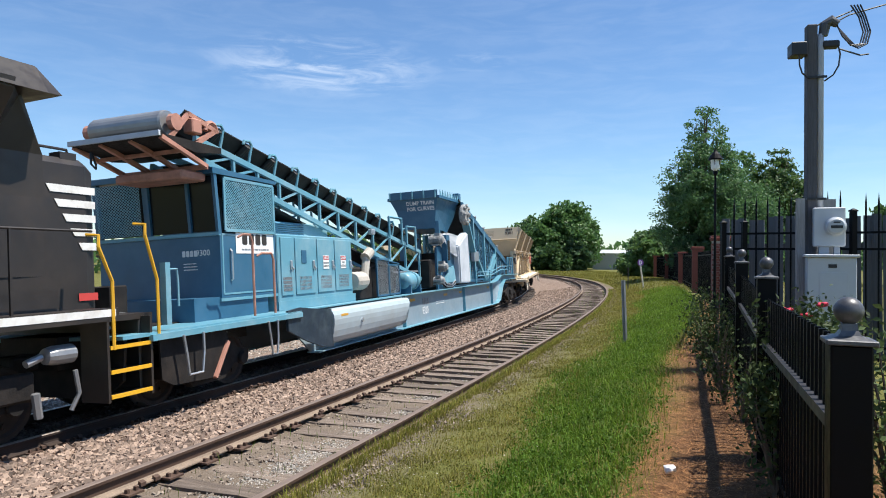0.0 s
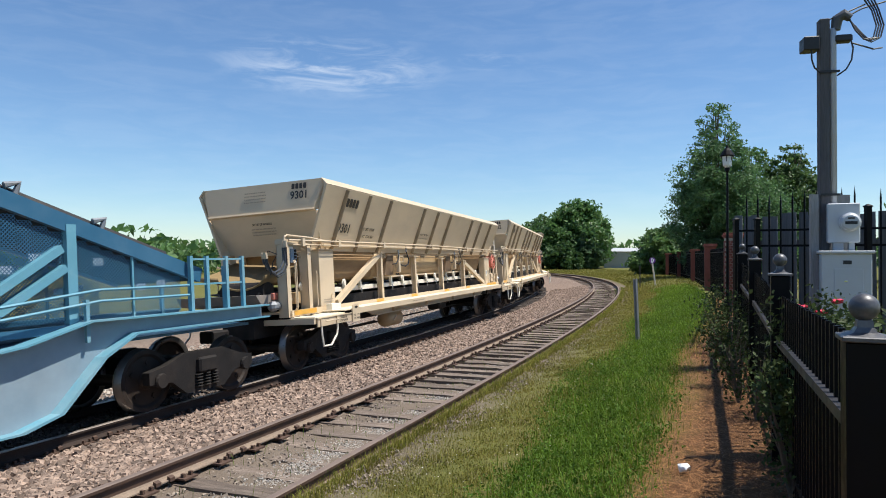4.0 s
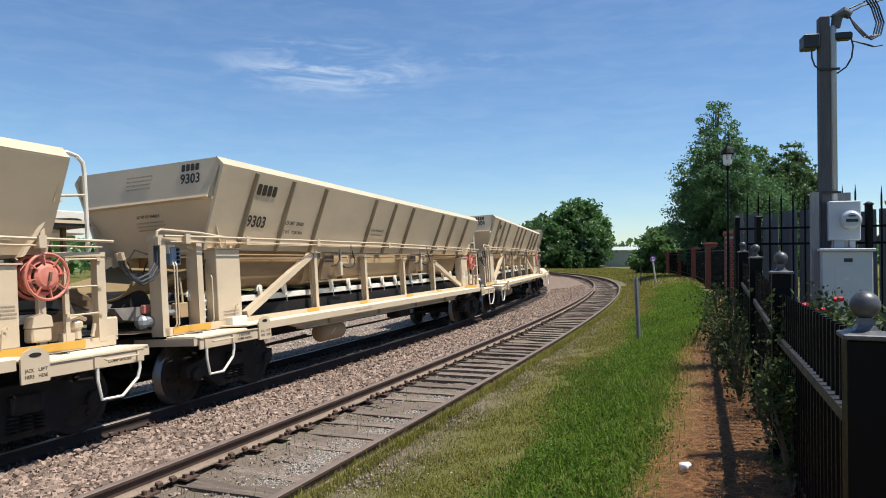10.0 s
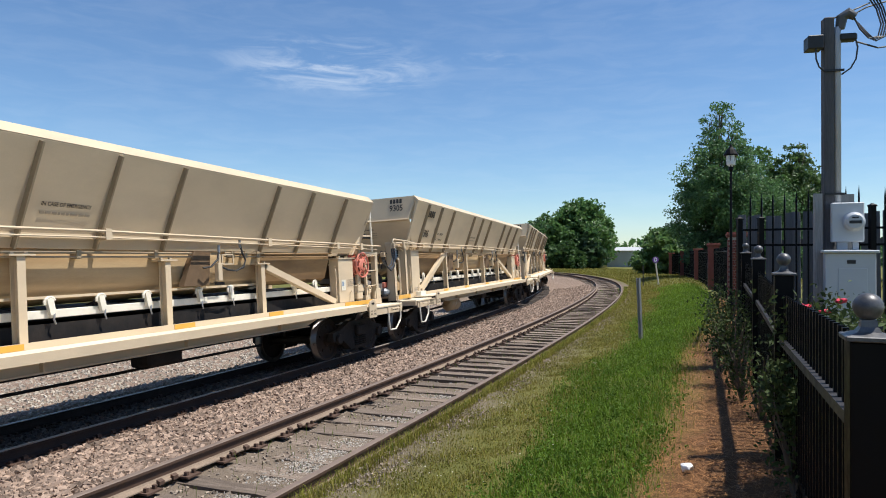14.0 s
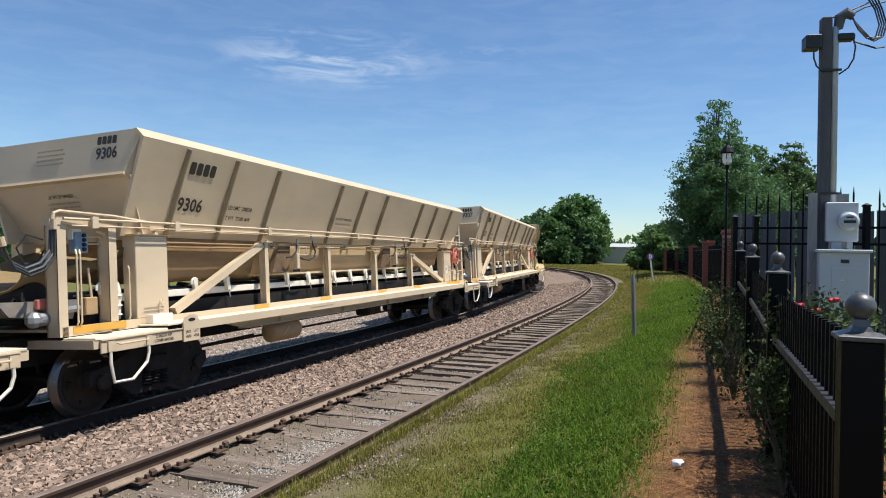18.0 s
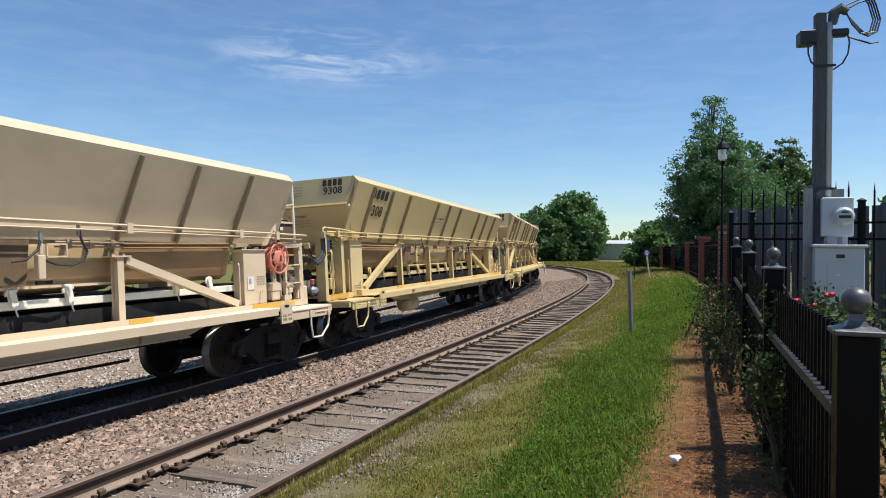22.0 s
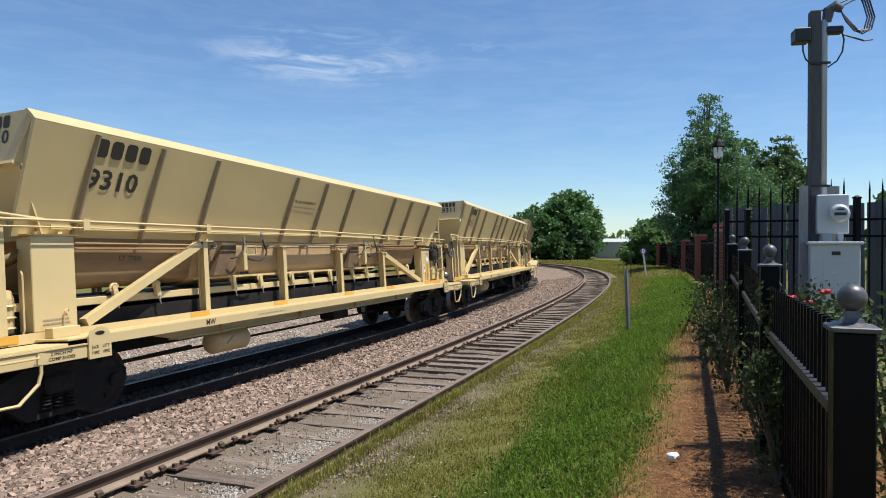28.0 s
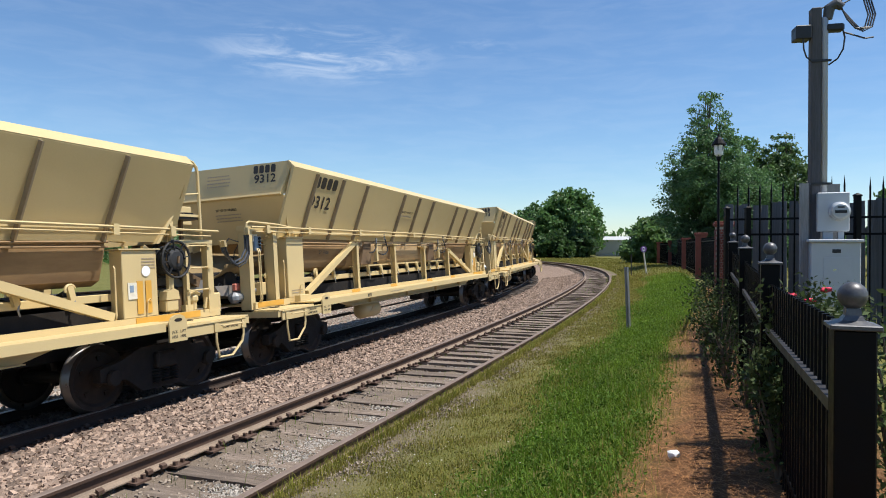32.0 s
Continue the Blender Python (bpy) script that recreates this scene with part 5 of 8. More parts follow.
def letter_hopper(car, number):
    new_paint = number >= 9308
    # near side, on the sloping plate between the first two ribs
    up = slant(-5.4, 1) - slant(-5.4, 0)
    RT = (1, 0, -0.016)
    if new_paint:
        mark_shapes(car, face_matrix(slant(-5.22, 0.86, 0.008), RT, up), 1.00, 0.25, "ink")
        words("car_number", str(number), 0.38, face_matrix(slant(-5.34, 0.53, 0.008), RT, up), "ink", car, width=0.88)
        words("light_weight", "LT  77500", 0.10, face_matrix((-4.85, -0.87, 2.12), (1, 0, -0.03), (0, -0.1, 1)), "ink", car, width=0.42)
        words("maintenance_mark", "MW", 0.12, face_matrix((-3.95, -1.518, 1.08), (1, 0, 0), (0, 0, 1)), "ink", car, width=0.22)
    else:
        mark_shapes(car, face_matrix(slant(-5.30, 0.78, 0.008), RT, up), 0.62, 0.20, "ink")
        words("car_number", str(number), 0.30, face_matrix(slant(-5.42, 0.33, 0.008), RT, up), "ink", car, width=0.56)
        words("load_limit", "LD LMT  208500", 0.10, face_matrix(slant(-4.16, 0.36, 0.008), RT, up), "ink", car, width=0.66)
        words("light_weight", "LT WT  77500 MW", 0.10, face_matrix(slant(-4.18, 0.22, 0.008), RT, up), "ink", car, width=0.74)
    up = slant(-0.5, 1) - slant(-0.5, 0)
    k1, k2, wide = (0.60, 0.51, 0.80) if new_paint else (0.38, 0.29, 0.72)
    words("emergency_notice", "IN CASE OF EMERGENCY", 0.075, face_matrix(slant(-0.37, k1, 0.008), RT, up), "ink", car, width=wide)
    bars("emergency_contact", car, face_matrix(slant(-0.37, k2, 0.008), RT, up), wide, 0.10, 1, "print_faint", number)
    # end panel
    zt = hopper_top(XA)
    lean = (0.164, 0, 1)

    def on_end(y, dz):
        return Vector((XA + 0.03 - 0.164 * dz - 0.008, y, zt - dz))
    mark_shapes(car, face_matrix(on_end(-0.66, 0.12), (0, -1, 0), lean), 0.54 if new_paint else 0.38, 0.16 if new_paint else 0.12, "ink")
    words("car_number", str(number), 0.24, face_matrix(on_end(-0.66, 0.32), (0, -1, 0), lean), "ink", car, width=0.50 if new_paint else 0.40)
    bars("small_print", car, face_matrix(on_end(0.44, 0.28), (0, -1, 0), lean), 0.56, 0.28, 4, "print_faint", number + 1)
    lower = (-0.36, 0, 1)
    words("wheel_notice", '36" HT CP WHEELS', 0.07, face_matrix((XA + 0.058, 0.36, zt - 0.87), (0, -1, 0), lower), "ink", car, width=0.5)
    bars("small_print", car, face_matrix((XA + 0.118, 0.34, zt - 1.03), (0, -1, 0), lower), 0.62, 0.20, 3, "print_faint", number + 2)
    for x in (-6.09, 6.81):
        for dx, txt in ((-0.075, "JACK"), (0.085, "LIFT")):
            words("lift_notice", txt, 0.055, face_matrix((x + dx, -1.5615, 1.0), (1, 0, 0), (0, 0, 1)), "ink", car, width=0.11)
            words("lift_notice", "HERE", 0.055, face_matrix((x + dx, -1.5615, 0.93), (1, 0, 0), (0, 0, 1)), "ink", car, width=0.11)
    bars("small_print", car, face_matrix((-2.3, -1.518, 1.085), (1, 0, 0), (0, 0, 1)), 0.85, 0.05, 1, "print_faint", number + 3)
    bars("small_print", car, face_matrix((6.90, -0.956, 1.66 if not new_paint else 2.02), (1, 0, 0), (0, 0, 1)), 0.26, 0.18, 4, "print_faint", number + 4)
    bars("small_print", car, face_matrix((-6.18, -0.956, 1.34), (1, 0, 0), (0, 0, 1)), 0.40, 0.10, 2, "print_faint", number + 5)
    words("shoe_notice", "2 INCH HP", 0.055, face_matrix((-6.62, -1.533, 0.995), (1, 0, 0), (0, 0, 1)), "ink", car, width=0.3)
    words("shoe_notice", "COMP SHOES", 0.055, face_matrix((-6.62, -1.533, 0.935), (1, 0, 0), (0, 0, 1)), "ink", car, width=0.36)
    words("shoe_notice", "COMP SHOES", 0.055, face_matrix((7.95, -1.533, 0.955), (1, 0, 0), (0, 0, 1)), "ink", car, width=0.36)


HOPPERS = []
_old = build_hopper("cream_old", "ballast hopper cars", "reel_red")
_new = build_hopper("cream_new", "ballast hopper cars", "rubber")
_new["label"] = "yellowish cream ballast hopper car with fresh paint and ribbed sides"
for number in range(9301, 9317):
    proto = _old if number < 9308 else _new
    c = proto if number in (9301, 9308) else copy_thing(proto, Matrix.Identity(4))
    HOPPERS.append((c, number))
for c, number in HOPPERS:
    letter_hopper(c, number)


# ---------------------------------------------------------------- blue conveyor car
def mesh_panel(bm, p, right, up, w, h, step=0.045, r=0.004):
    """Expanded-metal screen: two sets of slanting wires inside a rectangle."""
    p, right, up = Vector(p), Vector(right).normalized(), Vector(up).normalized()
    nrm = right.cross(up)
    for sg in (1, -1):
        k = -h
        while k < w:
            a0, b0, a1, b1 = k, 0.0, k + h, h
            if a0 < 0:
                b0, a0 = -a0, 0.0
            if a1 > w:
                b1, a1 = h - (a1 - w), w
            if a1 > a0:
                if sg < 0:
                    a0, a1 = w - a0, w - a1
                q0, q1 = p + right * a0 + up * b0, p + right * a1 + up * b1
                d = (q1 - q0).normalized()
                s = d.cross(nrm) * r
                vs = [bm.verts.new(v) for v in (q0 - s, q1 - s, q1 + s, q0 + s)]
                bm.faces.new(vs)
            k += step
    return bm


def frame_rect(bm, p, right, up, w, h, t=0.05, d=0.04):
    p, right, up = Vector(p), Vector(right).normalized(), Vector(up).normalized()
    c = [p, p + right * w, p + right * w + up * h, p + up * h]
    for i in range(4):
        bar(bm, c[i], c[(i + 1) % 4], t, d, up=right.cross(up))
    return bm


M["fairing_navy"] = mat("scuffed_navy_plate", (0.018, 0.030, 0.045), 0.4, var=0.25, scale=2, stain=(0.09, 0.12, 0.14), stain_amt=0.5, stain_scale=3)


def build_conveyor_car():
    car = root("conveyor_car", "light blue depressed-centre conveyor car with raised belt truss and diesel cabinets", "railway car")
    NX = (1, 0, 0)
    UP = (0, 0, 1)
    # depressed-centre frame: two deep side girders with goosenecks
    for sgn in (1, -1):
        y0, y1 = sorted((-1.00 * sgn, -0.96 * sgn))
        bm = bmesh.new()
        out = [(-8.2, 1.14), (8.7, 1.14), (9.3, 1.20), (10.2, 1.42), (13.8, 1.40), (13.8, 1.22), (10.9, 1.22), (10.35, 0.95), (9.7, 0.34), (9.2, 0.22), (-7.4, 0.22), (-7.85, 0.55), (-8.2, 0.95)]
        prism(bm, out, y0, y1, "y")
        g = part("side_girder", bm, "girder", car, "deep pale blue side girder")
        bm = bmesh.new()
        yf0, yf1 = sorted((-1.19 * sgn, -0.90 * sgn))
        prism(bm, [(-9.4, 1.14), (8.7, 1.14), (9.3, 1.20), (10.2, 1.42), (13.8, 1.40), (13.8, 1.425), (10.2, 1.445), (9.3, 1.225), (8.7, 1.165), (-9.4, 1.165)], yf0, yf1, "y")
        part("top_flange", bm, "blue", g)
        bm = bmesh.new()
        prism(bm, [(-7.4, 0.195), (9.25, 0.195), (9.75, 0.32), (10.4, 0.93), (10.92, 1.195), (13.8, 1.195), (13.8, 1.22), (10.9, 1.22), (10.35, 0.95), (9.7, 0.34), (9.2, 0.22), (-7.4, 0.22)], yf0, yf1, "y")
        part("bottom_flange", bm, "blue", g)
        for x in (-2.0, 4.25, 8.6):
            part("stiffener", Bx(x - 0.012, x + 0.012, *sorted((-1.10 * sgn, -1.00 * sgn)), 0.22, 1.14), "blue", g)
    bm = Bx(-9.3, 13.5, -0.95, 1.36, 1.09, 1.135)
    part("deck", bm, "blue_dark", car)
    for x0, w in ((1.9, 0.42), (8.0, 0.3), (3.8, 0.3), (-1.4, 0.45)):
        part("reflector", Bx(x0, x0 + w, -1.008, -1.002, 0.92, 1.0), "ochre", car, "faded orange reflector")
    words("car_number", "9300", 0.34, face_matrix((-0.03, -1.004, 0.56), NX, UP), "ink_pale", car, width=0.56)
    mark_shapes(car, face_matrix((0.05, -1.004, 0.86), NX, UP), 0.62, 0.22, "grey_steel")
    bars("small_print", car, face_matrix((1.5, -1.004, 0.74), NX, UP), 0.9, 0.14, 2, "ink_pale", 5)
    # front end deck over the leading bogie
    bm = Bx(-13.1, -8.45, -1.42, 1.42, 1.12, 1.17)
    box(bm, -12.6, -8.5, -1.47, -1.40, 1.05, 1.14)
    box(bm, -12.6, -8.5, 1.40, 1.47, 1.05, 1.14)
    part("front_deck", bm, "blue", car)
    part("front_sill", Bx(-13.3, -9.0, -0.5, 0.5, 0.75, 1.19), "black_iron", car)
    bm = bmesh.new()
    prism(bm, [(-1.30, 1.12), (1.30, 1.12), (1.25, 0.55), (0.9, 0.32), (-0.9, 0.32), (-1.25, 0.55)], -12.95, -12.9, "x")
    part("plough_plate", bm, "black_iron", car)
    bm = bmesh.new()
    prism(bm, [(-12.33, 1.115), (-12.29, 0.46), (-12.05, 0.34), (-11.10, 0.30), (-10.72, 0.85), (-10.80, 1.115)], -1.33, -1.30, "y")
    part("plough_side", bm, "black_iron", car, "dark worn side plate of the ballast plough")
    part("plough_edge", bar(bmesh.new(), (-11.12, -1.325, 0.30), (-10.75, -1.325, 0.84), 0.07, 0.09, up=(0, 1, 0)), "rust_pink", car, "sand-worn plough edge")
    for sgn in (1, -1):
        for xs_, xe in ((-12.0, -11.55), (-9.75, -9.45)):
            bm = bmesh.new()
            y = -1.49 * sgn
            tube(bm, [(xs_, y, 1.15), (xs_ + 0.06, y, 0.85), (xs_ + 0.10, y, 0.55), (xe - 0.05, y, 0.55), (xe, y, 0.85), (xe, y, 1.15)], 0.022, 6)
            part("step", bm, "galvanised", car)
    bm = bmesh.new()
    box(bm, -12.30, -12.20, -1.46, -1.36, 1.25, 2.15)
    tube(bm, [(-12.2, -1.42, 2.05), (-12.02, -1.42, 2.05), (-12.0, -1.42, 1.9), (-12.0, -1.42, 1.5)], 0.02, 6)
    part("hand_post", bm, "blue", car)
    for x0, x1, zt in ((-10.45, -10.1, 2.62), (-9.9, -9.45, 2.30)):
        bm = bmesh.new()
        tube(bm, [(x0, -1.40, zt - 0.05), (x0 + 0.08, -1.45, zt), (x1 - 0.06, -1.45, zt), (x1, -1.45, zt - 0.12), (x1, -1.45, 1.2)], 0.022, 6)
        part("grab_rail", bm, "rust_pink", car, "faded red grab rail")
    bm = bmesh.new()
    for k in range(3):
        tube(bm, [(-12.8 + 0.3 * k, -0.9, 1.26), (-12.7 + 0.3 * k, -0.6, 1.4), (-12.5 + 0.3 * k, 0.1, 1.45), (-12.6 + 0.3 * k, 0.8, 1.3)], 0.03, 6)
    part("deck_pipes", bm, "grey_steel", car)
    part("cab_plinth", Bx(-10.9, -8.7, -0.82, 1.3, 1.165, 1.56), "blue_dark", car)
    # control cab
    bm = bmesh.new()
    prism(bm, [(-11.220, 1.42), (-9.670, 1.42), (-9.670, 2.52), (-11.220, 2.52)], -1.35, 1.35, "y")
    prism(bm, [(-11.370, 3.50), (-9.620, 3.50), (-9.620, 3.56), (-11.370, 3.60)], -1.40, 1.40, "y")
    for y in (-1.33, -0.42, 0.48, 1.33):
        bar(bm, (-11.220, y, 2.50), (-11.300, y, 3.52), 0.09, 0.07, up=(1, 0, 0))
    box(bm, -9.740, -9.670, -1.35, 1.35, 2.52, 3.5)
    cab = part("control_cab", bm, "blue_dark", car, "blue steel control cab with screened windows")
    bm = Bx(-11.240, -9.640, -1.36, 1.36, 1.38, 1.43)
    box(bm, -11.260, -11.200, -1.37, 1.37, 2.48, 2.54)
    part("trim", bm, "blue", cab)
    for a, b in ((-1.28, -0.47), (-0.37, 0.43), (0.53, 1.28)):
        bm = bmesh.new()
        prism(bm, [(-11.220, 2.56), (-11.200, 2.56), (-11.260, 3.48), (-11.280, 3.48)], a, b, "y")
        w = part("window", bm, "dark_glass", cab, "dark window pane")
        if a > 0.4:
            part("screen", mesh_panel(bmesh.new(), (-11.320, b, 2.56), (0, -1, 0), (-0.06, 0, 1), b - a, 0.9, 0.05, 0.006), "blue", w)
    bm = bmesh.new()
    box(bm, -11.120, -9.740, -1.345, -1.335, 2.55, 3.46)
    w = part("side_window", bm, "dark_glass", cab)
    part("screen", mesh_panel(bmesh.new(), (-11.080, -1.40, 2.58), NX, UP, 1.34, 0.86, 0.05, 0.007), "blue", w, "blue expanded-metal screen")
    part("screen_frame", frame_rect(bmesh.new(), (-11.100, -1.39, 2.57), NX, UP, 1.38, 0.88), "blue", w)
    bm = bmesh.new()
    frame_rect(bm, (-11.160, -1.356, 1.50), NX, UP, 1.42, 1.0, 0.03, 0.012)
    d = part("side_panel", bm, "blue", cab)
    bm = bmesh.new()
    tube(bm, [(-10.970, -1.36, 2.25), (-10.970, -1.42, 2.22), (-10.970, -1.42, 1.75), (-10.970, -1.36, 1.72)], 0.018, 6)
    part("handle", bm, "galvanised", d)
    bd = part("sign_board", Bx(-10.82, -9.74, -1.364, -1.354, 2.18, 2.58), "sign_white", cab, "white company sign with dark block mark")
    mark_shapes(bd, face_matrix((-10.28, -1.366, 2.43), NX, UP), 0.86, 0.21, "ink", "logo")
    bars("slogan", bd, face_matrix((-10.28, -1.366, 2.25), NX, UP), 0.90, 0.09, 1, "grey_steel", 3)
    mark_shapes(cab, face_matrix((-11.226, -0.35, 2.20), (0, -1, 0), UP), 0.34, 0.11, "ink_pale")
    words("car_number", "9300", 0.15, face_matrix((-11.226, -0.78, 2.20), (0, -1, 0), UP), "ink_pale", cab, width=0.30)
    bars("small_print", cab, face_matrix((-11.226, -0.35, 1.98), (0, -1, 0), UP), 0.3, 0.16, 3, "ink_pale", 8)
    bm = Bx(-12.2, -11.85, -0.35, 0.1, 1.25, 1.85, 0.02)
    part("step_box", bm, "black_iron", car)
    # electrical cabinets with doors
    bm = Bx(-9.6, -5.7, -1.30, 1.30, 1.25, 2.66, 0.02)
    box(bm, -9.66, -5.6, -1.33, 1.33, 1.22, 1.40)
    ec = part("electric_cabinet", bm, "blue", car, "row of light blue electric cabinets")
    for x0, x1 in ((-9.5, -8.95), (-8.85, -7.86), (-7.76, -6.82), (-6.78, -5.74)):
        bm = Bx(x0 + 0.02, x1 - 0.02, -1.325, -1.302, 1.50, 2.60, 0.008)
        dr = part("cabinet_door", bm, "blue", ec)
        xl = x1 - 0.12
        bm = Bx(xl - 0.04, xl + 0.04, -1.36, -1.325, 1.98, 2.16, 0.01)
        tube(bm, [(xl, -1.36, 2.05), (xl + 0.02, -1.39, 2.0), (xl, -1.36, 1.95)], 0.015, 5)
        part("latch", bm, "galvanised", dr)
        bm = bmesh.new()
        for i in range(10):
            for j in range(4):
                xx = (x0 + x1) / 2 - (0.30 if x1 - x0 > 0.7 else 0.2) + i * (0.06 if x1 - x0 > 0.7 else 0.04)
                box(bm, xx, xx + 0.03, -1.330, -1.324, 1.58 + j * 0.07, 1.635 + j * 0.07)
        part("vent_grille", bm, "grey_steel", dr)
    for x in (-7.3, -6.3):
        p = part("warning_sign", Bx(x - 0.16, x + 0.16, -1.335, -1.327, 1.98, 2.26), "sign_white", ec, "white danger sign with red heading")
        part("heading", Bx(x - 0.15, x + 0.15, -1.340, -1.335, 2.17, 2.25), "sign_red", p)
        words("danger_word", "DANGER", 0.075, face_matrix((x, -1.342, 2.21), NX, UP), "sign_white", p, width=0.25)
        if x > -7:
            words("notice_word", "HIGH", 0.07, face_matrix((x, -1.338, 2.115), NX, UP), "ink", p, width=0.16)
            words("notice_word", "VOLTAGE", 0.07, face_matrix((x, -1.338, 2.035), NX, UP), "ink", p, width=0.26)
        else:
            bars("notice_text", p, face_matrix((x, -1.338, 2.07), NX, UP), 0.26, 0.14, 2, "ink", 29)
    part("warning_sign", Bx(-8.56, -8.32, -1.335, -1.327, 2.1, 2.36), "blue_dark", ec, "blue plate with white outline")
    bm = Bx(-9.55, -6.2, -0.9, 0.9, 2.66, 2.95, 0.03)
    top = part("louvre_housing", bm, "blue", car)
    for k in range(6):
        part("louvre", Bx(-9.3, -7.6, -0.93, -0.90, 2.70 + k * 0.038, 2.72 + k * 0.038), "blue_dark", top)
    # fuel tank skirt, rounded, with a slanting front
    for sgn in (1, -1):
        prof = [(1.30, 1.20), (1.42, 1.195), (1.50, 1.15), (1.54, 1.06), (1.545, 0.96), (1.53, 0.85), (1.50, 0.72), (1.45, 0.58), (1.38, 0.48), (1.28, 0.43), (1.20, 0.42), (1.20, 1.20)]
        bm = bmesh.new()
        loft(bm, [[(-7.55 + 0.1 * (1.2 - z), -y * sgn, z) for y, z in prof], [(-7.35, -y * sgn, z) for y, z in prof], [(-3.0, -y * sgn, z) for y, z in prof],
                  [(-2.85 - 0.6 * (1.2 - z), -y * sgn, z) for y, z in prof]])
        tk = part("fuel_tank", bm, "tank_grey", car, "chalky pale blue rounded fuel tank", smooth=False)
        bm = bmesh.new()
        lathe(bm, [(0.02, 0.0), (0.05, 0.0), (0.05, 0.06), (0.02, 0.08)], 12, "y", (-6.1, -1.56 * sgn, 0.85))
        part("filler_cap", bm, "galvanised", tk)
        part("reflector", Bx(-7.2, -6.85, *sorted((-1.545 * sgn, -1.52 * sgn)), 1.02, 1.07), "ochre", tk)
        bm = bmesh.new()
        low = [(-7.17 - 0.2 * k, 0.30 + 0.52 * (k / 9) ** 1.5) for k in range(10)]
        prism(bm, [(-8.97, 1.20), (-8.5, 1.235), (-7.8, 1.16), (-7.2, 1.12)] + low, *sorted((-1.42 * sgn, -1.37 * sgn)), "y")
        part("fairing", bm, "fairing_navy", car, "dark blue-black curved fairing plate")
    # engine bay behind the cabinets
    bm = Bx(-5.5, -2.5, -0.95, 1.0, 1.215, 2.1, 0.05)
    part("engine_block", bm, "black_iron", car)
    bm = bmesh.new()
    lathe(bm, [(0.05, -0.35), (0.20, -0.33), (0.24, -0.2), (0.24, 0.2), (0.20, 0.33), (0.05, 0.35)], 14, "x", (-5.25, -1.15, 1.62))
    tube(bm, [(-4.95, -1.15, 1.65), (-4.8, -1.15, 1.75), (-4.72, -1.15, 2.0), (-4.62, -1.15, 2.25)], 0.11, 10)
    tube(bm, [(-4.72, -1.15, 2.22), (-4.45, -1.18, 2.38)], 0.14, 10)
    part("air_intake", bm, "concrete", car, "dusty beige intake duct")
    cg = part("guard_cage", frame_rect(bmesh.new(), (-4.05, -1.22, 1.25), NX, UP, 0.75, 1.0), "blue_dark", car, "blue guard cage with wire screens")
    part("cage_frame", frame_rect(bmesh.new(), (-3.28, -1.22, 1.25), NX, UP, 0.70, 0.84), "blue_dark", cg)
    part("cage_roof", bar(bmesh.new(), (-4.05, -1.0, 2.29), (-2.58, -1.0, 2.12), 0.5, 0.03), "blue_dark", cg)
    part("screen", mesh_panel(bmesh.new(), (-4.03, -1.225, 1.27), NX, UP, 0.71, 0.96, 0.05, 0.005), "grey_steel", cg)
    part("screen", mesh_panel(bmesh.new(), (-3.28, -1.225, 1.27), NX, UP, 0.68, 0.82, 0.05, 0.005), "grey_steel", cg)
    bm = bmesh.new()
    lathe(bm, [(0.05, -0.6), (0.22, -0.58), (0.27, -0.45), (0.27, 0.45), (0.22, 0.58), (0.05, 0.6)], 18, "x", (-1.65, -0.95, 1.62))
    lathe(bm, [(0.26, 0.10), (0.305, 0.10), (0.305, 0.16), (0.26, 0.16)], 18, "x", (-1.65, -0.95, 1.62))
    tk = part("pressure_tank", bm, "blue", car, "light blue pressure tank", smooth=True)
    for x in (-2.2, -1.2):
        part("tank_saddle", Bx(x, x + 0.1, -1.2, -0.7, 1.22, 1.5), "blue_dark", tk)
    # raised belt truss
    def zt(x):
        return 2.62 - 0.168 * x

    def zb(x):
        return max(1.76 - 0.225 * x, 1.35) if x > -9.9 else zt(x) - 0.33
    truss = part("belt_truss", bar(bmesh.new(), (0.9, 0, zb(0.9) - 0.05), (-10.2, 0, zb(-10.2) - 0.05), 0.62, 0.05), "belt", car, "blue lattice truss carrying a belt")
    for sgn in (1, -1):
        y = -0.56 * sgn
        part("chord", bar(bmesh.new(), (0.9, y, zt(0.9)), (-10.4, y, zt(-10.4)), 0.08, 0.11), "blue", truss)
        part("chord", bar(bmesh.new(), (0.9, y, zb(0.9)), (-10.2, y, zb(-10.2)), 0.08, 0.11), "blue", truss)
        xs_ = [0.8, -0.45, -1.7, -2.9, -4.0, -5.0, -5.95, -6.85, -7.7, -8.5, -9.3, -10.1]
        for a, b in zip(xs_, xs_[1:]):
            part("web_post", bar(bmesh.new(), (a, y, zb(a)), (a, y, zt(a)), 0.06), "blue", truss)
            part("web_brace", bar(bmesh.new(), (a, y, zt(a)), (b, y, zb(b)), 0.045), "blue", truss)
    for x in (-0.5, -1.5, -2.5, -3.4, -4.3, -5.2, -6.1, -7.0, -7.9, -8.8, -9.7):
        z = zt(x)
        for sgn in (-1, 1):
            bm = bmesh.new()
            pts = [(x, -0.56 * sgn, z), (x + 0.05, -0.62 * sgn, z + 0.40), (x + 0.0, -0.61 * sgn, z + 0.48), (x - 0.14, -0.58 * sgn, z + 0.47), (x - 0.17, -0.58 * sgn, z + 0.40)]
            tube(bm, pts, 0.032, 6)
            idl = part("idler_bracket", bm, "blue", truss)
        bm = bmesh.new()
        for sgn in (1, -1):
            tube(bm, [(x - 0.06, -0.60 * sgn, z + 0.38), (x - 0.06, -0.2 * sgn, z + 0.06)], 0.08, 8)
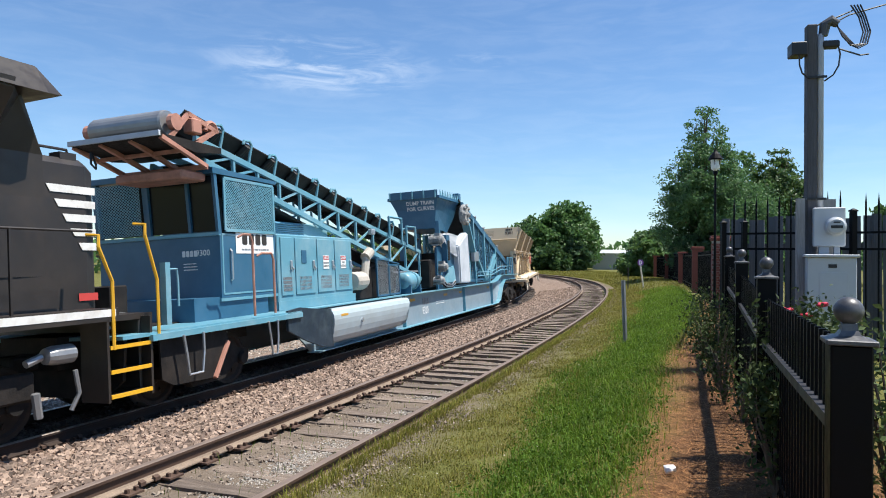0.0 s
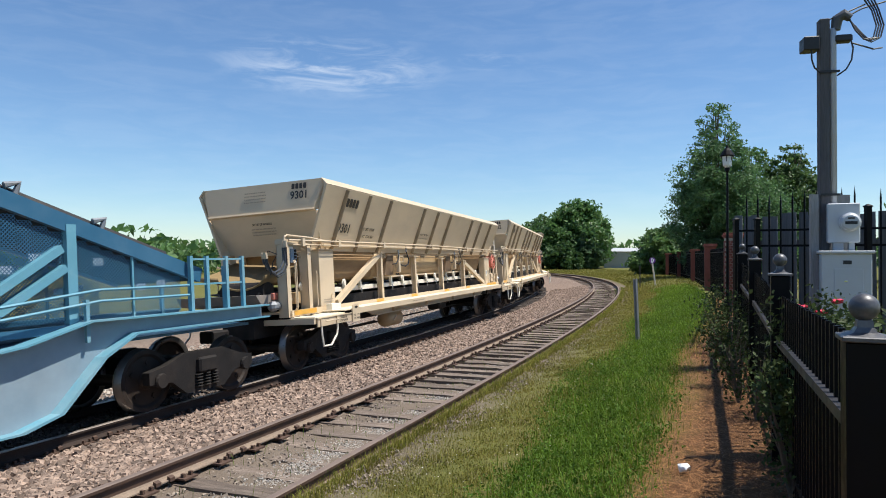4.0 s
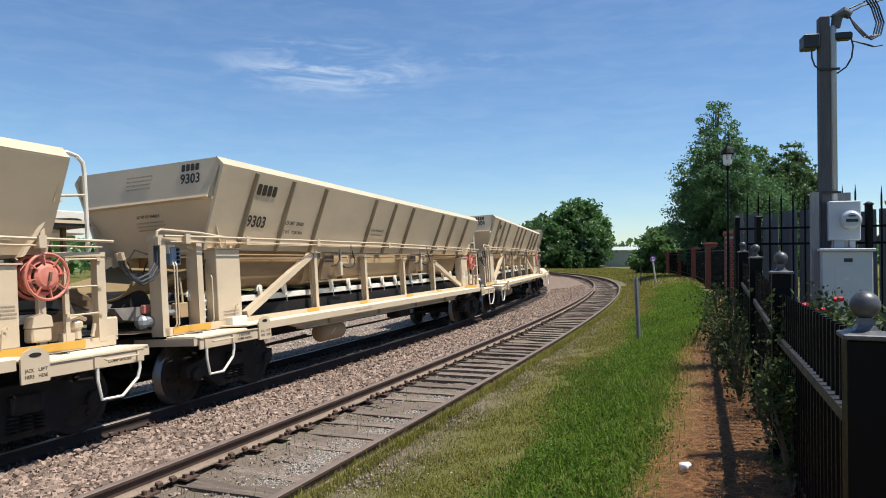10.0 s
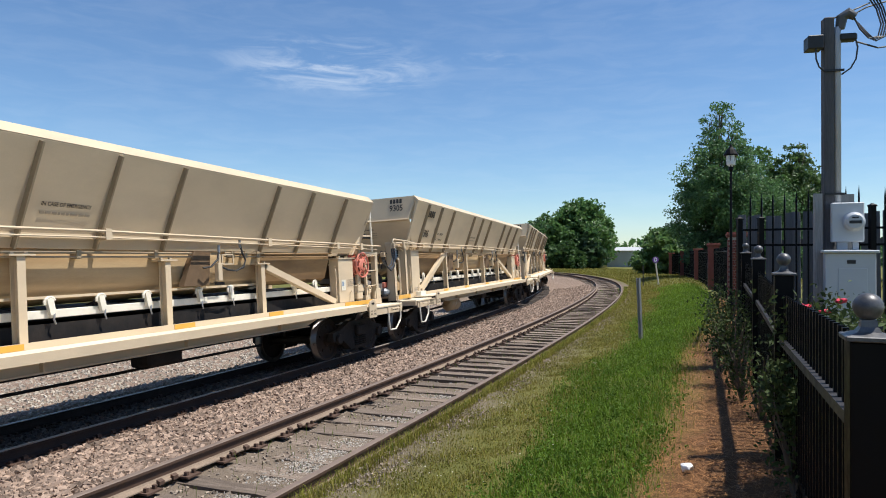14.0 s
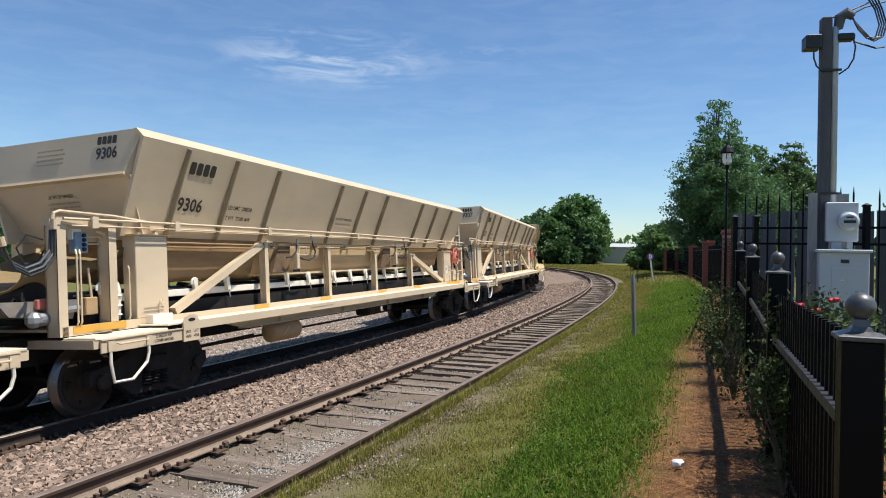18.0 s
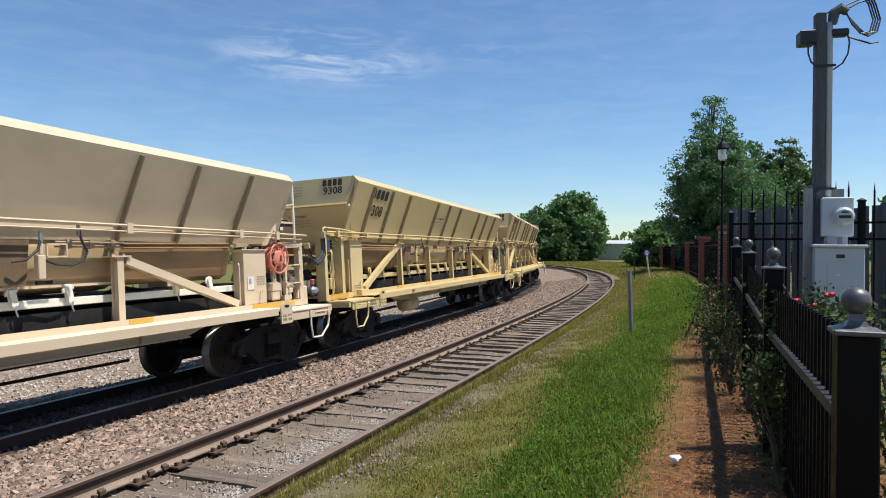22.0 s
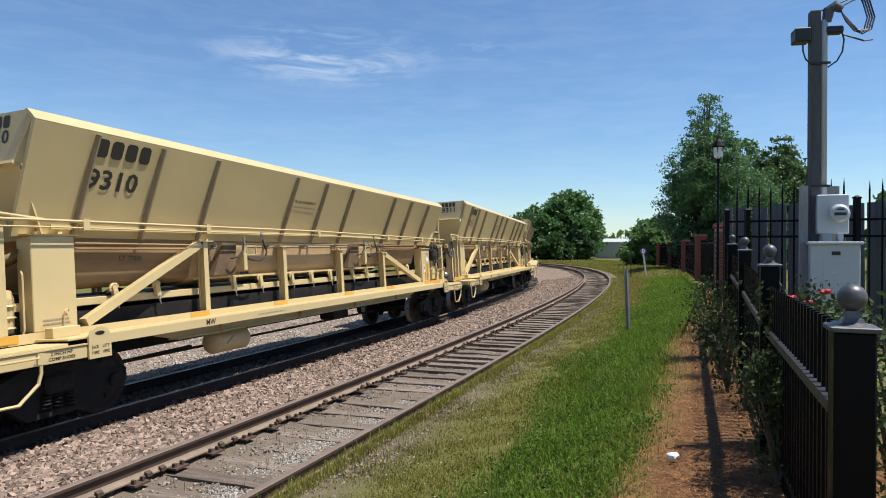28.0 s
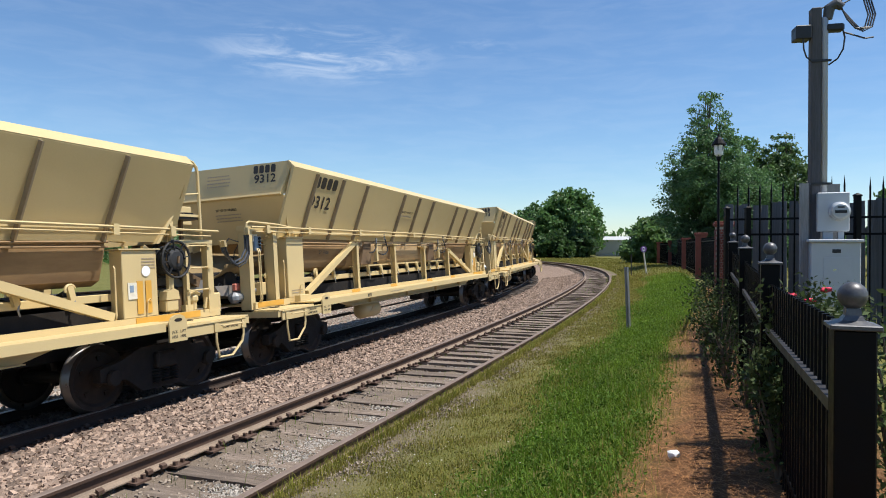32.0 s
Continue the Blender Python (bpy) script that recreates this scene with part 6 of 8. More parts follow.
        tube(bm, [(x - 0.04, -0.2, z + 0.06), (x - 0.04, 0.2, z + 0.06)], 0.075, 8)
        part("idler_roller", bm, "belt", idl)
    bm = bmesh.new()
    loft(bm, [[(x, -0.54, zt(x) + 0.43), (x, -0.2, zt(x) + 0.14), (x, 0.2, zt(x) + 0.14), (x, 0.54, zt(x) + 0.43), (x, 0.54, zt(x) + 0.45), (x, 0.2, zt(x) + 0.17), (x, -0.2, zt(x) + 0.17), (x, -0.54, zt(x) + 0.45)]
              for x in (1.0, -10.6)])
    part("conveyor_belt", bm, "belt", truss, "black trough-shaped rubber belt")
    # floodlight and small plates on the truss
    part("flood_lamp", Bx(-3.35, -3.10, -0.74, -0.62, 2.90, 3.06, 0.02), "galvanised", truss)
    bm = Bx(-1.9, 0.4, -0.66, -0.62, 1.8, 1.86)
    part("cable_tray", bm, "grey_steel", truss)
    for x0, x1 in ((-1.9, -0.9), (-0.5, 0.3)):
        bm = bmesh.new()
        z = zt((x0 + x1) / 2)
        tube(bm, [(x0, -0.66, z - 0.05 - 0.168 * (x0 - x1) / 2), (x0, -0.66, z + 0.62), (x1, -0.66, z + 0.62), (x1, -0.66, z - 0.15)], 0.04, 6)
        part("guard_hoop", bm, "blue", truss)
    # head drum on its rusty pink carriage
    bm = bmesh.new()
    lathe(bm, [(0.02, -0.74), (0.20, -0.74), (0.215, -0.70), (0.215, 0.70), (0.20, 0.74), (0.02, 0.74)], 24, "y", (-11.62, 0, 4.42))
    hd = part("head_drum", bm, "grey_steel", truss, "smooth grey belt drum", smooth=False)
    bm = bmesh.new()
    loft(bm, [[(-12.05, y, 4.12), (-12.05, y, 4.17), (-10.5, y, 4.16), (-10.5, y, 4.06), (-11.2, y, 3.98)] for y in (-0.92, 0.85)])
    ct = part("head_carriage", bm, "black_iron", truss, "dark steel tray below the head drum")
    part("edge_plate", bar(bmesh.new(), (-12.08, -0.95, 4.16), (-12.08, 0.88, 4.16), 0.04, 0.08), "tarp", ct)
    bm = bmesh.new()
    for y in (-0.9, -0.3, 0.3, 0.85):
        bar(bm, (-12.0, y, 4.12), (-10.9, y, 3.78), 0.07)
    bar(bm, (-10.9, -0.9, 3.78), (-10.9, 0.85, 3.78), 0.08)
    bar(bm, (-11.5, -0.9, 3.97), (-11.5, 0.85, 3.97), 0.06)
    part("tray_frame", bm, "rust_pink", ct, "rusty pink tray frame")
    for sgn in (1, -1):
        bm = bmesh.new()
        y = -0.86 * sgn
        bar(bm, (-11.75, y, 4.15), (-11.3, y, 4.60), 0.07)
        bar(bm, (-11.3, y, 4.62), (-10.6, y, 4.45), 0.08)
        bar(bm, (-11.2, y, 4.1), (-10.6, y, 4.45), 0.08)
        lathe(bm, [(0.02, -0.05), (0.14, -0.05), (0.14, 0.05), (0.02, 0.05)], 12, "y", (-11.62, y, 4.42))
        box(bm, -11.3, -11.05, y - 0.1, y + 0.1, 4.3, 4.55, 0.02)
        tube(bm, arc((-10.7, y, 4.42), 0.16, 0, 180, 6, "xz"), 0.05, 6)
        part("bearing_frame", bm, "rust_pink", ct)
    bm = bmesh.new()
    tube(bm, [(-12.0, 0.5, 4.0), (-12.05, 0.45, 3.8), (-12.0, 0.4, 3.72), (-11.95, 0.45, 3.8), (-11.98, 0.5, 3.98)], 0.018, 6)
    part("loose_cable", bm, "insulated", ct)
    bm = Bx(-10.95, -10.3, -0.7, 0.7, 3.60, 3.76, 0.03)
    part("boom_rest", bm, "rust_pink", car)
    # receiving hopper
    bm = bmesh.new()
    loft(bm, [[(2.55, -0.75, 4.46), (5.1, -0.75, 4.46), (5.1, 1.12, 4.46), (2.55, 1.12, 4.46)], [(2.66, -0.62, 4.05), (4.9, -0.6, 3.85), (4.9, 0.95, 3.85), (2.66, 0.92, 4.05)],
              [(2.72, -0.52, 3.35), (4.4, -0.45, 3.25), (4.4, 0.6, 3.25), (2.72, 0.7, 3.35)]], caps=True)
    hop = part("receiving_hopper", bm, "blue_dark", car, "blue flared receiving hopper, darkened for shade")
    bm = Bx(2.50, 5.15, -0.82, -0.75, 4.42, 4.52)
    box(bm, 2.50, 5.15, 1.12, 1.18, 4.42, 4.52)
    box(bm, 2.50, 2.55, -0.75, 1.12, 4.44, 4.72)
    box(bm, 5.08, 5.15, -0.75, 1.12, 4.42, 4.52)
    part("rim", bm, "blue_dark", hop)
    for k in range(8):
        x = 2.68 + 0.30 * k
        bm = bmesh.new()
        prism(bm, [(x, 4.52), (x + 0.22, 4.52), (x + 0.02, 4.74)], -0.81, -0.79, "y")
        part("rim_tooth", bm, "blue", hop)
    for k in range(5):
        y = -0.70 + 0.44 * k
        part("rim_rib", Bx(2.45, 2.50, y, y + 0.04, 4.44, 4.72), "blue", hop)
    words("hopper_lettering", "DUMP TRAIN", 0.20, face_matrix((2.585, -0.05, 4.28), (0, -1, 0), (-0.27, 0, 1)), "ink_pale", hop, width=1.05)
    words("hopper_lettering", "FOR CURVES", 0.20, face_matrix((2.64, -0.05, 4.08), (0, -1, 0), (-0.27, 0, 1)), "ink_pale", hop, width=1.05)
    part("junction_box", Bx(4.9, 5.2, -0.84, -0.6, 4.52, 4.80, 0.02), "blue_dark", hop)
    # legs and machinery below the hopper
    for x, y in ((2.8, -0.6), (2.8, 0.8), (4.3, 0.7)):
        part("hopper_leg", bar(bmesh.new(), (x, y, 1.2), (x, y, 3.6), 0.16), "blue_dark", car)
    bm = bmesh.new()
    prism(bm, [(2.03, 1.96), (2.42, 1.90), (2.38, 3.04), (2.02, 3.04)], -1.17, -0.98, "y")
    cb = part("column_box", bm, "blue_dark", car)
    part("column_lid", Bx(2.10, 2.33, -1.185, -1.17, 2.15, 2.85), "black_iron", cb)
    part("machine_side", Bx(1.45, 3.45, -0.97, -0.90, 1.17, 2.62), "blue_dark", car, "dark blue side plate of the hopper drive")
    for z, x, r in ((2.86, 1.38, 0.17), (1.93, 1.70, 0.15), (1.48, 1.28, 0.12)):
        # finned body, terminal box and end bell
        bm = bmesh.new()
        prof = [(0.03, -0.26), (r * 0.7, -0.25), (r * 0.9, -0.18)]
        for k in range(7):
            prof += [(r, -0.16 + 0.045 * k), (r, -0.14 + 0.045 * k), (r * 0.88, -0.138 + 0.045 * k), (r * 0.88, -0.118 + 0.045 * k)]
        prof += [(r * 0.95, 0.17), (r * 0.75, 0.26), (0.03, 0.28)]
        lathe(bm, prof, 14, "y", (x, -1.02, z))
        box(bm, x - 0.09, x + 0.09, -1.16, -0.98, z + r * 0.8, z + r * 1.35)
        box(bm, x - r, x + r, -1.14, -0.90, z - r * 1.15, z - r * 0.85)
        part("drive_motor", bm, "dusty_metal", car, "dusty grey finned motor")
    for k in range(4):
        # slack hoses on the deck beside the chute
        bm = bmesh.new()
        tube(bm, [(1.5 + 0.1 * k, -1.0, 1.45 + 0.05 * k), (1.9, -1.12 - 0.01 * k, 1.22 + 0.04 * k), (2.5, -1.14, 1.20 + 0.03 * k), (3.0, -1.13, 1.28 + 0.05 * k), (3.3, -1.0, 1.40 + 0.04 * k)], 0.022, 6)
        part("hose", bm, "galvanised" if k % 2 else "black_iron", car)
    bm = Bx(0.9, 3.6, -0.9, 0.9, 1.25, 2.2, 0.04)
    part("machinery", bm, "black_iron", car, "dark machinery below the hopper")
    part("gearbox_housing", Bx(4.5, 6.0, -0.75, 0.75, 1.215, 2.5, 0.04), "black_iron", car, "dark drive housing below the inclined belt")
    # white tarpaulin over a cabinet
    bm = bmesh.new()
    vs = []
    nx_, ny_ = 12, 8
    for i in range(nx_ + 1):
        for j in range(ny_ + 1):
            u, v = i / nx_, j / ny_
            x = 1.62 + 3.0 * u
            top = 3.05 + 0.23 * u
            low = 2.98 - 0.56 * math.sin(math.pi * min(u * 0.95, 1.0)) - 0.25 * u
            z = top + (low - top) * v
            y = -1.10 - 0.05 * math.sin(5.0 * u + 2.5 * v) - 0.05 * v + 0.75 * (1 - v) ** 4
            vs.append(bm.verts.new((x, y, z + 0.03 * math.sin(9 * u + 4 * v))))
    for i in range(nx_):
        for j in range(ny_):
            a = i * (ny_ + 1) + j
            bm.faces.new((vs[a], vs[a + ny_ + 1], vs[a + ny_ + 2], vs[a + 1]))
    bmesh.ops.solidify(bm, geom=bm.faces[:], thickness=0.02)
    part("tarpaulin", bm, "tarp", car, "loose white tarpaulin draped over machinery", smooth=True)
    bm = bmesh.new()
    prism(bm, [(3.44, 1.30), (4.78, 1.27), (4.70, 3.24), (3.42, 2.70)], -1.20, -0.85, "y")
    bmesh.ops.bevel(bm, geom=bm.edges[:], offset=0.05, segments=2, affect="EDGES")
    part("white_cover", bm, "tarp", car, "white cover panel")
    bm = bmesh.new()
    loft(bm, [[(1.95, -1.12, 1.36), (3.1, -1.12, 1.40), (3.1, -0.9, 1.40), (1.95, -0.9, 1.36)], [(2.45, -1.06, 1.86), (3.1, -1.06, 1.95), (3.1, -0.9, 1.95), (2.45, -0.9, 1.86)]])
    part("sand_chute", bm, "blue", car)
    bm = bmesh.new()
    lathe(bm, [(0.05, -0.14), (0.26, -0.12), (0.33, -0.04), (0.33, 0.04), (0.26, 0.12), (0.05, 0.14)], 14, "y", (4.55, -1.12, 3.80))
    for a in range(0, 360, 45):
        ball(bm, (4.55 + 0.27 * math.cos(radians(a)), -1.24, 3.80 + 0.27 * math.sin(radians(a))), 0.07, 6)
    ball(bm, (4.55, -1.26, 3.80), 0.1, 8)
    part("gear_motor", bm, "dusty_metal", car, "dusty pale gear motor")
    part("torque_arm", bar(bmesh.new(), (4.65, -1.15, 3.6), (5.35, -1.18, 2.4), 0.09, 0.30, up=(0, 1, 0)), "blue", car)
    bm = Bx(5.35, 6.0, -1.28, -1.1, 2.02, 2.42, 0.03)
    part("mesh_box", bm, "galvanised", car, "galvanised wire-mesh box")
    # inclined belt up from the hopper cars
    def zi(x):
        return 4.12 - 0.318 * (x - 5.7)
    inc = part("inclined_belt", bar(bmesh.new(), (5.0, 0, zi(5.0) - 0.05), (12.4, 0, zi(12.4) - 0.05), 1.7, 0.06), "belt", car, "steep black rubber belt between blue side frames")
    for sgn in (1, -1):
        y = -0.92 * sgn
        part("chord", bar(bmesh.new(), (5.0, y, zi(5.0)), (12.4, y, zi(12.4)), 0.08, 0.22), "blue_dark", inc)
        part("foot_rail", bar(bmesh.new(), (4.9, y, 1.33), (10.0, y, 1.36), 0.08, 0.10), "blue_dark", inc)
        for x in (5.6, 6.45, 8.1, 10.1):
            part("post", bar(bmesh.new(), (x, y, 1.30), (x, y, zi(x)), 0.14, 0.10, up=(0, 1, 0)), "blue", inc)
        for a, za, b, zb_ in ((5.6, 3.25, 8.0, 1.30), (8.2, 1.30, 9.95, 2.40), (8.55, 1.28, 10.0, 2.15)):
            part("brace", bar(bmesh.new(), (a, y, za), (b, y, zb_), 0.10, 0.16, up=(0, 1, 0)), "blue", inc)
        for a, b in ((5.65, 6.38), (6.52, 8.03), (8.17, 10.03), (10.17, 12.0)):
            bm = bmesh.new()
            n_ = max(int((b - a) / 0.2), 3)
            # screens cut to the slope of the belt
            for k in range(n_):
                x0 = a + (b - a) * k / n_
                x1 = a + (b - a) * (k + 1) / n_
                h = zi(x1) - 0.12 - 1.45
                if h > 0.08:
                    mesh_panel(bm, (x0, y + 0.02 * sgn, 1.45), NX, UP, x1 - x0, h, 0.05, 0.006)
            part("screen", bm, "blue_dark", inc, "blue expanded-metal side screen")
            m_ = (a + b) / 2
            part("screen_bar", bar(bmesh.new(), (m_, y, 1.4), (m_, y, zi(m_)), 0.03), "blue", inc)
            mesh_ = [(a + 0.3, 0.75), (a + (b - a) * 0.55, 0.45), (a + (b - a) * 0.75, 0.62)]
            for q, k in mesh_:
                zz = 1.5 + (zi(q) - 1.7) * k
                part("torn_patch", Bx(q, q + 0.16, y + 0.03 * sgn - 0.005, y + 0.03 * sgn + 0.005, zz, zz + 0.10), "tarp", inc)
    for x in (6.9, 8.2, 9.4, 10.6):
        bm = bmesh.new()
        for sgn in (1, -1):
            tube(bm, [(x, -0.9 * sgn, zi(x) + 0.08), (x + 0.04, -0.93 * sgn, zi(x) + 0.26), (x - 0.12, -0.9 * sgn, zi(x) + 0.22)], 0.045, 6)
        part("idler", bm, "grey_steel", inc)
    bm = bmesh.new()
    loft(bm, [[(x, -0.88, zi(x) + 0.10), (x, -0.84, zi(x) + 0.20), (x, 0.9, zi(x) + 0.20), (x, 0.95, zi(x) + 0.10)] for x in (4.9, 11.8)])
    part("belt_cover", bm, "belt", inc)
    for z in (1.55, 1.70):
        bm = bmesh.new()
        tube(bm, [(6.2, -1.08, z - 0.05), (8.7, -1.08, z - 0.05), (10.4, -1.08, z + 0.14), (12.0, -1.08, z + 0.14)], 0.022, 6)
        part("hand_rail", bm, "blue", car)
    for x in (6.0, 8.3, 10.2):
        part("rail_post", Bx(x - 0.025, x + 0.025, -1.10, -1.05, 1.16, 1.72), "blue", car)
    # rear end railings
    for x in (12.1, 12.45, 12.9, 13.3):
        part("end_post", Bx(x - 0.03, x + 0.03, -1.06, -1.0, 1.42, 2.30), "blue", car)
    for y in (-0.6, 0.2, 0.9):
        part("end_post", Bx(13.3, 13.36, y - 0.03, y + 0.03, 1.22, 2.15), "blue", car)
    for z in (1.7, 2.1):
        part("end_rail", bar(bmesh.new(), (12.1, -1.03, z + 0.15), (13.3, -1.03, z + 0.15), 0.03), "blue", car)
    for x in (-13.5, 13.65):
        part("coupler", Bx(x - 0.2, x + 0.25, -0.17, 0.17, 0.76, 0.98, 0.03), "black_iron", car)
    # stands houses, cabinets and tanks in from the deck edge, warped to the camera's view
    def reseat(names, place):
        for top in car.children_recursive:
            if top.name.split(".")[0] not in names:
                continue
            for ob in (top, *top.children_recursive):
                if ob.matrix_basis.translation.length > 1e-6:
                    ob.matrix_basis.translation = place(*ob.matrix_basis.translation)
                else:
                    for v in ob.data.vertices:
                        v.co = place(*v.co)

    def inward(y, near, far=1.35):
        return y * near if y < 0 else y * far
    reseat(("control_cab",), lambda x, y, z: (-10.20 + (x + 11.22) * 1.148, inward(y, 0.635), 1.52 + (z - 1.42) * 1.065))
    reseat(("electric_cabinet", "louvre_housing"), lambda x, y, z: (-8.35 + (x + 9.6) * 0.877, y + 0.45 if y < -0.5 else y * 1.3, 1.16 + (z - 1.22) * 1.10))
    reseat(("guard_cage",), lambda x, y, z: (-3.39 + (x + 4.05) * 1.10, y + 0.37, z - 0.04))
    reseat(("air_intake",), lambda x, y, z: (x + 0.72, y + 0.35, z + 0.04))
    reseat(("pressure_tank",), lambda x, y, z: (-0.98 + (x + 1.65) * 0.83, y + 0.12, z - 0.08))
    reseat(("engine_block",), lambda x, y, z: (x + 0.7, y * 0.75, z - 0.08))
    reseat(("fuel_tank",), lambda x, y, z: (x + 0.42, y * 0.93, z - 0.10))
    reseat(("gear_motor",), lambda x, y, z: (4.92 + (x - 4.55) * 1.25, y + 0.10, 3.93 + (z - 3.80) * 1.25))
    reseat(("torque_arm", "mesh_box"), lambda x, y, z: (x + 0.42, y + 0.14, z + 0.08))
    reseat(("head_drum", "head_carriage"), lambda x, y, z: (x + 0.36, y, z + 0.04))
    reseat(("step",), lambda x, y, z: (x, y, z - 0.08))
    bogie(car, 12.3)
    bogie(car, -10.9)
    return car


# ---------------------------------------------------------------- locomotive, tail end
def build_locomotive():
    """x = 0 at the rear coupler, the hood runs towards negative x."""
    loco = root("locomotive", "black diesel locomotive with white hood-end stripes and yellow handrails", "locomotive")
    bm = bmesh.new()
    def sec(x, k):
        w, zt_ = 0.98, 3.58
        return [(x, -w, 1.55), (x, -w, zt_ - 0.10), (x, -w + 0.10, zt_), (x, w - 0.10, zt_), (x, w, zt_ - 0.10), (x, w, 1.55)]
    loft(bm, [sec(-20, 0), sec(1.25, 0), [(1.42, y * 0.93, z if z < 3 else z - 0.06) for _, y, z in sec(0, 0)]])
    hood = part("hood", bm, "loco_black", loco, "faded black long hood")
    # flared radiator section
    bm = bmesh.new()
    fl = [(-1.0, 2.0), (-1.0, 3.0), (-1.02, 3.55), (-1.50, 4.18), (-1.52, 4.30), (-1.2, 4.42), (0, 4.50), (1.2, 4.42), (1.52, 4.30), (1.50, 4.18), (1.02, 3.55), (1.0, 3.0), (1.0, 2.0)]
    loft(bm, [[(-5.2, y, z) for y, z in fl], [(-0.1, y, z) for y, z in fl], [(0.62 if z < 3.6 else 0.16, y * 0.98 if z < 3.6 else y * 0.8, z) for y, z in fl]])
    part("radiator_housing", bm, "loco_black", loco, "flared black radiator housing")
    bm = bmesh.new()
    loft(bm, [[(x, -w, z), (x, w, z), (x, w * 0.86, z + h), (x, -w * 0.86, z + h)] for x, w, z, h in ((-5.2, 1.54, 4.20, 0.36), (0.30, 1.54, 4.20, 0.36), (0.52, 1.50, 4.22, 0.12))])
    part("radiator_cap", bm, "loco_black", loco, "overhanging black roof cap")
    for k in range(9):
        z = 1.75 + 0.07 * k
        part("louvre", Bx(-0.9, 0.0, -1.02, -0.985, z, z + 0.035), "black_iron", hood)
    for k in range(5):      # slanting white stripes
        z = 3.20 - 0.19 * k
        a = 0.66 + 0.115 * k
        bm = bmesh.new()
        prism(bm, [(a, z), (1.40, z), (1.40, z - 0.10), (a + 0.06, z - 0.10)], -0.992, -0.984, "y")
        part("stripe", bm, "stripe_white", hood, "white slanting stripe")
        part("stripe", Bx(1.424, 1.430, -0.90, 0.90, z - 0.11, z - 0.01), "stripe_white", hood)
    bm = Bx(0.55, 1.2, -0.2, 0.2, 3.58, 3.64)
    tube(bm, [(0.5, -0.75, 3.60), (0.55, -0.78, 3.72), (1.15, -0.78, 3.72), (1.2, -0.75, 3.60)], 0.02, 6)
    box(bm, 0.95, 1.2, -0.9, -0.7, 3.56, 3.66)
    part("roof_fitting", bm, "loco_black", loco)
    part("marker_plate", Bx(1.1, 1.4, -0.995, -0.987, 1.66, 1.76), "sign_red", hood)
    # frame and walkway
    bm = Bx(-20, 1.25, -1.52, 1.52, 1.38, 1.55)
    fr = part("frame", bm, "loco_black", loco)
    part("sill_stripe", Bx(-20, 1.2, -1.526, -1.52, 1.44, 1.535), "stripe_white", fr, "white sill stripe")
    part("end_platform", Bx(1.25, 2.0, -1.35, 1.35, 1.36, 1.44), "loco_black", loco)
    part("pilot", Bx(1.75, 1.95, -1.35, 1.35, 0.35, 1.36, 0.02), "loco_black", loco)
    # steps with yellow edges
    for sgn in (1, -1):
        y0, y1 = sorted((-1.52 * sgn, -1.05 * sgn))
        bm = Bx(1.05, 1.09, y0, y1, 0.32, 1.40)
        box(bm, 1.78, 1.82, y0, y1, 0.32, 1.40)
        st = part("step_well", bm, "loco_black", loco)
        for z in (0.40, 0.72, 1.04):
            part("tread", Bx(1.09, 1.78, y0, y1, z - 0.03, z), "loco_black", st)
            part("step_edge", Bx(1.09, 1.78, *sorted((-1.535 * sgn, -1.50 * sgn)), z - 0.035, z + 0.015), "safety_yellow", st, "worn yellow step edge")
        for x, zt_, b in ((1.00, 2.50, 1.0), (1.78, 2.68, 1.08)):
            bm = bmesh.new()
            y = -1.53 * sgn
            tube(bm, [(x - 0.05, y + 0.2 * sgn, zt_ + 0.02), (x - 0.12 + 0.08, y, zt_), (x - 0.05, y, zt_ - 0.15), (x + 0.15, y, 1.9), (x + 0.15, y, b)], 0.024, 6)
            part("handrail", bm, "safety_yellow", loco, "yellow handrail")
    # walkway rail
    bm = bmesh.new()
    tube(bm, [(-6, -1.48, 2.55), (0.9, -1.48, 2.55)], 0.018, 6)
    part("walkway_rail", bm, "loco_black", loco)
    for x in (-5, -3.4, -1.8, -0.2):
        part("stanchion", Bx(x - 0.015, x + 0.015, -1.495, -1.465, 1.55, 2.55), "loco_black", loco)
    # underside: bogie, sand pipes, fuel tank
    part("fuel_tank", Bx(-13, -7.5, -1.35, 1.35, 0.25, 1.3, 0.12), "loco_black", loco)
    bm = bmesh.new()
    lathe(bm, [(0.04, -0.22), (0.10, -0.2), (0.12, -0.1), (0.12, 0.16), (0.08, 0.2)], 14, "x", (0.55, -1.28, 1.02))
    tube(bm, [(0.30, -1.28, 1.02), (0.1, -1.28, 0.96)], 0.05, 8)
    part("brake_cylinder", bm, "grey_steel", loco)
    bm = bmesh.new()
    tube(bm, [(0.75, -1.3, 0.8), (0.8, -1.3, 0.5), (0.72, -1.25, 0.30)], 0.03, 6)
    tube(bm, [(0.2, -1.3, 0.6), (0.25, -1.28, 0.3)], 0.05, 6)
    part("sand_pipe", bm, "grey_steel", loco)
    part("coupler", Bx(1.9, 2.15, -0.17, 0.17, 0.76, 0.98, 0.03), "black_iron", loco)
    bm = bmesh.new()
    for k in range(3):
        tube(bm, [(1.9, -0.5 - 0.12 * k, 1.1), (2.05, -0.5 - 0.12 * k, 0.8), (2.15, -0.48 - 0.12 * k, 0.55), (2.3, -0.45, 0.7)], 0.03, 6)
    part("air_hose", bm, "rubber", loco)
    for x in (-1.6, -14.5):
        b = bogie(loco, x, 3.4)
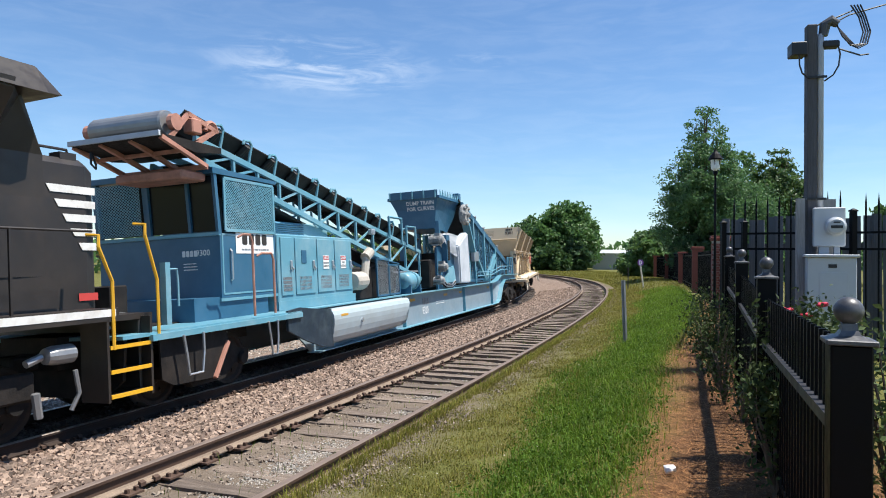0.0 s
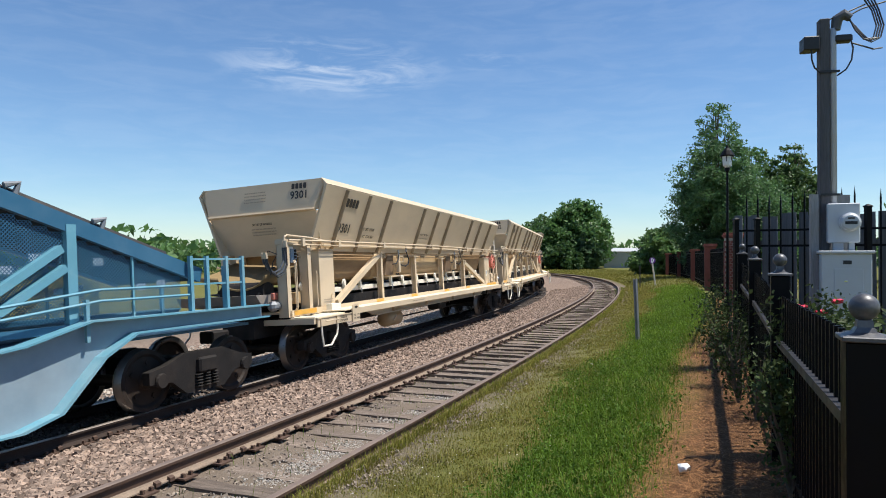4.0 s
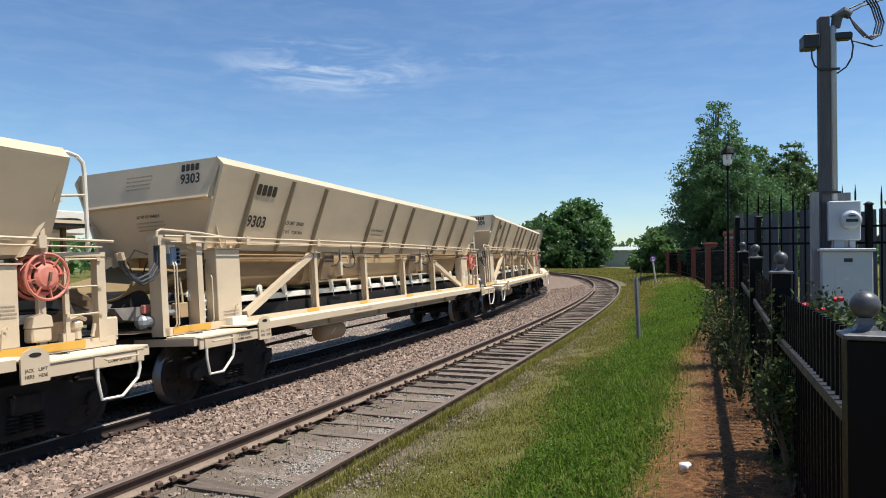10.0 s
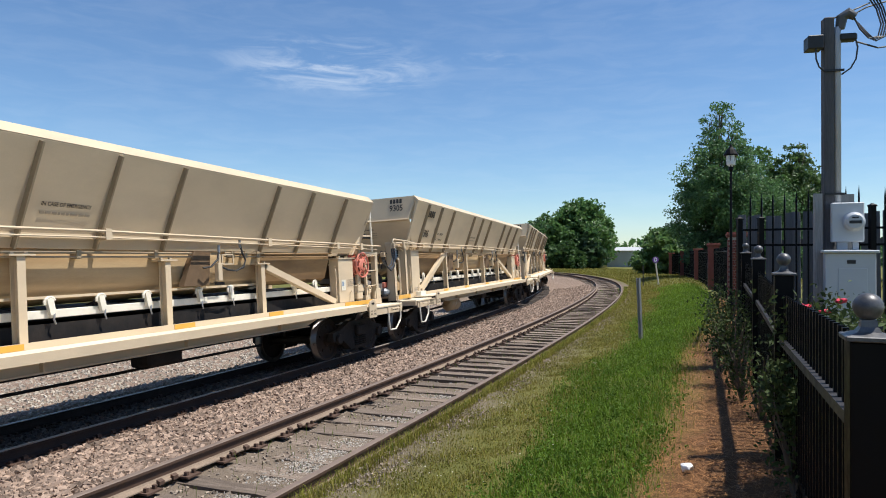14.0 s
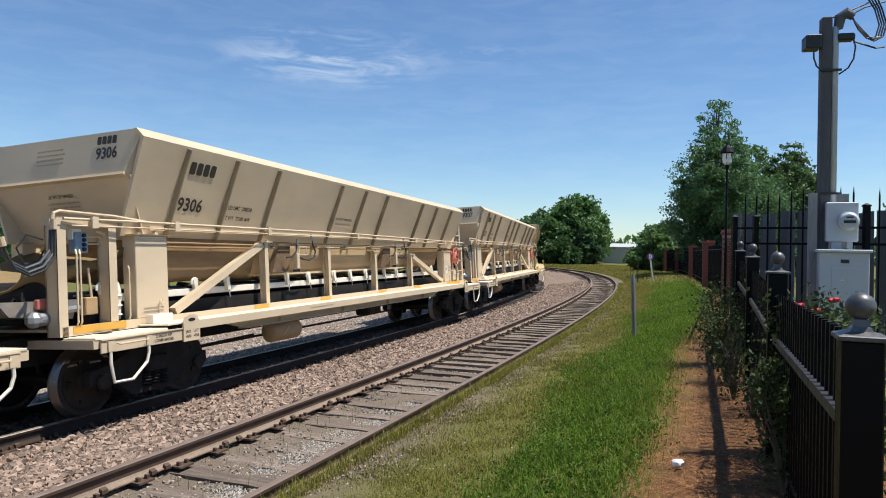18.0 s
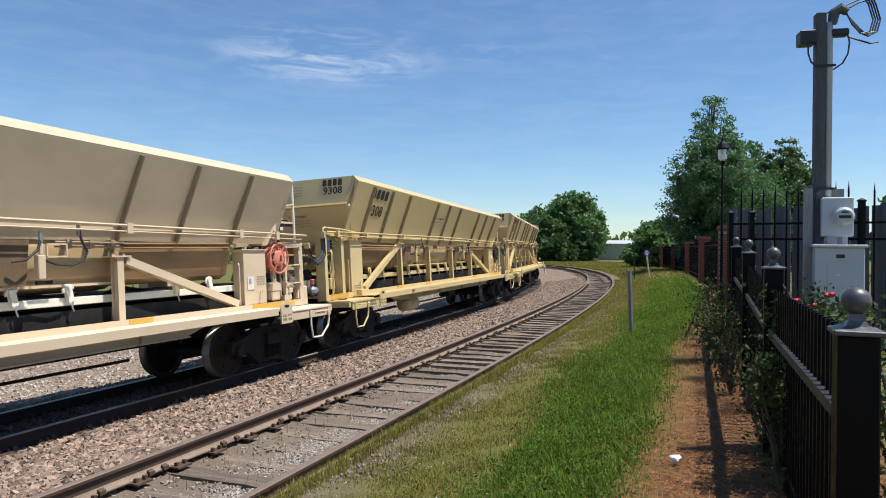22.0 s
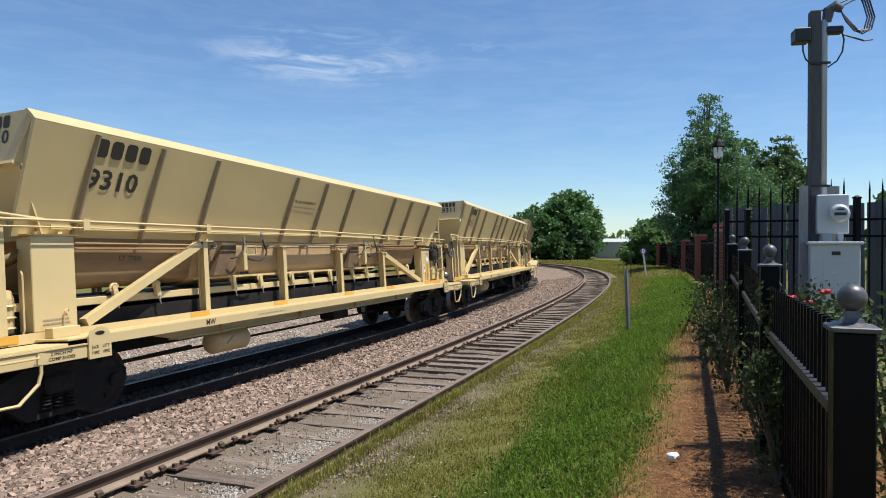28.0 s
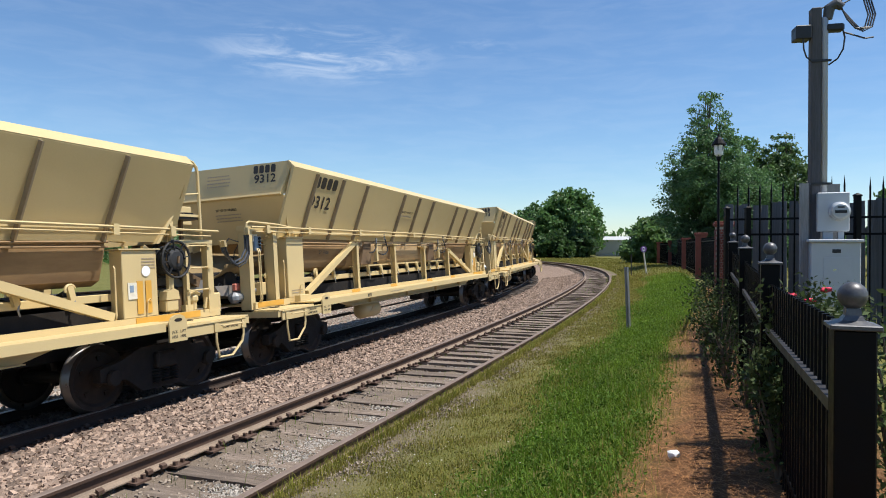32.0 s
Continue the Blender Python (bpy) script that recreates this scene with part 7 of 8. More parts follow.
        part("bolster_box", Bx(-1.9, 1.9, -1.18, -1.08, 0.5, 0.85, 0.03), "black_iron", b)
    return loco


CONVEYOR = build_conveyor_car()
LOCO = build_locomotive()
CARS = [(CONVEYOR, -119 - 8.5 - 14.0, 23.0), (LOCO, -119 - 8.5 - 28.3, 12.9)]


# ---------------------------------------------------------------- fences and fixtures beside the line
def ball_post(x, y, ztop, z0):
    p = root("fence_post", "square black metal fence post with a grey ball finial", "fence post", "ball-topped fence posts", pose(x, y, z0, 0, 0, -22.5))
    h = ztop - 0.05 - z0
    part("shaft", Bx(-0.067, 0.067, -0.067, 0.067, -0.05, h - 0.075, 0.006), "fence_black", p)
    bm = Bx(-0.082, 0.082, -0.082, 0.082, h - 0.075, h - 0.055, 0.004)
    loft(bm, [[(a * k, b * k, z) for a, b in ((-1, -1), (1, -1), (1, 1), (-1, 1))] for k, z in ((0.070, h - 0.055), (0.038, h - 0.043), (0.027, h - 0.025), (0.024, h + 0.0))])
    part("cap", bm, "fence_grey", p, "dull grey cap")
    bm = bmesh.new()
    ball(bm, (0, 0, h + 0.046), 0.05, 24)
    part("finial", bm, "fence_grey", p, "weathered grey metal ball", smooth=True)
    return p


M["fence_grey"] = mat("weathered_grey_metal", (0.085, 0.085, 0.09), 0.45, metal=0.4, var=0.25, scale=12, grain=0.15, grain_scale=60, stain=(0.2, 0.2, 0.205), stain_amt=0.5, stain_scale=18)
POSTS = [(1.52, 2.42, 1.787), (2.59, 5.15, 1.94), (3.70, 7.95, 2.04), (4.80, 10.75, 2.12)]
for x, y, zt_ in POSTS:
    ball_post(x, y, zt_, 0.40)


def picket_panel(a, b, z0, zt, zrails, spacing, name, label, ledge=None, spike=0.0, group="", r=0.0125, off=0.0):
    """A run of pickets from a to b (x, y, top) with rails; spike: length of the pointed tips."""
    pa, pb = Vector((a[0], a[1], 0)), Vector((b[0], b[1], 0))
    d = (pb - pa)
    n = max(int(d.length / spacing), 2)
    ang = math.atan2(d.y, d.x)
    ob = root(name, label, "fence", group, Matrix.Translation(pa) @ Euler((0, 0, ang)).to_matrix().to_4x4())
    L = d.length

    def top(u):
        return zt[0] + (zt[1] - zt[0]) * u
    bm = Bx(-r, r, -r, r, z0, 1.0)
    if spike:
        loft(bm, [[(-r, -r, 1.0), (r, -r, 1.0), (r, r, 1.0), (-r, r, 1.0)], [(-0.001, -0.001, 1.0 + spike), (0.001, -0.001, 1.0 + spike), (0.001, 0.001, 1.0 + spike), (-0.001, 0.001, 1.0 + spike)]])
    me = bpy.data.meshes.new("picket")
    bm.to_mesh(me)
    bm.free()
    me.materials.append(M["fence_black"])
    for k in range(1, n):
        o = new("picket", me)
        o.parent = ob
        o.matrix_basis = Matrix.Translation((L * k / n, off, top(k / n) - 1.0))
    for zr in zrails:
        za, zb_ = zr if isinstance(zr, tuple) else (zr, zr)
        part("rail", bar(bmesh.new(), (0, off, za), (L, off, zb_), 0.03, 0.035), "fence_black", ob)
    if ledge:
        (za, zb_), w, o2 = ledge
        part("ledge_rail", bar(bmesh.new(), (0.06, o2, za), (L - 0.06, o2, zb_), w, 0.05), "fence_ledge", ob, "flat grey ledge rail")
    return ob


M["fence_ledge"] = mat("dusty_grey_ledge", (0.03, 0.03, 0.034), 0.5, var=0.15, grain=0.1)
tops = [(1.665, 1.665), (1.665, 1.78), (1.78, 1.86)]
ledges = [(1.33, 1.32), (1.32, 1.42), (1.42, 1.50)]
for (p, q), tp, lg in zip(zip(POSTS, POSTS[1:]), tops, ledges):
    picket_panel(p, q, -0.85, tp, [0.55], 0.105, "picket_fence", "low black metal picket fence with a flat ledge", (lg, 0.075, 0.0), group="picket fence panels")

# tall spiked fence in front of weathered boards
SF = [(5.05, 11.55), (6.60, 10.40), (8.9, 8.7), (11.2, 7.0)]
for k, (p, q) in enumerate(zip(SF, SF[1:])):
    picket_panel(p, q, -2.1, (2.86, 2.92), [2.40, 2.14, 0.62], 0.165, "spiked_fence", "tall black iron fence with spear-pointed pickets", spike=0.16, group="tall spiked fence panels", r=0.013)
for x, y in ((5.05, 11.55), (5.32, 11.35), (6.60, 10.40), (8.9, 8.7)):
    p = root("iron_post", "square black iron fence post with a pyramid cap", "fence post", "tall iron posts", pose(x, y, 0.38))
    part("shaft", Bx(-0.04, 0.04, -0.04, 0.04, 0, 2.2 if x < 6 else 2.35), "fence_black", p)
    h = 2.2 if x < 6 else 2.35
    bm = bmesh.new()
    loft(bm, [[(a * w, b * w, z) for a, b in ((-1, -1), (1, -1), (1, 1), (-1, 1))] for w, z in ((0.05, h), (0.05, h + 0.02), (0.01, h + 0.05))])
    part("cap", bm, "fence_black", p)


def board_fence():
    rng = random.Random(9)
    ob = root("board_fence", "weathered dark grey wooden board fence", "fence")
    a, b = Vector((5.35, 12.1, 0)), Vector((11.6, 7.5, 0))
    d = (b - a).normalized()
    L = (b - a).length
    shapes = []
    for k in range(4):
        bm = Bx(-0.068, 0.068, -0.01, 0.01, 0, 1.0)
        me = bpy.data.meshes.new("board")
        bm.to_mesh(me)
        bm.free()
        me.materials.append(M["board"])
        shapes.append(me)
    u = 0.0
    ang = math.atan2(d.y, d.x)
    while u < L:
        o = new("board", rng.choice(shapes))
        o.parent = ob
        p = a + d * u
        h = 2.28 + rng.uniform(-0.03, 0.05)
        o.matrix_basis = Matrix.Translation((p.x, p.y, 0.40)) @ Euler((rng.uniform(-0.01, 0.01), rng.uniform(-0.012, 0.012), ang)).to_matrix().to_4x4() @ Matrix.Diagonal((1, 1, h, 1))
        u += 0.145
    for z in (0.8, 2.2):
        part("rail", bar(bmesh.new(), a + Vector((0.03, 0.05, z)), b + Vector((0.03, 0.05, z)), 0.04, 0.09), "board", ob)


board_fence()

# brick pillars with iron panels between them
PILLARS = [(8.66, 20.0, 2.66), (12.15, 30.5, 2.52), (15.4, 41.0, 2.38), (18.05, 51.0, 2.28), (20.5, 61.0, 2.2), (23.4, 72.0, 2.15)]
BRICKS = {}


def brick_mesh(w, d, h):
    key = (round(w, 3), round(d, 3), round(h, 3))
    if key not in BRICKS:
        bm = Bx(-w / 2, w / 2, -d / 2, d / 2, 0, h)
        me = bpy.data.meshes.new("brick")
        bm.to_mesh(me)
        bm.free()
        me.materials.append(M["brick"])
        BRICKS[key] = me
    return BRICKS[key]


def pillar(x, y, zt_, with_bricks):
    z0 = gz(x, y) - 0.03
    p = root("brick_pillar", "red brick fence pillar with a stepped brick cap", "pillar", "brick fence pillars", pose(x, y, z0, 0, 0, -19))
    h = zt_ - z0
    part("core", Bx(-0.235, 0.235, -0.235, 0.235, 0, h - 0.16), "mortar" if with_bricks else "brick", p)
    if with_bricks:
        n = int((h - 0.16) / 0.076)
        for k in range(n):
            z = k * 0.076
            for sgn in (-1, 1):
                for j in (-1, 0, 1):
                    o = 0.085 if k % 2 else 0.0
                    for face in (0, 1):
                        w = 0.19 if not (k % 2 and j == 1) else 0.10
                        c = j * 0.17 + o - (0.04 if (k % 2 and j == 1) else 0) - (0.04 if k % 2 else 0)
                        b = new("brick", brick_mesh(min(w, 0.16), 0.05, 0.066))
                        b.parent = p
                        b.matrix_basis = Euler((0, 0, math.pi / 2 * face)).to_matrix().to_4x4() @ Matrix.Translation((c, sgn * 0.225, z))
    for k, w in enumerate((0.27, 0.295, 0.27)):
        part("cap_course", Bx(-w, w, -w, w, h - 0.16 + k * 0.053, h - 0.11 + k * 0.053, 0.006), "brick", p)


for k, (x, y, zt_) in enumerate(PILLARS):
    pillar(x, y, zt_, k == 0)
line = [(5.05, 11.55, 0)] + PILLARS
for k, (p, q) in enumerate(zip(line, line[1:])):
    z0 = gz((p[0] + q[0]) / 2, (p[1] + q[1]) / 2)
    picket_panel(p, q, -1.75, (z0 + 1.85, z0 + 1.85), [z0 + 1.7, z0 + 0.25], 0.16 if k < 3 else 0.22, "iron_fence", "black iron fence panel between brick pillars", group="iron fence panels", r=0.01)


def turned(x, y, z, rz):
    return pose(x, y, z, 0, 0, rz)


# utility pole with conduit, meter and cabinet
M["weather_grey"] = mat("dark_cast_weatherhead", (0.09, 0.095, 0.105), 0.5, metal=0.3, var=0.2)
pole = root("utility_pole", "short square grey timber pole with service conduit and cables", "utility pole", m=turned(5.30, 9.30, 0.40, -12))
part("timber", Bx(-0.075, 0.058, -0.07, 0.07, 0, 4.86, 0.012), "pole_wood", pole)
bm = bmesh.new()
tube(bm, [(0.105, -0.03, 1.9), (0.105, -0.03, 4.5), (0.105, -0.03, 4.72)], 0.043, 14)
cd = part("conduit", bm, "conduit", pole, "grey service conduit", smooth=True)
for z in (2.4, 4.1):
    part("strap", Bx(-0.08, 0.172, -0.092, -0.072, z, z + 0.03), "insulated", cd)
bm = bmesh.new()
tube(bm, [(0.14, -0.02, 4.70), (0.16, -0.03, 4.85), (0.24, -0.05, 4.90), (0.32, -0.06, 4.84)], [0.06, 0.075, 0.075, 0.05], 10)
part("weatherhead", bm, "weather_grey", pole, "grey hooded weatherhead")
runs = [[(0.30, -0.06 + 0.01 * k, 4.84), (0.36 + 0.03 * k, -0.1, 4.66 - 0.02 * k), (0.46 + 0.03 * k, -0.12, 4.52 - 0.015 * k), (0.58 + 0.03 * k, -0.1, 4.54), (0.64 + 0.03 * k, -0.05, 4.72),
         (0.60 + 0.03 * k, 0, 4.95), (0.50 + 0.04 * k, 0, 5.12)] for k in range(4)]
runs += [[(0.1, 0, 4.78), (0.5, 0.05, 5.0), (3.0, 0.3, 5.7), (9.0, 1.0, 7.2)], [(-0.06, -0.05, 4.80), (0.25, -0.05, 4.92), (0.52, 0, 5.04)],
         [(-0.19, -0.1, 4.42), (-0.185, -0.1, 4.28), (-0.15, -0.1, 4.17), (-0.07, -0.08, 4.10)], [(0.30, -0.06, 4.62), (0.34, -0.08, 4.42), (0.32, -0.08, 4.26), (0.26, -0.06, 4.14), (0.15, -0.05, 4.06)],
         [(0.34, -0.05, 4.50), (0.6, -0.05, 4.40), (0.72, -0.02, 4.42)]]
for pts in runs:
    part("cable", tube(bmesh.new(), pts, 0.011, 6), "insulated", pole, "black service cable")
bm = Bx(-0.29, -0.085, -0.12, 0.1, 4.42, 4.61, 0.012)
part("flood_lamp", bm, "insulated", pole, "black box lamp")
part("clamp_block", Bx(0.12, 0.34, -0.09, 0.05, 4.52, 4.62, 0.02), "insulated", pole)

cabinet = root("utility_cabinet", "pale grey steel utility cabinet with a small door", "utility cabinet", m=turned(5.40, 9.02, 0.38, -24))
part("body", Bx(-0.29, 0.29, -0.22, 0.22, 0, 1.62, 0.01), "cabinet", cabinet)
part("lid", Bx(-0.32, 0.32, -0.26, 0.24, 1.62, 1.66, 0.008), "cabinet", cabinet)
dr = part("door", Bx(-0.14, 0.19, -0.228, -0.22, 0.5, 1.42, 0.003), "cabinet", cabinet)
part("latch", Bx(0.13, 0.16, -0.24, -0.228, 1.05, 1.12), "grey_steel", dr)
part("name_plate", Bx(-0.04, 0.06, -0.226, -0.221, 1.48, 1.53), "insulated", cabinet)
meter = root("electric_meter", "pale grey meter box with a round glass meter", "electric meter", m=turned(5.42, 9.08, 2.06, -24))
part("box", Bx(-0.19, 0.19, -0.10, 0.10, 0.09, 0.62, 0.012), "cabinet", meter)
part("stub", Bx(-0.12, 0.0, -0.06, 0.06, -0.02, 0.09), "conduit", meter)
part("stub", Bx(0.06, 0.13, -0.06, 0.06, -0.02, 0.09), "conduit", meter)
bm = bmesh.new()
lathe(bm, [(0.13, -0.10), (0.13, -0.14), (0.115, -0.15), (0.112, -0.21), (0.09, -0.235), (0.02, -0.24)], 24, "y", (0.07, 0, 0.36))
dial = part("meter_dome", bm, "cabinet", meter, "clear meter dome over a white dial", smooth=False)
part("dial_window", Bx(0.0, 0.14, -0.244, -0.238, 0.33, 0.37), "insulated", dial)
part("dial_window", Bx(0.03, 0.11, -0.243, -0.238, 0.40, 0.42), "insulated", dial)
M["board_pale"] = mat("pale_grey_timber", (0.30, 0.29, 0.28), 0.8, var=0.15, grain=0.2, grain_scale=14, stretch=(6, 6, 0.5))
bk = root("backing_board", "grey timber board behind the meter", "board", m=turned(5.28, 9.30, 0.40, -12))
part("plank", Bx(-0.19, -0.09, -0.10, -0.03, 0, 2.42), "board_pale", bk)
part("plank", Bx(0.09, 0.36, 0.06, 0.12, 0, 2.42), "board_pale", bk)

# street lamp
lamp = root("street_lamp", "black post-top street lamp with a frosted lantern", "street lamp", m=turned(7.26, 17.1, gz(7.26, 17.1), 0))
bm = bmesh.new()
lathe(bm, [(0.11, 0), (0.11, 0.3), (0.07, 0.45), (0.04, 0.6), (0.026, 3.70), (0.055, 3.74), (0.055, 3.82)], 12)
part("post", bm, "fence_black", lamp)
bm = bmesh.new()
lathe(bm, [(0.06, 3.82), (0.11, 3.88), (0.135, 4.10), (0.11, 4.12)], 8)
part("lantern", bm, "lamp_glass", lamp, "frosted white lantern glass")
bm = bmesh.new()
lathe(bm, [(0.175, 4.10), (0.18, 4.13), (0.11, 4.25), (0.045, 4.32), (0.01, 4.40)], 12)
part("hood", bm, "fence_black", lamp)
for a in range(0, 360, 60):
    c_, s_ = math.cos(radians(a)), math.sin(radians(a))
    part("rib", bar(bmesh.new(), (0.065 * c_, 0.065 * s_, 3.82), (0.145 * c_, 0.145 * s_, 4.11), 0.013), "fence_black", lamp)

# grey steel marker post and purple sign
mp = root("marker_post", "dented grey steel flanged post beside the siding", "post", m=turned(4.16, 14.3, gz(4.16, 14.3) - 0.05, 20))
bm = bmesh.new()
sec = [(-0.05, 0.02), (-0.05, 0.0), (-0.02, 0.0), (-0.015, -0.03), (0.015, -0.03), (0.02, 0.0), (0.05, 0.0), (0.05, 0.02), (0.03, 0.015), (0.02, -0.012), (-0.02, -0.012), (-0.03, 0.015)]
loft(bm, [[(x - 0.02 * 0, y, 0) for x, y in sec], [(x - 0.07, y, 1.40) for x, y in sec]])
part("shaft", bm, "grey_steel", mp)
sg = root("sign_post", "round purple sign with a white letter on a pale leaning stake", "sign", m=turned(12.55, 39.9, gz(12.55, 39.9) - 0.03, 8))
part("stake", bar(bmesh.new(), (0.10, 0, 0), (-0.12, 0, 1.55), 0.12, 0.05), "white_paint", sg)
bm = bmesh.new()
lathe(bm, [(0.01, -0.03), (0.19, -0.03), (0.19, 0.0), (0.01, 0.0)], 20, "y", (-0.12, -0.03, 1.55))
part("disc", bm, "purple", sg)
words("letter", "D", 0.34, face_matrix((-0.12, -0.068, 1.545), (1, 0, 0), (0, 0, 1)), "sign_white", sg, width=0.17)
part("small_stake", Bx(-0.9, -0.85, -0.02, 0.02, 0, 1.25), "insulated", sg)

# litter
bm = bmesh.new()
bmesh.ops.create_icosphere(bm, subdivisions=2, radius=0.05)
rl = random.Random(4)
for v in bm.verts:
    v.co *= rl.uniform(0.6, 1.15)
    v.co.z = v.co.z * 0.75
ob = part("crumpled_paper", bm, "litter")
ob.location = (1.74, 4.86, gz(1.74, 4.86) + 0.035)
tagged(ob, "crumpled white paper lying on the mulch", "litter")

# shed in the distance
sh = root("shed", "pale metal-sided shed with a low roof in the distance", "shed", m=turned(30.2, 112.0, -0.05, -14))
part("wall", Bx(-3.2, 3.2, -3, 3, 0, 2.75), "shed_wall", sh)
for k in range(14):
    part("siding_rib", Bx(-3.15 + k * 0.47, -3.09 + k * 0.47, -3.03, -3.0, 0, 2.75), "shed_wall", sh)
part("door", Bx(-0.2, 1.6, -3.06, -3.03, 0.0, 2.4), "shed_wall", sh)
bm = bmesh.new()
prism(bm, [(-3.4, 2.75), (3.4, 2.75), (0, 3.35)], -3.3, 3.3, "x")
part("roof", bm, "shed_roof", sh)


# ---------------------------------------------------------------- trees
def leaf_quads(centres, size, rng, droop=0.3):
    """Folded leaf-spray quads at the given centres; returns verts and faces."""
    n = len(centres)
    c = np.asarray(centres)
    u = rng.normal(size=(n, 3))
    u /= np.linalg.norm(u, axis=1)[:, None]
    v = rng.normal(size=(n, 3))
    v -= (v * u).sum(1)[:, None] * u
    v /= np.linalg.norm(v, axis=1)[:, None]
    s = size * rng.uniform(0.55, 1.25, (n, 1))
    a, b = u * s, v * s * 0.55
    up = np.array([0, 0, 1.0]) * s * 0.15
    P = np.stack([c - a, c - b * 0.9 + up, c + a, c + b * 0.9 + up], 1).reshape(-1, 3)
    F = np.arange(n * 4).reshape(n, 4)
    return P.tolist(), F.tolist()


def tree(name, label, x, y, blobs, leaf, count, size, seed, trunk_h, trunk_r, lean=0.0, category="tree"):
    """blobs: (dx, dy, z, radius, height) of the crown's limbs; each carries clumps of leaves with gaps between them."""
    rng = np.random.RandomState(seed)
    z0 = gz(x, y) - 0.05
    t = root(name, label, category, m=pose(x, y, z0))
    bm = bmesh.new()
    top = max(b[2] for b in blobs)
    pts = [(lean * k * k * 0.2 + rng.normal() * 0.05 * k, rng.normal() * 0.05 * k, trunk_h * k / 4) for k in range(5)]
    tube(bm, pts, [trunk_r * (1.15 - 0.17 * k) for k in range(5)], 9)
    for bx, by, bz, br, bh in blobs:
        st = Vector(pts[3]) if bz > trunk_h * 0.8 else Vector(pts[2])
        en = Vector((bx, by, bz))
        mid = st.lerp(en, 0.5) + Vector((rng.normal() * 0.1, rng.normal() * 0.1, -0.15 * br))
        tube(bm, [st, mid, en], [trunk_r * 0.45, trunk_r * 0.28, trunk_r * 0.1], 6)
    part("trunk", bm, "bark", t)
    tot = sum(b[3] ** 2 * b[4] for b in blobs)
    C = []
    for bx, by, bz, br, bh in blobs:
        n = int(count * br ** 2 * bh / tot)
        k = max(int(10 + 9 * br), 8)
        d = rng.normal(size=(k, 3))
        d /= np.linalg.norm(d, axis=1)[:, None]
        cl = d * (rng.uniform(0.35, 1.0, (k, 1)) ** 0.5) * np.array([br, br, bh])
        pick = rng.randint(0, k, n)
        sp = rng.normal(size=(n, 3)) * np.array([1, 1, 0.7]) * 0.20 * (br + bh) / 2 * rng.uniform(0.5, 1.1, (k, 1))[pick]
        C.append(cl[pick] + sp + np.array([bx, by, bz]))
    C = np.concatenate(C)
    V, F = leaf_quads(C, size, rng)
    mesh_of("crown", V, F, leaf, t)
    return t


rt = random.Random(21)


def crown(h0, h1, r, n, top_r=0.5, seed=0, irregular=0.35):
    """Blobs up a roughly conical or rounded crown."""
    r_ = random.Random(seed)
    out = []
    for k in range(n):
        u = (k + 0.5) / n
        rr = r * (math.sin(math.pi * (0.18 + 0.80 * u)) ** 0.7) * (1 - (1 - top_r) * u)
        a = k * 2.4 + r_.uniform(-0.5, 0.5)
        d = rr * r_.uniform(0.45, 0.75)
        b = rr * r_.uniform(0.42, 0.62) * (1 + r_.uniform(-irregular, irregular))
        out.append((d * math.cos(a), d * math.sin(a), h0 + (h1 - h0) * u, b, b * r_.uniform(0.7, 1.0)))
    out.append((0, 0, h1 - 0.1 * (h1 - h0), r * 0.22, (h1 - h0) * 0.10))
    return out


tree("sweetgum_tree", "tall dark green broadleaf tree with an uneven conical crown", 19.6, 48.0, crown(2.2, 12.7, 3.9, 40, 0.55, 3), "leaf_dark", 64000, 0.11, 31, 7.5, 0.24)
tree("broadleaf_tree", "medium green broadleaf tree with an airy crown", 26.3, 50.0, crown(3.0, 10.2, 3.0, 20, 0.72, 5), "leaf_light", 20000, 0.145, 32, 5.0, 0.16)
tree("broadleaf_tree", "medium green broadleaf tree with an airy crown", 23.6, 50.5, crown(2.4, 9.9, 3.0, 18, 0.72, 6), "leaf", 20000, 0.145, 33, 4.6, 0.16)
tree("broadleaf_tree", "green broadleaf tree behind the board fence", 29.5, 40.0, crown(2.0, 6.6, 2.8, 14, 0.6, 8), "leaf", 8000, 0.22, 34, 4.0, 0.18)
tree("bush", "rounded light green bush near the brick pillars", 21.2, 64.5, crown(0.3, 4.6, 3.2, 20, 0.55, 9), "leaf_light", 15000, 0.24, 35, 1.6, 0.14, category="bush")
tree("bush", "low dark shrub below the tall tree", 19.3, 47.0, crown(0.2, 3.6, 2.6, 16, 0.7, 10), "leaf_dark", 14000, 0.14, 36, 1.0, 0.1, category="bush")
tree("bush", "low dark shrub behind the iron fence", 24.2, 47.5, crown(0.2, 4.0, 3.4, 18, 0.7, 11), "leaf_dark", 14000, 0.15, 37, 1.0, 0.1, category="bush")
tree("oak_tree", "broad rounded green tree at the bend of the line", 20.6, 104.0, crown(2.0, 10.6, 6.0, 34, 0.62, 12, 0.2), "leaf", 34000, 0.33, 38, 5.0, 0.4)
tree("oak_tree", "broad rounded green tree at the bend of the line", 15.0, 102.0, crown(1.5, 8.2, 4.4, 24, 0.6, 13, 0.2), "leaf", 22000, 0.33, 39, 4.0, 0.35)
tree("bush", "dense green bush at the foot of the trees", 17.3, 96.0, crown(0.3, 4.0, 3.0, 16, 0.6, 14), "leaf", 9000, 0.36, 40, 1.5, 0.15, category="bush")
tree("bush", "dense green bush at the foot of the trees", 21.0, 99.0, crown(0.3, 5.4, 2.8, 16, 0.6, 15), "leaf_dark", 9000, 0.38, 41, 1.5, 0.15, category="bush")
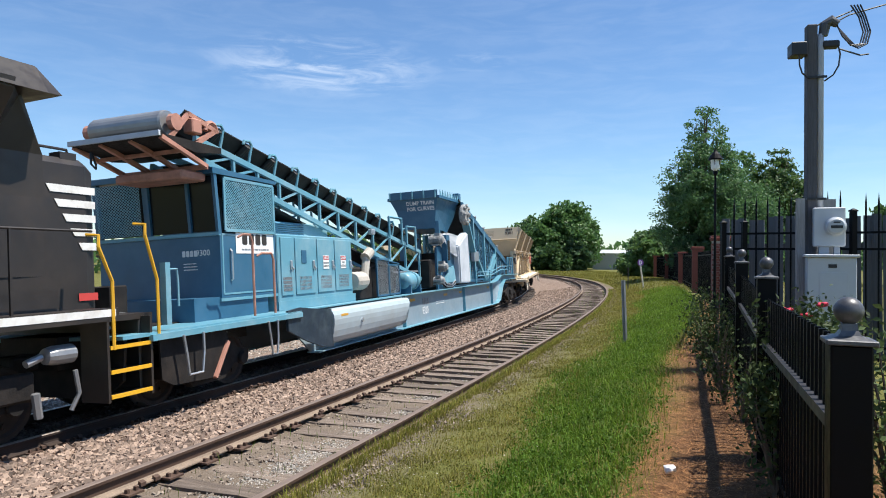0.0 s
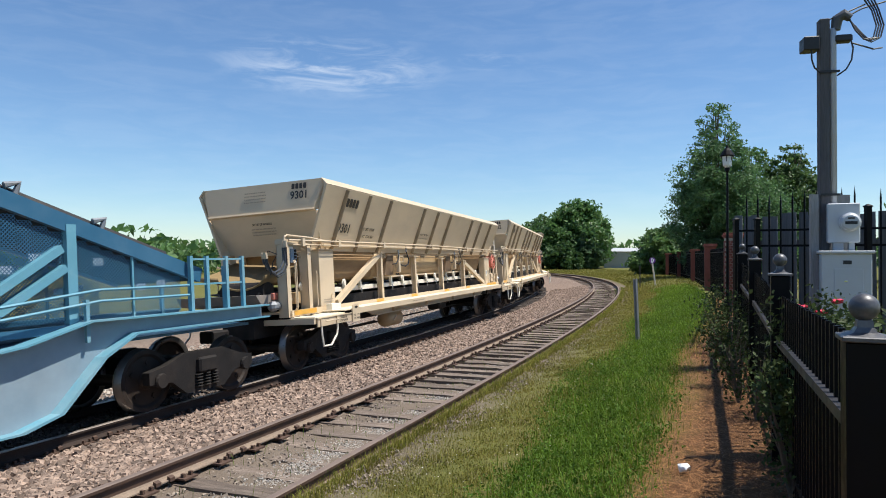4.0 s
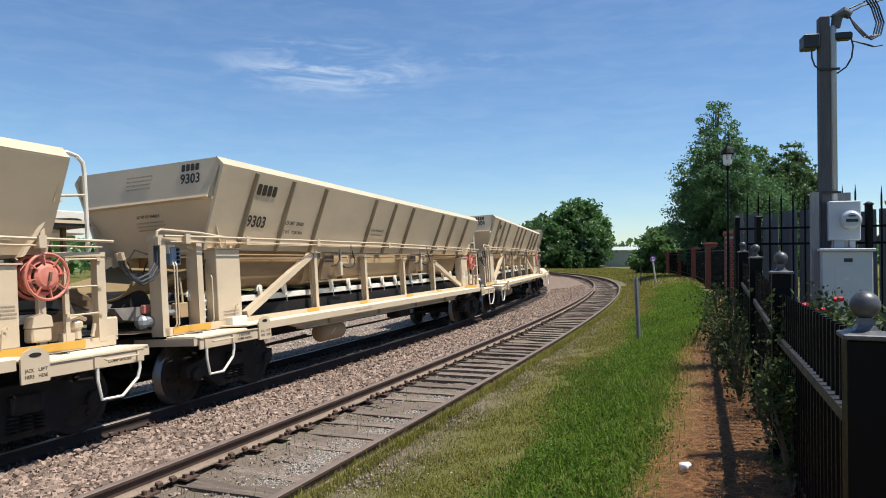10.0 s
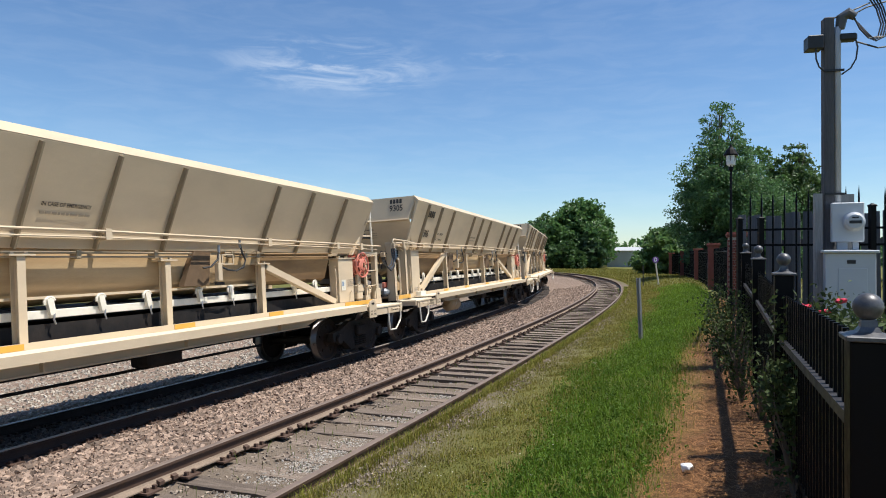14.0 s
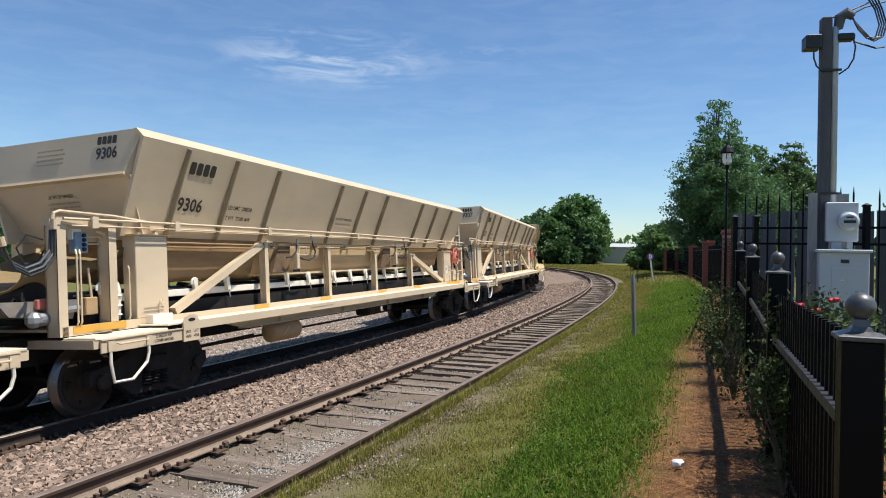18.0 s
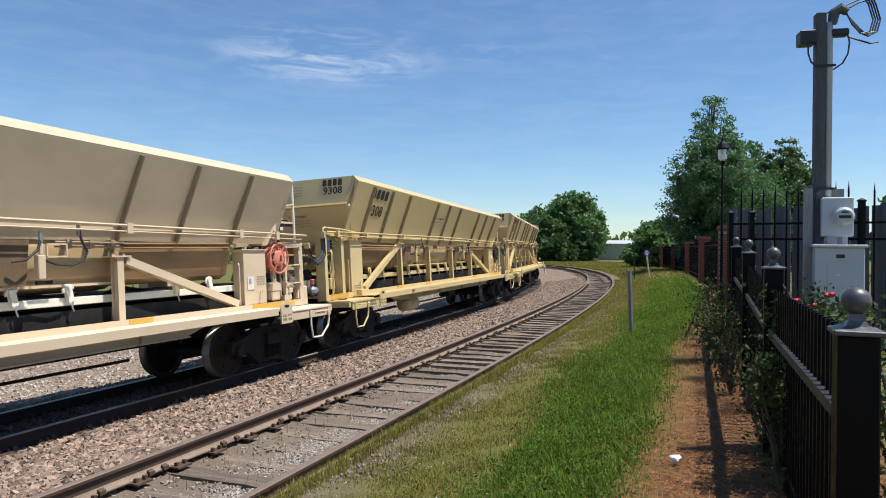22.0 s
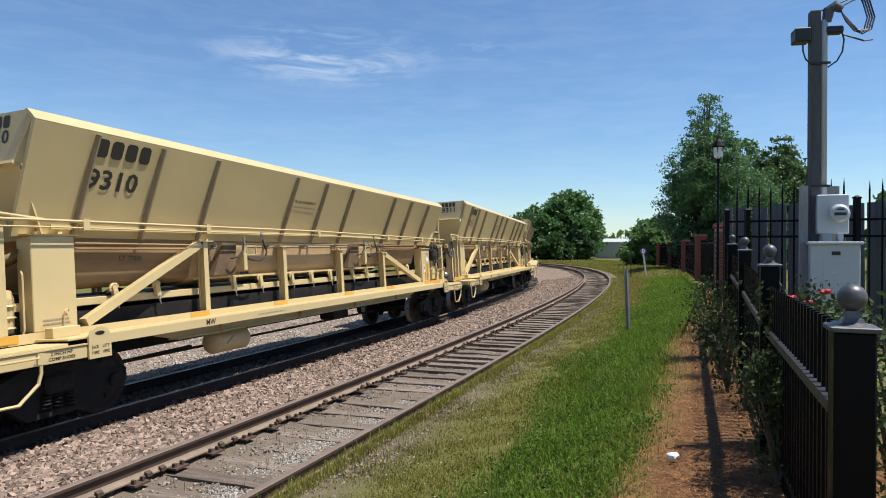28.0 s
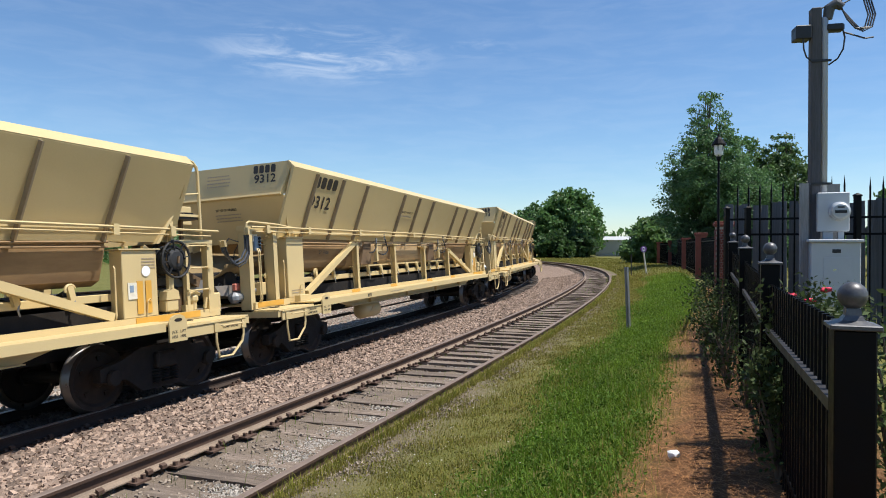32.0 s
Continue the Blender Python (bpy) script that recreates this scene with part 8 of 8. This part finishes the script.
tree("oak_tree", "broad rounded green tree at the bend of the line", 23.4, 108.0, crown(1.5, 9.6, 3.9, 24, 0.62, 16, 0.2), "leaf_dark", 20000, 0.33, 42, 4.0, 0.35)


def far_woods():
    rng = np.random.RandomState(77)
    C = []
    for k in range(150):
        az = radians(rng.uniform(-75, 40))
        d = rng.uniform(125, 190) if az > 0.02 else rng.uniform(75, 150)
        x, y = d * math.sin(az), d * math.cos(az)
        h = rng.uniform(3.5, 6.0) if az > 0.02 else rng.uniform(3.0, 5.5)
        n = 160
        p = rng.normal(size=(n, 3))
        p /= np.linalg.norm(p, axis=1)[:, None]
        p *= rng.uniform(0.5, 1, (n, 1)) ** 0.4
        C.append(p * np.array([5.0, 4.0, h * 0.55]) + np.array([x, y, h * 0.45]))
    V, F = leaf_quads(np.concatenate(C), 0.75, rng)
    tagged(mesh_of("far_woods", V, F, "leaf"), "distant line of green trees along the horizon", "woods", kind="stuff")


far_woods()


# ---------------------------------------------------------------- roses along the fence
def rose_bush(x, y, z0, h, w, count, seed, blooms=0):
    rng = np.random.RandomState(seed)
    t = root("rose_bush", "straggling rose bush with small dark leaves by the fence", "bush", "rose bushes", pose(x, y, z0))
    bm = bmesh.new()
    C = []
    for k in range(9):
        a = rng.uniform(0, 6.28)
        e = Vector((math.cos(a) * w * rng.uniform(0.3, 1), math.sin(a) * w * rng.uniform(0.3, 1), h * rng.uniform(0.5, 1)))
        m_ = e * 0.5 + Vector((0, 0, 0.12 * h))
        tube(bm, [(0, 0, 0), m_, e], [0.012, 0.009, 0.004], 5)
        for u in np.linspace(0.2, 1.0, 7):
            q = m_ * (2 * u * (1 - u)) + e * u * u
            C.append(np.array(q) + rng.normal(size=(count // 63 + 1, 3)) * 0.085)
    part("stem", bm, "bark", t)
    V, F = leaf_quads(np.concatenate(C), 0.027, rng)
    mesh_of("leaves", V, F, "leaf_rose", t)
    for k in range(blooms):
        bm = bmesh.new()
        c = Vector((rng.uniform(-0.4, 0.4) * w, rng.uniform(-0.4, 0.4) * w, h * rng.uniform(0.92, 1.04)))
        for j in range(10):
            a = j * 2.4
            q = c + Vector((math.cos(a), math.sin(a), rng.uniform(-0.3, 0.5))) * 0.022
            bmesh.ops.create_icosphere(bm, subdivisions=1, radius=0.022, matrix=Matrix.Translation(q) @ Matrix.Diagonal((1, 1, 0.6, 1)))
        part("bloom", bm, "petal", t, "bright red rose bloom")


rose_bush(3.42, 7.95, 0.40, 0.92, 0.34, 420, 1)
rose_bush(3.86, 9.15, 0.40, 1.1, 0.44, 2600, 9)
rose_bush(4.42, 10.6, 0.40, 0.95, 0.36, 480, 10)
rose_bush(3.15, 7.15, 0.40, 0.8, 0.26, 300, 2)
rose_bush(2.25, 4.35, 0.40, 0.7, 0.2, 160, 3)
rose_bush(2.95, 6.3, 0.40, 0.7, 0.22, 250, 6)
rose_bush(2.78, 4.98, 0.40, 1.22, 0.42, 4200, 4, 3)
# unseen bush behind the pickets, added to shade the mulch
rose_bush(2.50, 4.35, 0.40, 1.2, 0.42, 5600, 11)
rose_bush(3.6, 6.4, 0.40, 1.25, 0.5, 1000, 7)
rose_bush(2.2, 2.4, 0.40, 1.15, 0.45, 900, 8)
rose_bush(2.55, 3.6, 0.40, 1.22, 0.40, 700, 5)


# ---------------------------------------------------------------- grass, weeds and straw
def blades(name, label, count, s_rng, w_of, h_rng, width, material, seed, power=1.8, lean=0.5, clump=1):
    rng = np.random.RandomState(seed)
    s = s_rng[0] + (s_rng[1] - s_rng[0]) * rng.rand(count) ** power
    w = w_of(s, rng)
    keep = ~np.isnan(w)
    s, w = s[keep], w[keep]
    n = len(s)
    th = np.interp(s, _s, _th)
    far = np.clip((s - 45) / 25, 0, 1)
    z = np.interp(w, _PX, _PZ)
    z = np.where(w > 1.2, z * (1 - far), z) - 0.01
    x = np.interp(s, _s, _x) + np.cos(th) * w
    y = np.interp(s, _s, _y) - np.sin(th) * w
    h = rng.uniform(h_rng[0], h_rng[1], n) * (0.6 + 0.8 * rng.rand(n))
    a = rng.uniform(0, 6.283, n)
    ln = rng.uniform(0, lean, n) * h
    k = (1 + np.clip(s, 0, 60) / 18) * width
    dx, dy = np.cos(a), np.sin(a)
    P = np.zeros((n, 5, 3))
    P[:, 0] = np.stack([x - dy * k, y + dx * k, z], 1)
    P[:, 1] = np.stack([x + dy * k, y - dx * k, z], 1)
    mx, my, mz = x + dx * ln * 0.35, y + dy * ln * 0.35, z + h * 0.6
    P[:, 2] = np.stack([mx + dy * k * 0.7, my - dx * k * 0.7, mz], 1)
    P[:, 3] = np.stack([mx - dy * k * 0.7, my + dx * k * 0.7, mz], 1)
    P[:, 4] = np.stack([x + dx * ln, y + dy * ln, z + h * 0.95], 1)
    i = (np.arange(n) * 5)[:, None]
    quads = (i + np.array([[0, 1, 2, 3]])).tolist()
    tris = (i + np.array([[3, 2, 4]])).tolist()
    return tagged(mesh_of(name, P.reshape(-1, 3).tolist(), quads + tris, material), label, "grass", kind="stuff")


def lush(s, rng):
    edge = np.interp(s, [-10, -1, 2, 8, 16, 22], [3.42, 3.42, 3.60, 3.58, 4.2, 4.4])
    lo = 2.15 + 0.25 * np.sin(s * 0.7) + np.clip(s - 14, 0, 40) * 0.02
    return lo + (edge - lo) * rng.rand(len(s)) ** 0.8 + rng.normal(0, 0.10, len(s))


def thin(s, rng):
    w = 0.85 + 1.5 * rng.rand(len(s)) ** 0.75
    patch = np.sin(s * 1.3 + 2 * w) + np.sin(s * 0.53 - 3 * w)
    return np.where((patch < -1.1) & (rng.rand(len(s)) < 0.75), np.nan, w)


blades("grass", "lush green grass along the mulch bed", 60000, (-4, 34), lush, (0.045, 0.14), 0.0032, "grass", 51, 1.7, 0.8)
blades("grass", "thin green grass and weeds beside the siding", 24000, (-4, 36), thin, (0.02, 0.065), 0.0030, "grass_olive", 52, 1.6, 0.9)
blades("dry_grass", "dry yellow grass beside the siding", 76000, (-4, 40), lambda s, r: 0.9 + 1.7 * r.rand(len(s)) ** 0.9, (0.02, 0.075), 0.0026, "grass_dry", 53, 1.6, 1.0)
blades("dry_grass", "dry grass fringe on the mulch edge", 5500, (-4, 20), lambda s, r: np.interp(s, [-4, 2, 8, 16, 22], [3.3, 3.5, 3.65, 4.3, 4.5]) + r.normal(0, 0.14, len(s)), (0.04, 0.13), 0.0026, "grass_dry", 54, 1.5, 1.2)
blades("weeds", "sparse weeds growing in the siding", 2600, (-3, 40), lambda s, r: np.where(r.rand(len(s)) < 0.6, 0.55 + 0.5 * r.rand(len(s)), -0.6 + 1.3 * r.rand(len(s))), (0.04, 0.16), 0.0028, "grass", 55, 1.4, 0.9)
blades("meadow_grass", "short mown grass beyond the pillars", 26000, (30, 95), lambda s, r: 1.3 + 16 * r.rand(len(s)) ** 1.3, (0.05, 0.14), 0.0050, "grass_dry", 56, 1.0, 0.9)
blades("meadow_grass", "short mown grass beyond the pillars", 26000, (30, 95), lambda s, r: 1.3 + 16 * r.rand(len(s)) ** 1.3, (0.05, 0.14), 0.0050, "grass_olive", 57, 1.0, 0.9)


def low_leaves(name, label, count, s_rng, w_of, h_max, size, material, seed, power=1.6):
    """Small leaves of clover and broad-leaved weeds in clumps close to the ground."""
    rng = np.random.RandomState(seed)
    k = count // 14
    s0 = s_rng[0] + (s_rng[1] - s_rng[0]) * rng.rand(k) ** power
    w0 = w_of(s0, rng)
    pick = rng.randint(0, k, count)
    s = s0[pick] + rng.normal(0, 0.05, count)
    w = w0[pick] + rng.normal(0, 0.05, count)
    ok = ~np.isnan(w)
    s, w, pick = s[ok], w[ok], pick[ok]
    th = np.interp(s, _s, _th)
    tall = h_max * rng.uniform(0.25, 1.0, k)[pick]
    z = np.interp(w, _PX, _PZ) + rng.rand(len(s)) * tall
    x = np.interp(s, _s, _x) + np.cos(th) * w
    y = np.interp(s, _s, _y) - np.sin(th) * w
    V, F = leaf_quads(np.stack([x, y, z], 1), size, rng)
    tagged(mesh_of(name, V, F, material), label, "weeds", kind="stuff")


M["weed_leaf"] = mat("clover_leaf", (0.125, 0.235, 0.03), 0.55, var=0.3, scale=0.9, rand=0.45, leafy=0.35, spec=0.15)
M["weed_olive"] = mat("olive_weed_leaf", (0.20, 0.205, 0.04), 0.6, var=0.3, scale=0.9, rand=0.45, leafy=0.3, spec=0.15)
M["chaff"] = mat("bleached_grass_chaff", (0.42, 0.35, 0.22), 0.8, var=0.2, rand=0.4)
low_leaves("clover", "clumps of clover and weeds in the lush grass", 64000, (-4, 26), lush, 0.13, 0.017, "weed_leaf", 71)
low_leaves("low_weeds", "low olive weeds in the thin grass", 46000, (-4, 26), thin, 0.05, 0.012, "weed_olive", 72)
low_leaves("grass_chaff", "bleached dry chaff lying on the soil", 15000, (-4, 22), lambda s, r: 0.85 + 1.5 * r.rand(len(s)) ** 1.3, 0.02, 0.011, "chaff", 73)
blades("rail_weeds", "grass fringe growing against the outer rail", 15000, (-4, 36), lambda s, r: 0.86 + 0.22 * r.rand(len(s)) ** 1.3, (0.05, 0.12), 0.0028, "grass_olive", 74, 1.5, 0.9)
blades("rail_weeds", "dry grass fringe growing against the outer rail", 12000, (-4, 36), lambda s, r: 0.85 + 0.25 * r.rand(len(s)) ** 1.2, (0.04, 0.10), 0.0026, "grass_dry", 75, 1.5, 1.0)


def needles(count, seed):
    rng = np.random.RandomState(seed)
    s = -4 + 26 * rng.rand(count) ** 1.7
    lo = np.interp(s, [-10, -1, 2, 8, 16, 22], [3.45, 3.45, 3.65, 3.62, 4.3, 4.5])
    w = lo + (5.4 - lo) * rng.rand(count) ** 1.2
    th = np.interp(s, _s, _th)
    x = np.interp(s, _s, _x) + np.cos(th) * w
    y = np.interp(s, _s, _y) - np.sin(th) * w
    z = np.interp(w, _PX, _PZ) + rng.uniform(0.0, 0.03, count)
    a = rng.uniform(0, 6.283, count)
    L = rng.uniform(0.04, 0.10, count)
    t = 0.0016 * (1 + np.clip(s, 0, 20) / 8)
    dx, dy, dz = np.cos(a) * L, np.sin(a) * L, rng.uniform(-0.2, 0.3, count) * L
    P = np.stack([np.stack([x - dx - dy / L * t, y - dy + dx / L * t, z - dz * 0], 1), np.stack([x - dx + dy / L * t, y - dy - dx / L * t, z], 1),
                  np.stack([x + dx, y + dy, z + np.abs(dz)], 1)], 1)
    F = np.arange(count * 3).reshape(-1, 3)
    tagged(mesh_of("pine_straw", P.reshape(-1, 3).tolist(), F.tolist(), "straw"), "rusty pine-straw mulch along the fence", "mulch", kind="stuff")


needles(46000, 61)


def flowers(count, seed):
    rng = random.Random(seed)
    def place(r):
        s = near_s(r, -2.5, 14, 1.3)
        p = on_ground(s, r.uniform(1.3, 2.7))
        return p[0], p[1], p[2] + r.uniform(0.02, 0.07)
    def make(r):
        q = r.uniform(0.005, 0.011)
        return [(-q, 0, 0), (0, -q, 0), (q, 0, 0), (0, q, 0), (0, 0, q * 0.8)], [(0, 1, 4), (1, 2, 4), (2, 3, 4), (3, 0, 4)]
    scatter("clover_flowers", "small pale clover flowers in the grass", "flowers", count, place, make, "clover", seed)


flowers(300, 62)


# ---------------------------------------------------------------- everything that moves
def motions():
    steps = [0.5 * k for k in range(65)]
    cars = [(c, 17.0 * (number - 9308) - (0.10 if number >= 9308 else 0.0), 12.1) for c, number in HOPPERS] + CARS
    for car, off, base in cars:
        walk(car, [(t, main_pose(car8(t) + off, base)) for t in steps])
        for ob in car.children_recursive:
            if ob.name.split(".")[0] != "wheelset":
                continue
            x, y, z = ob.location
            rows = []
            for k in range(481):
                t = k / 15
                s = car8(t) + off
                if k in (0, 480) or -19 < s < 50:
                    turn = math.degrees(min(max(s, -19), 50) / 0.457)
                    rows.append((t, pose(x, y, z, 0, turn % 360, 0)))
            walk(ob, rows)


motions()
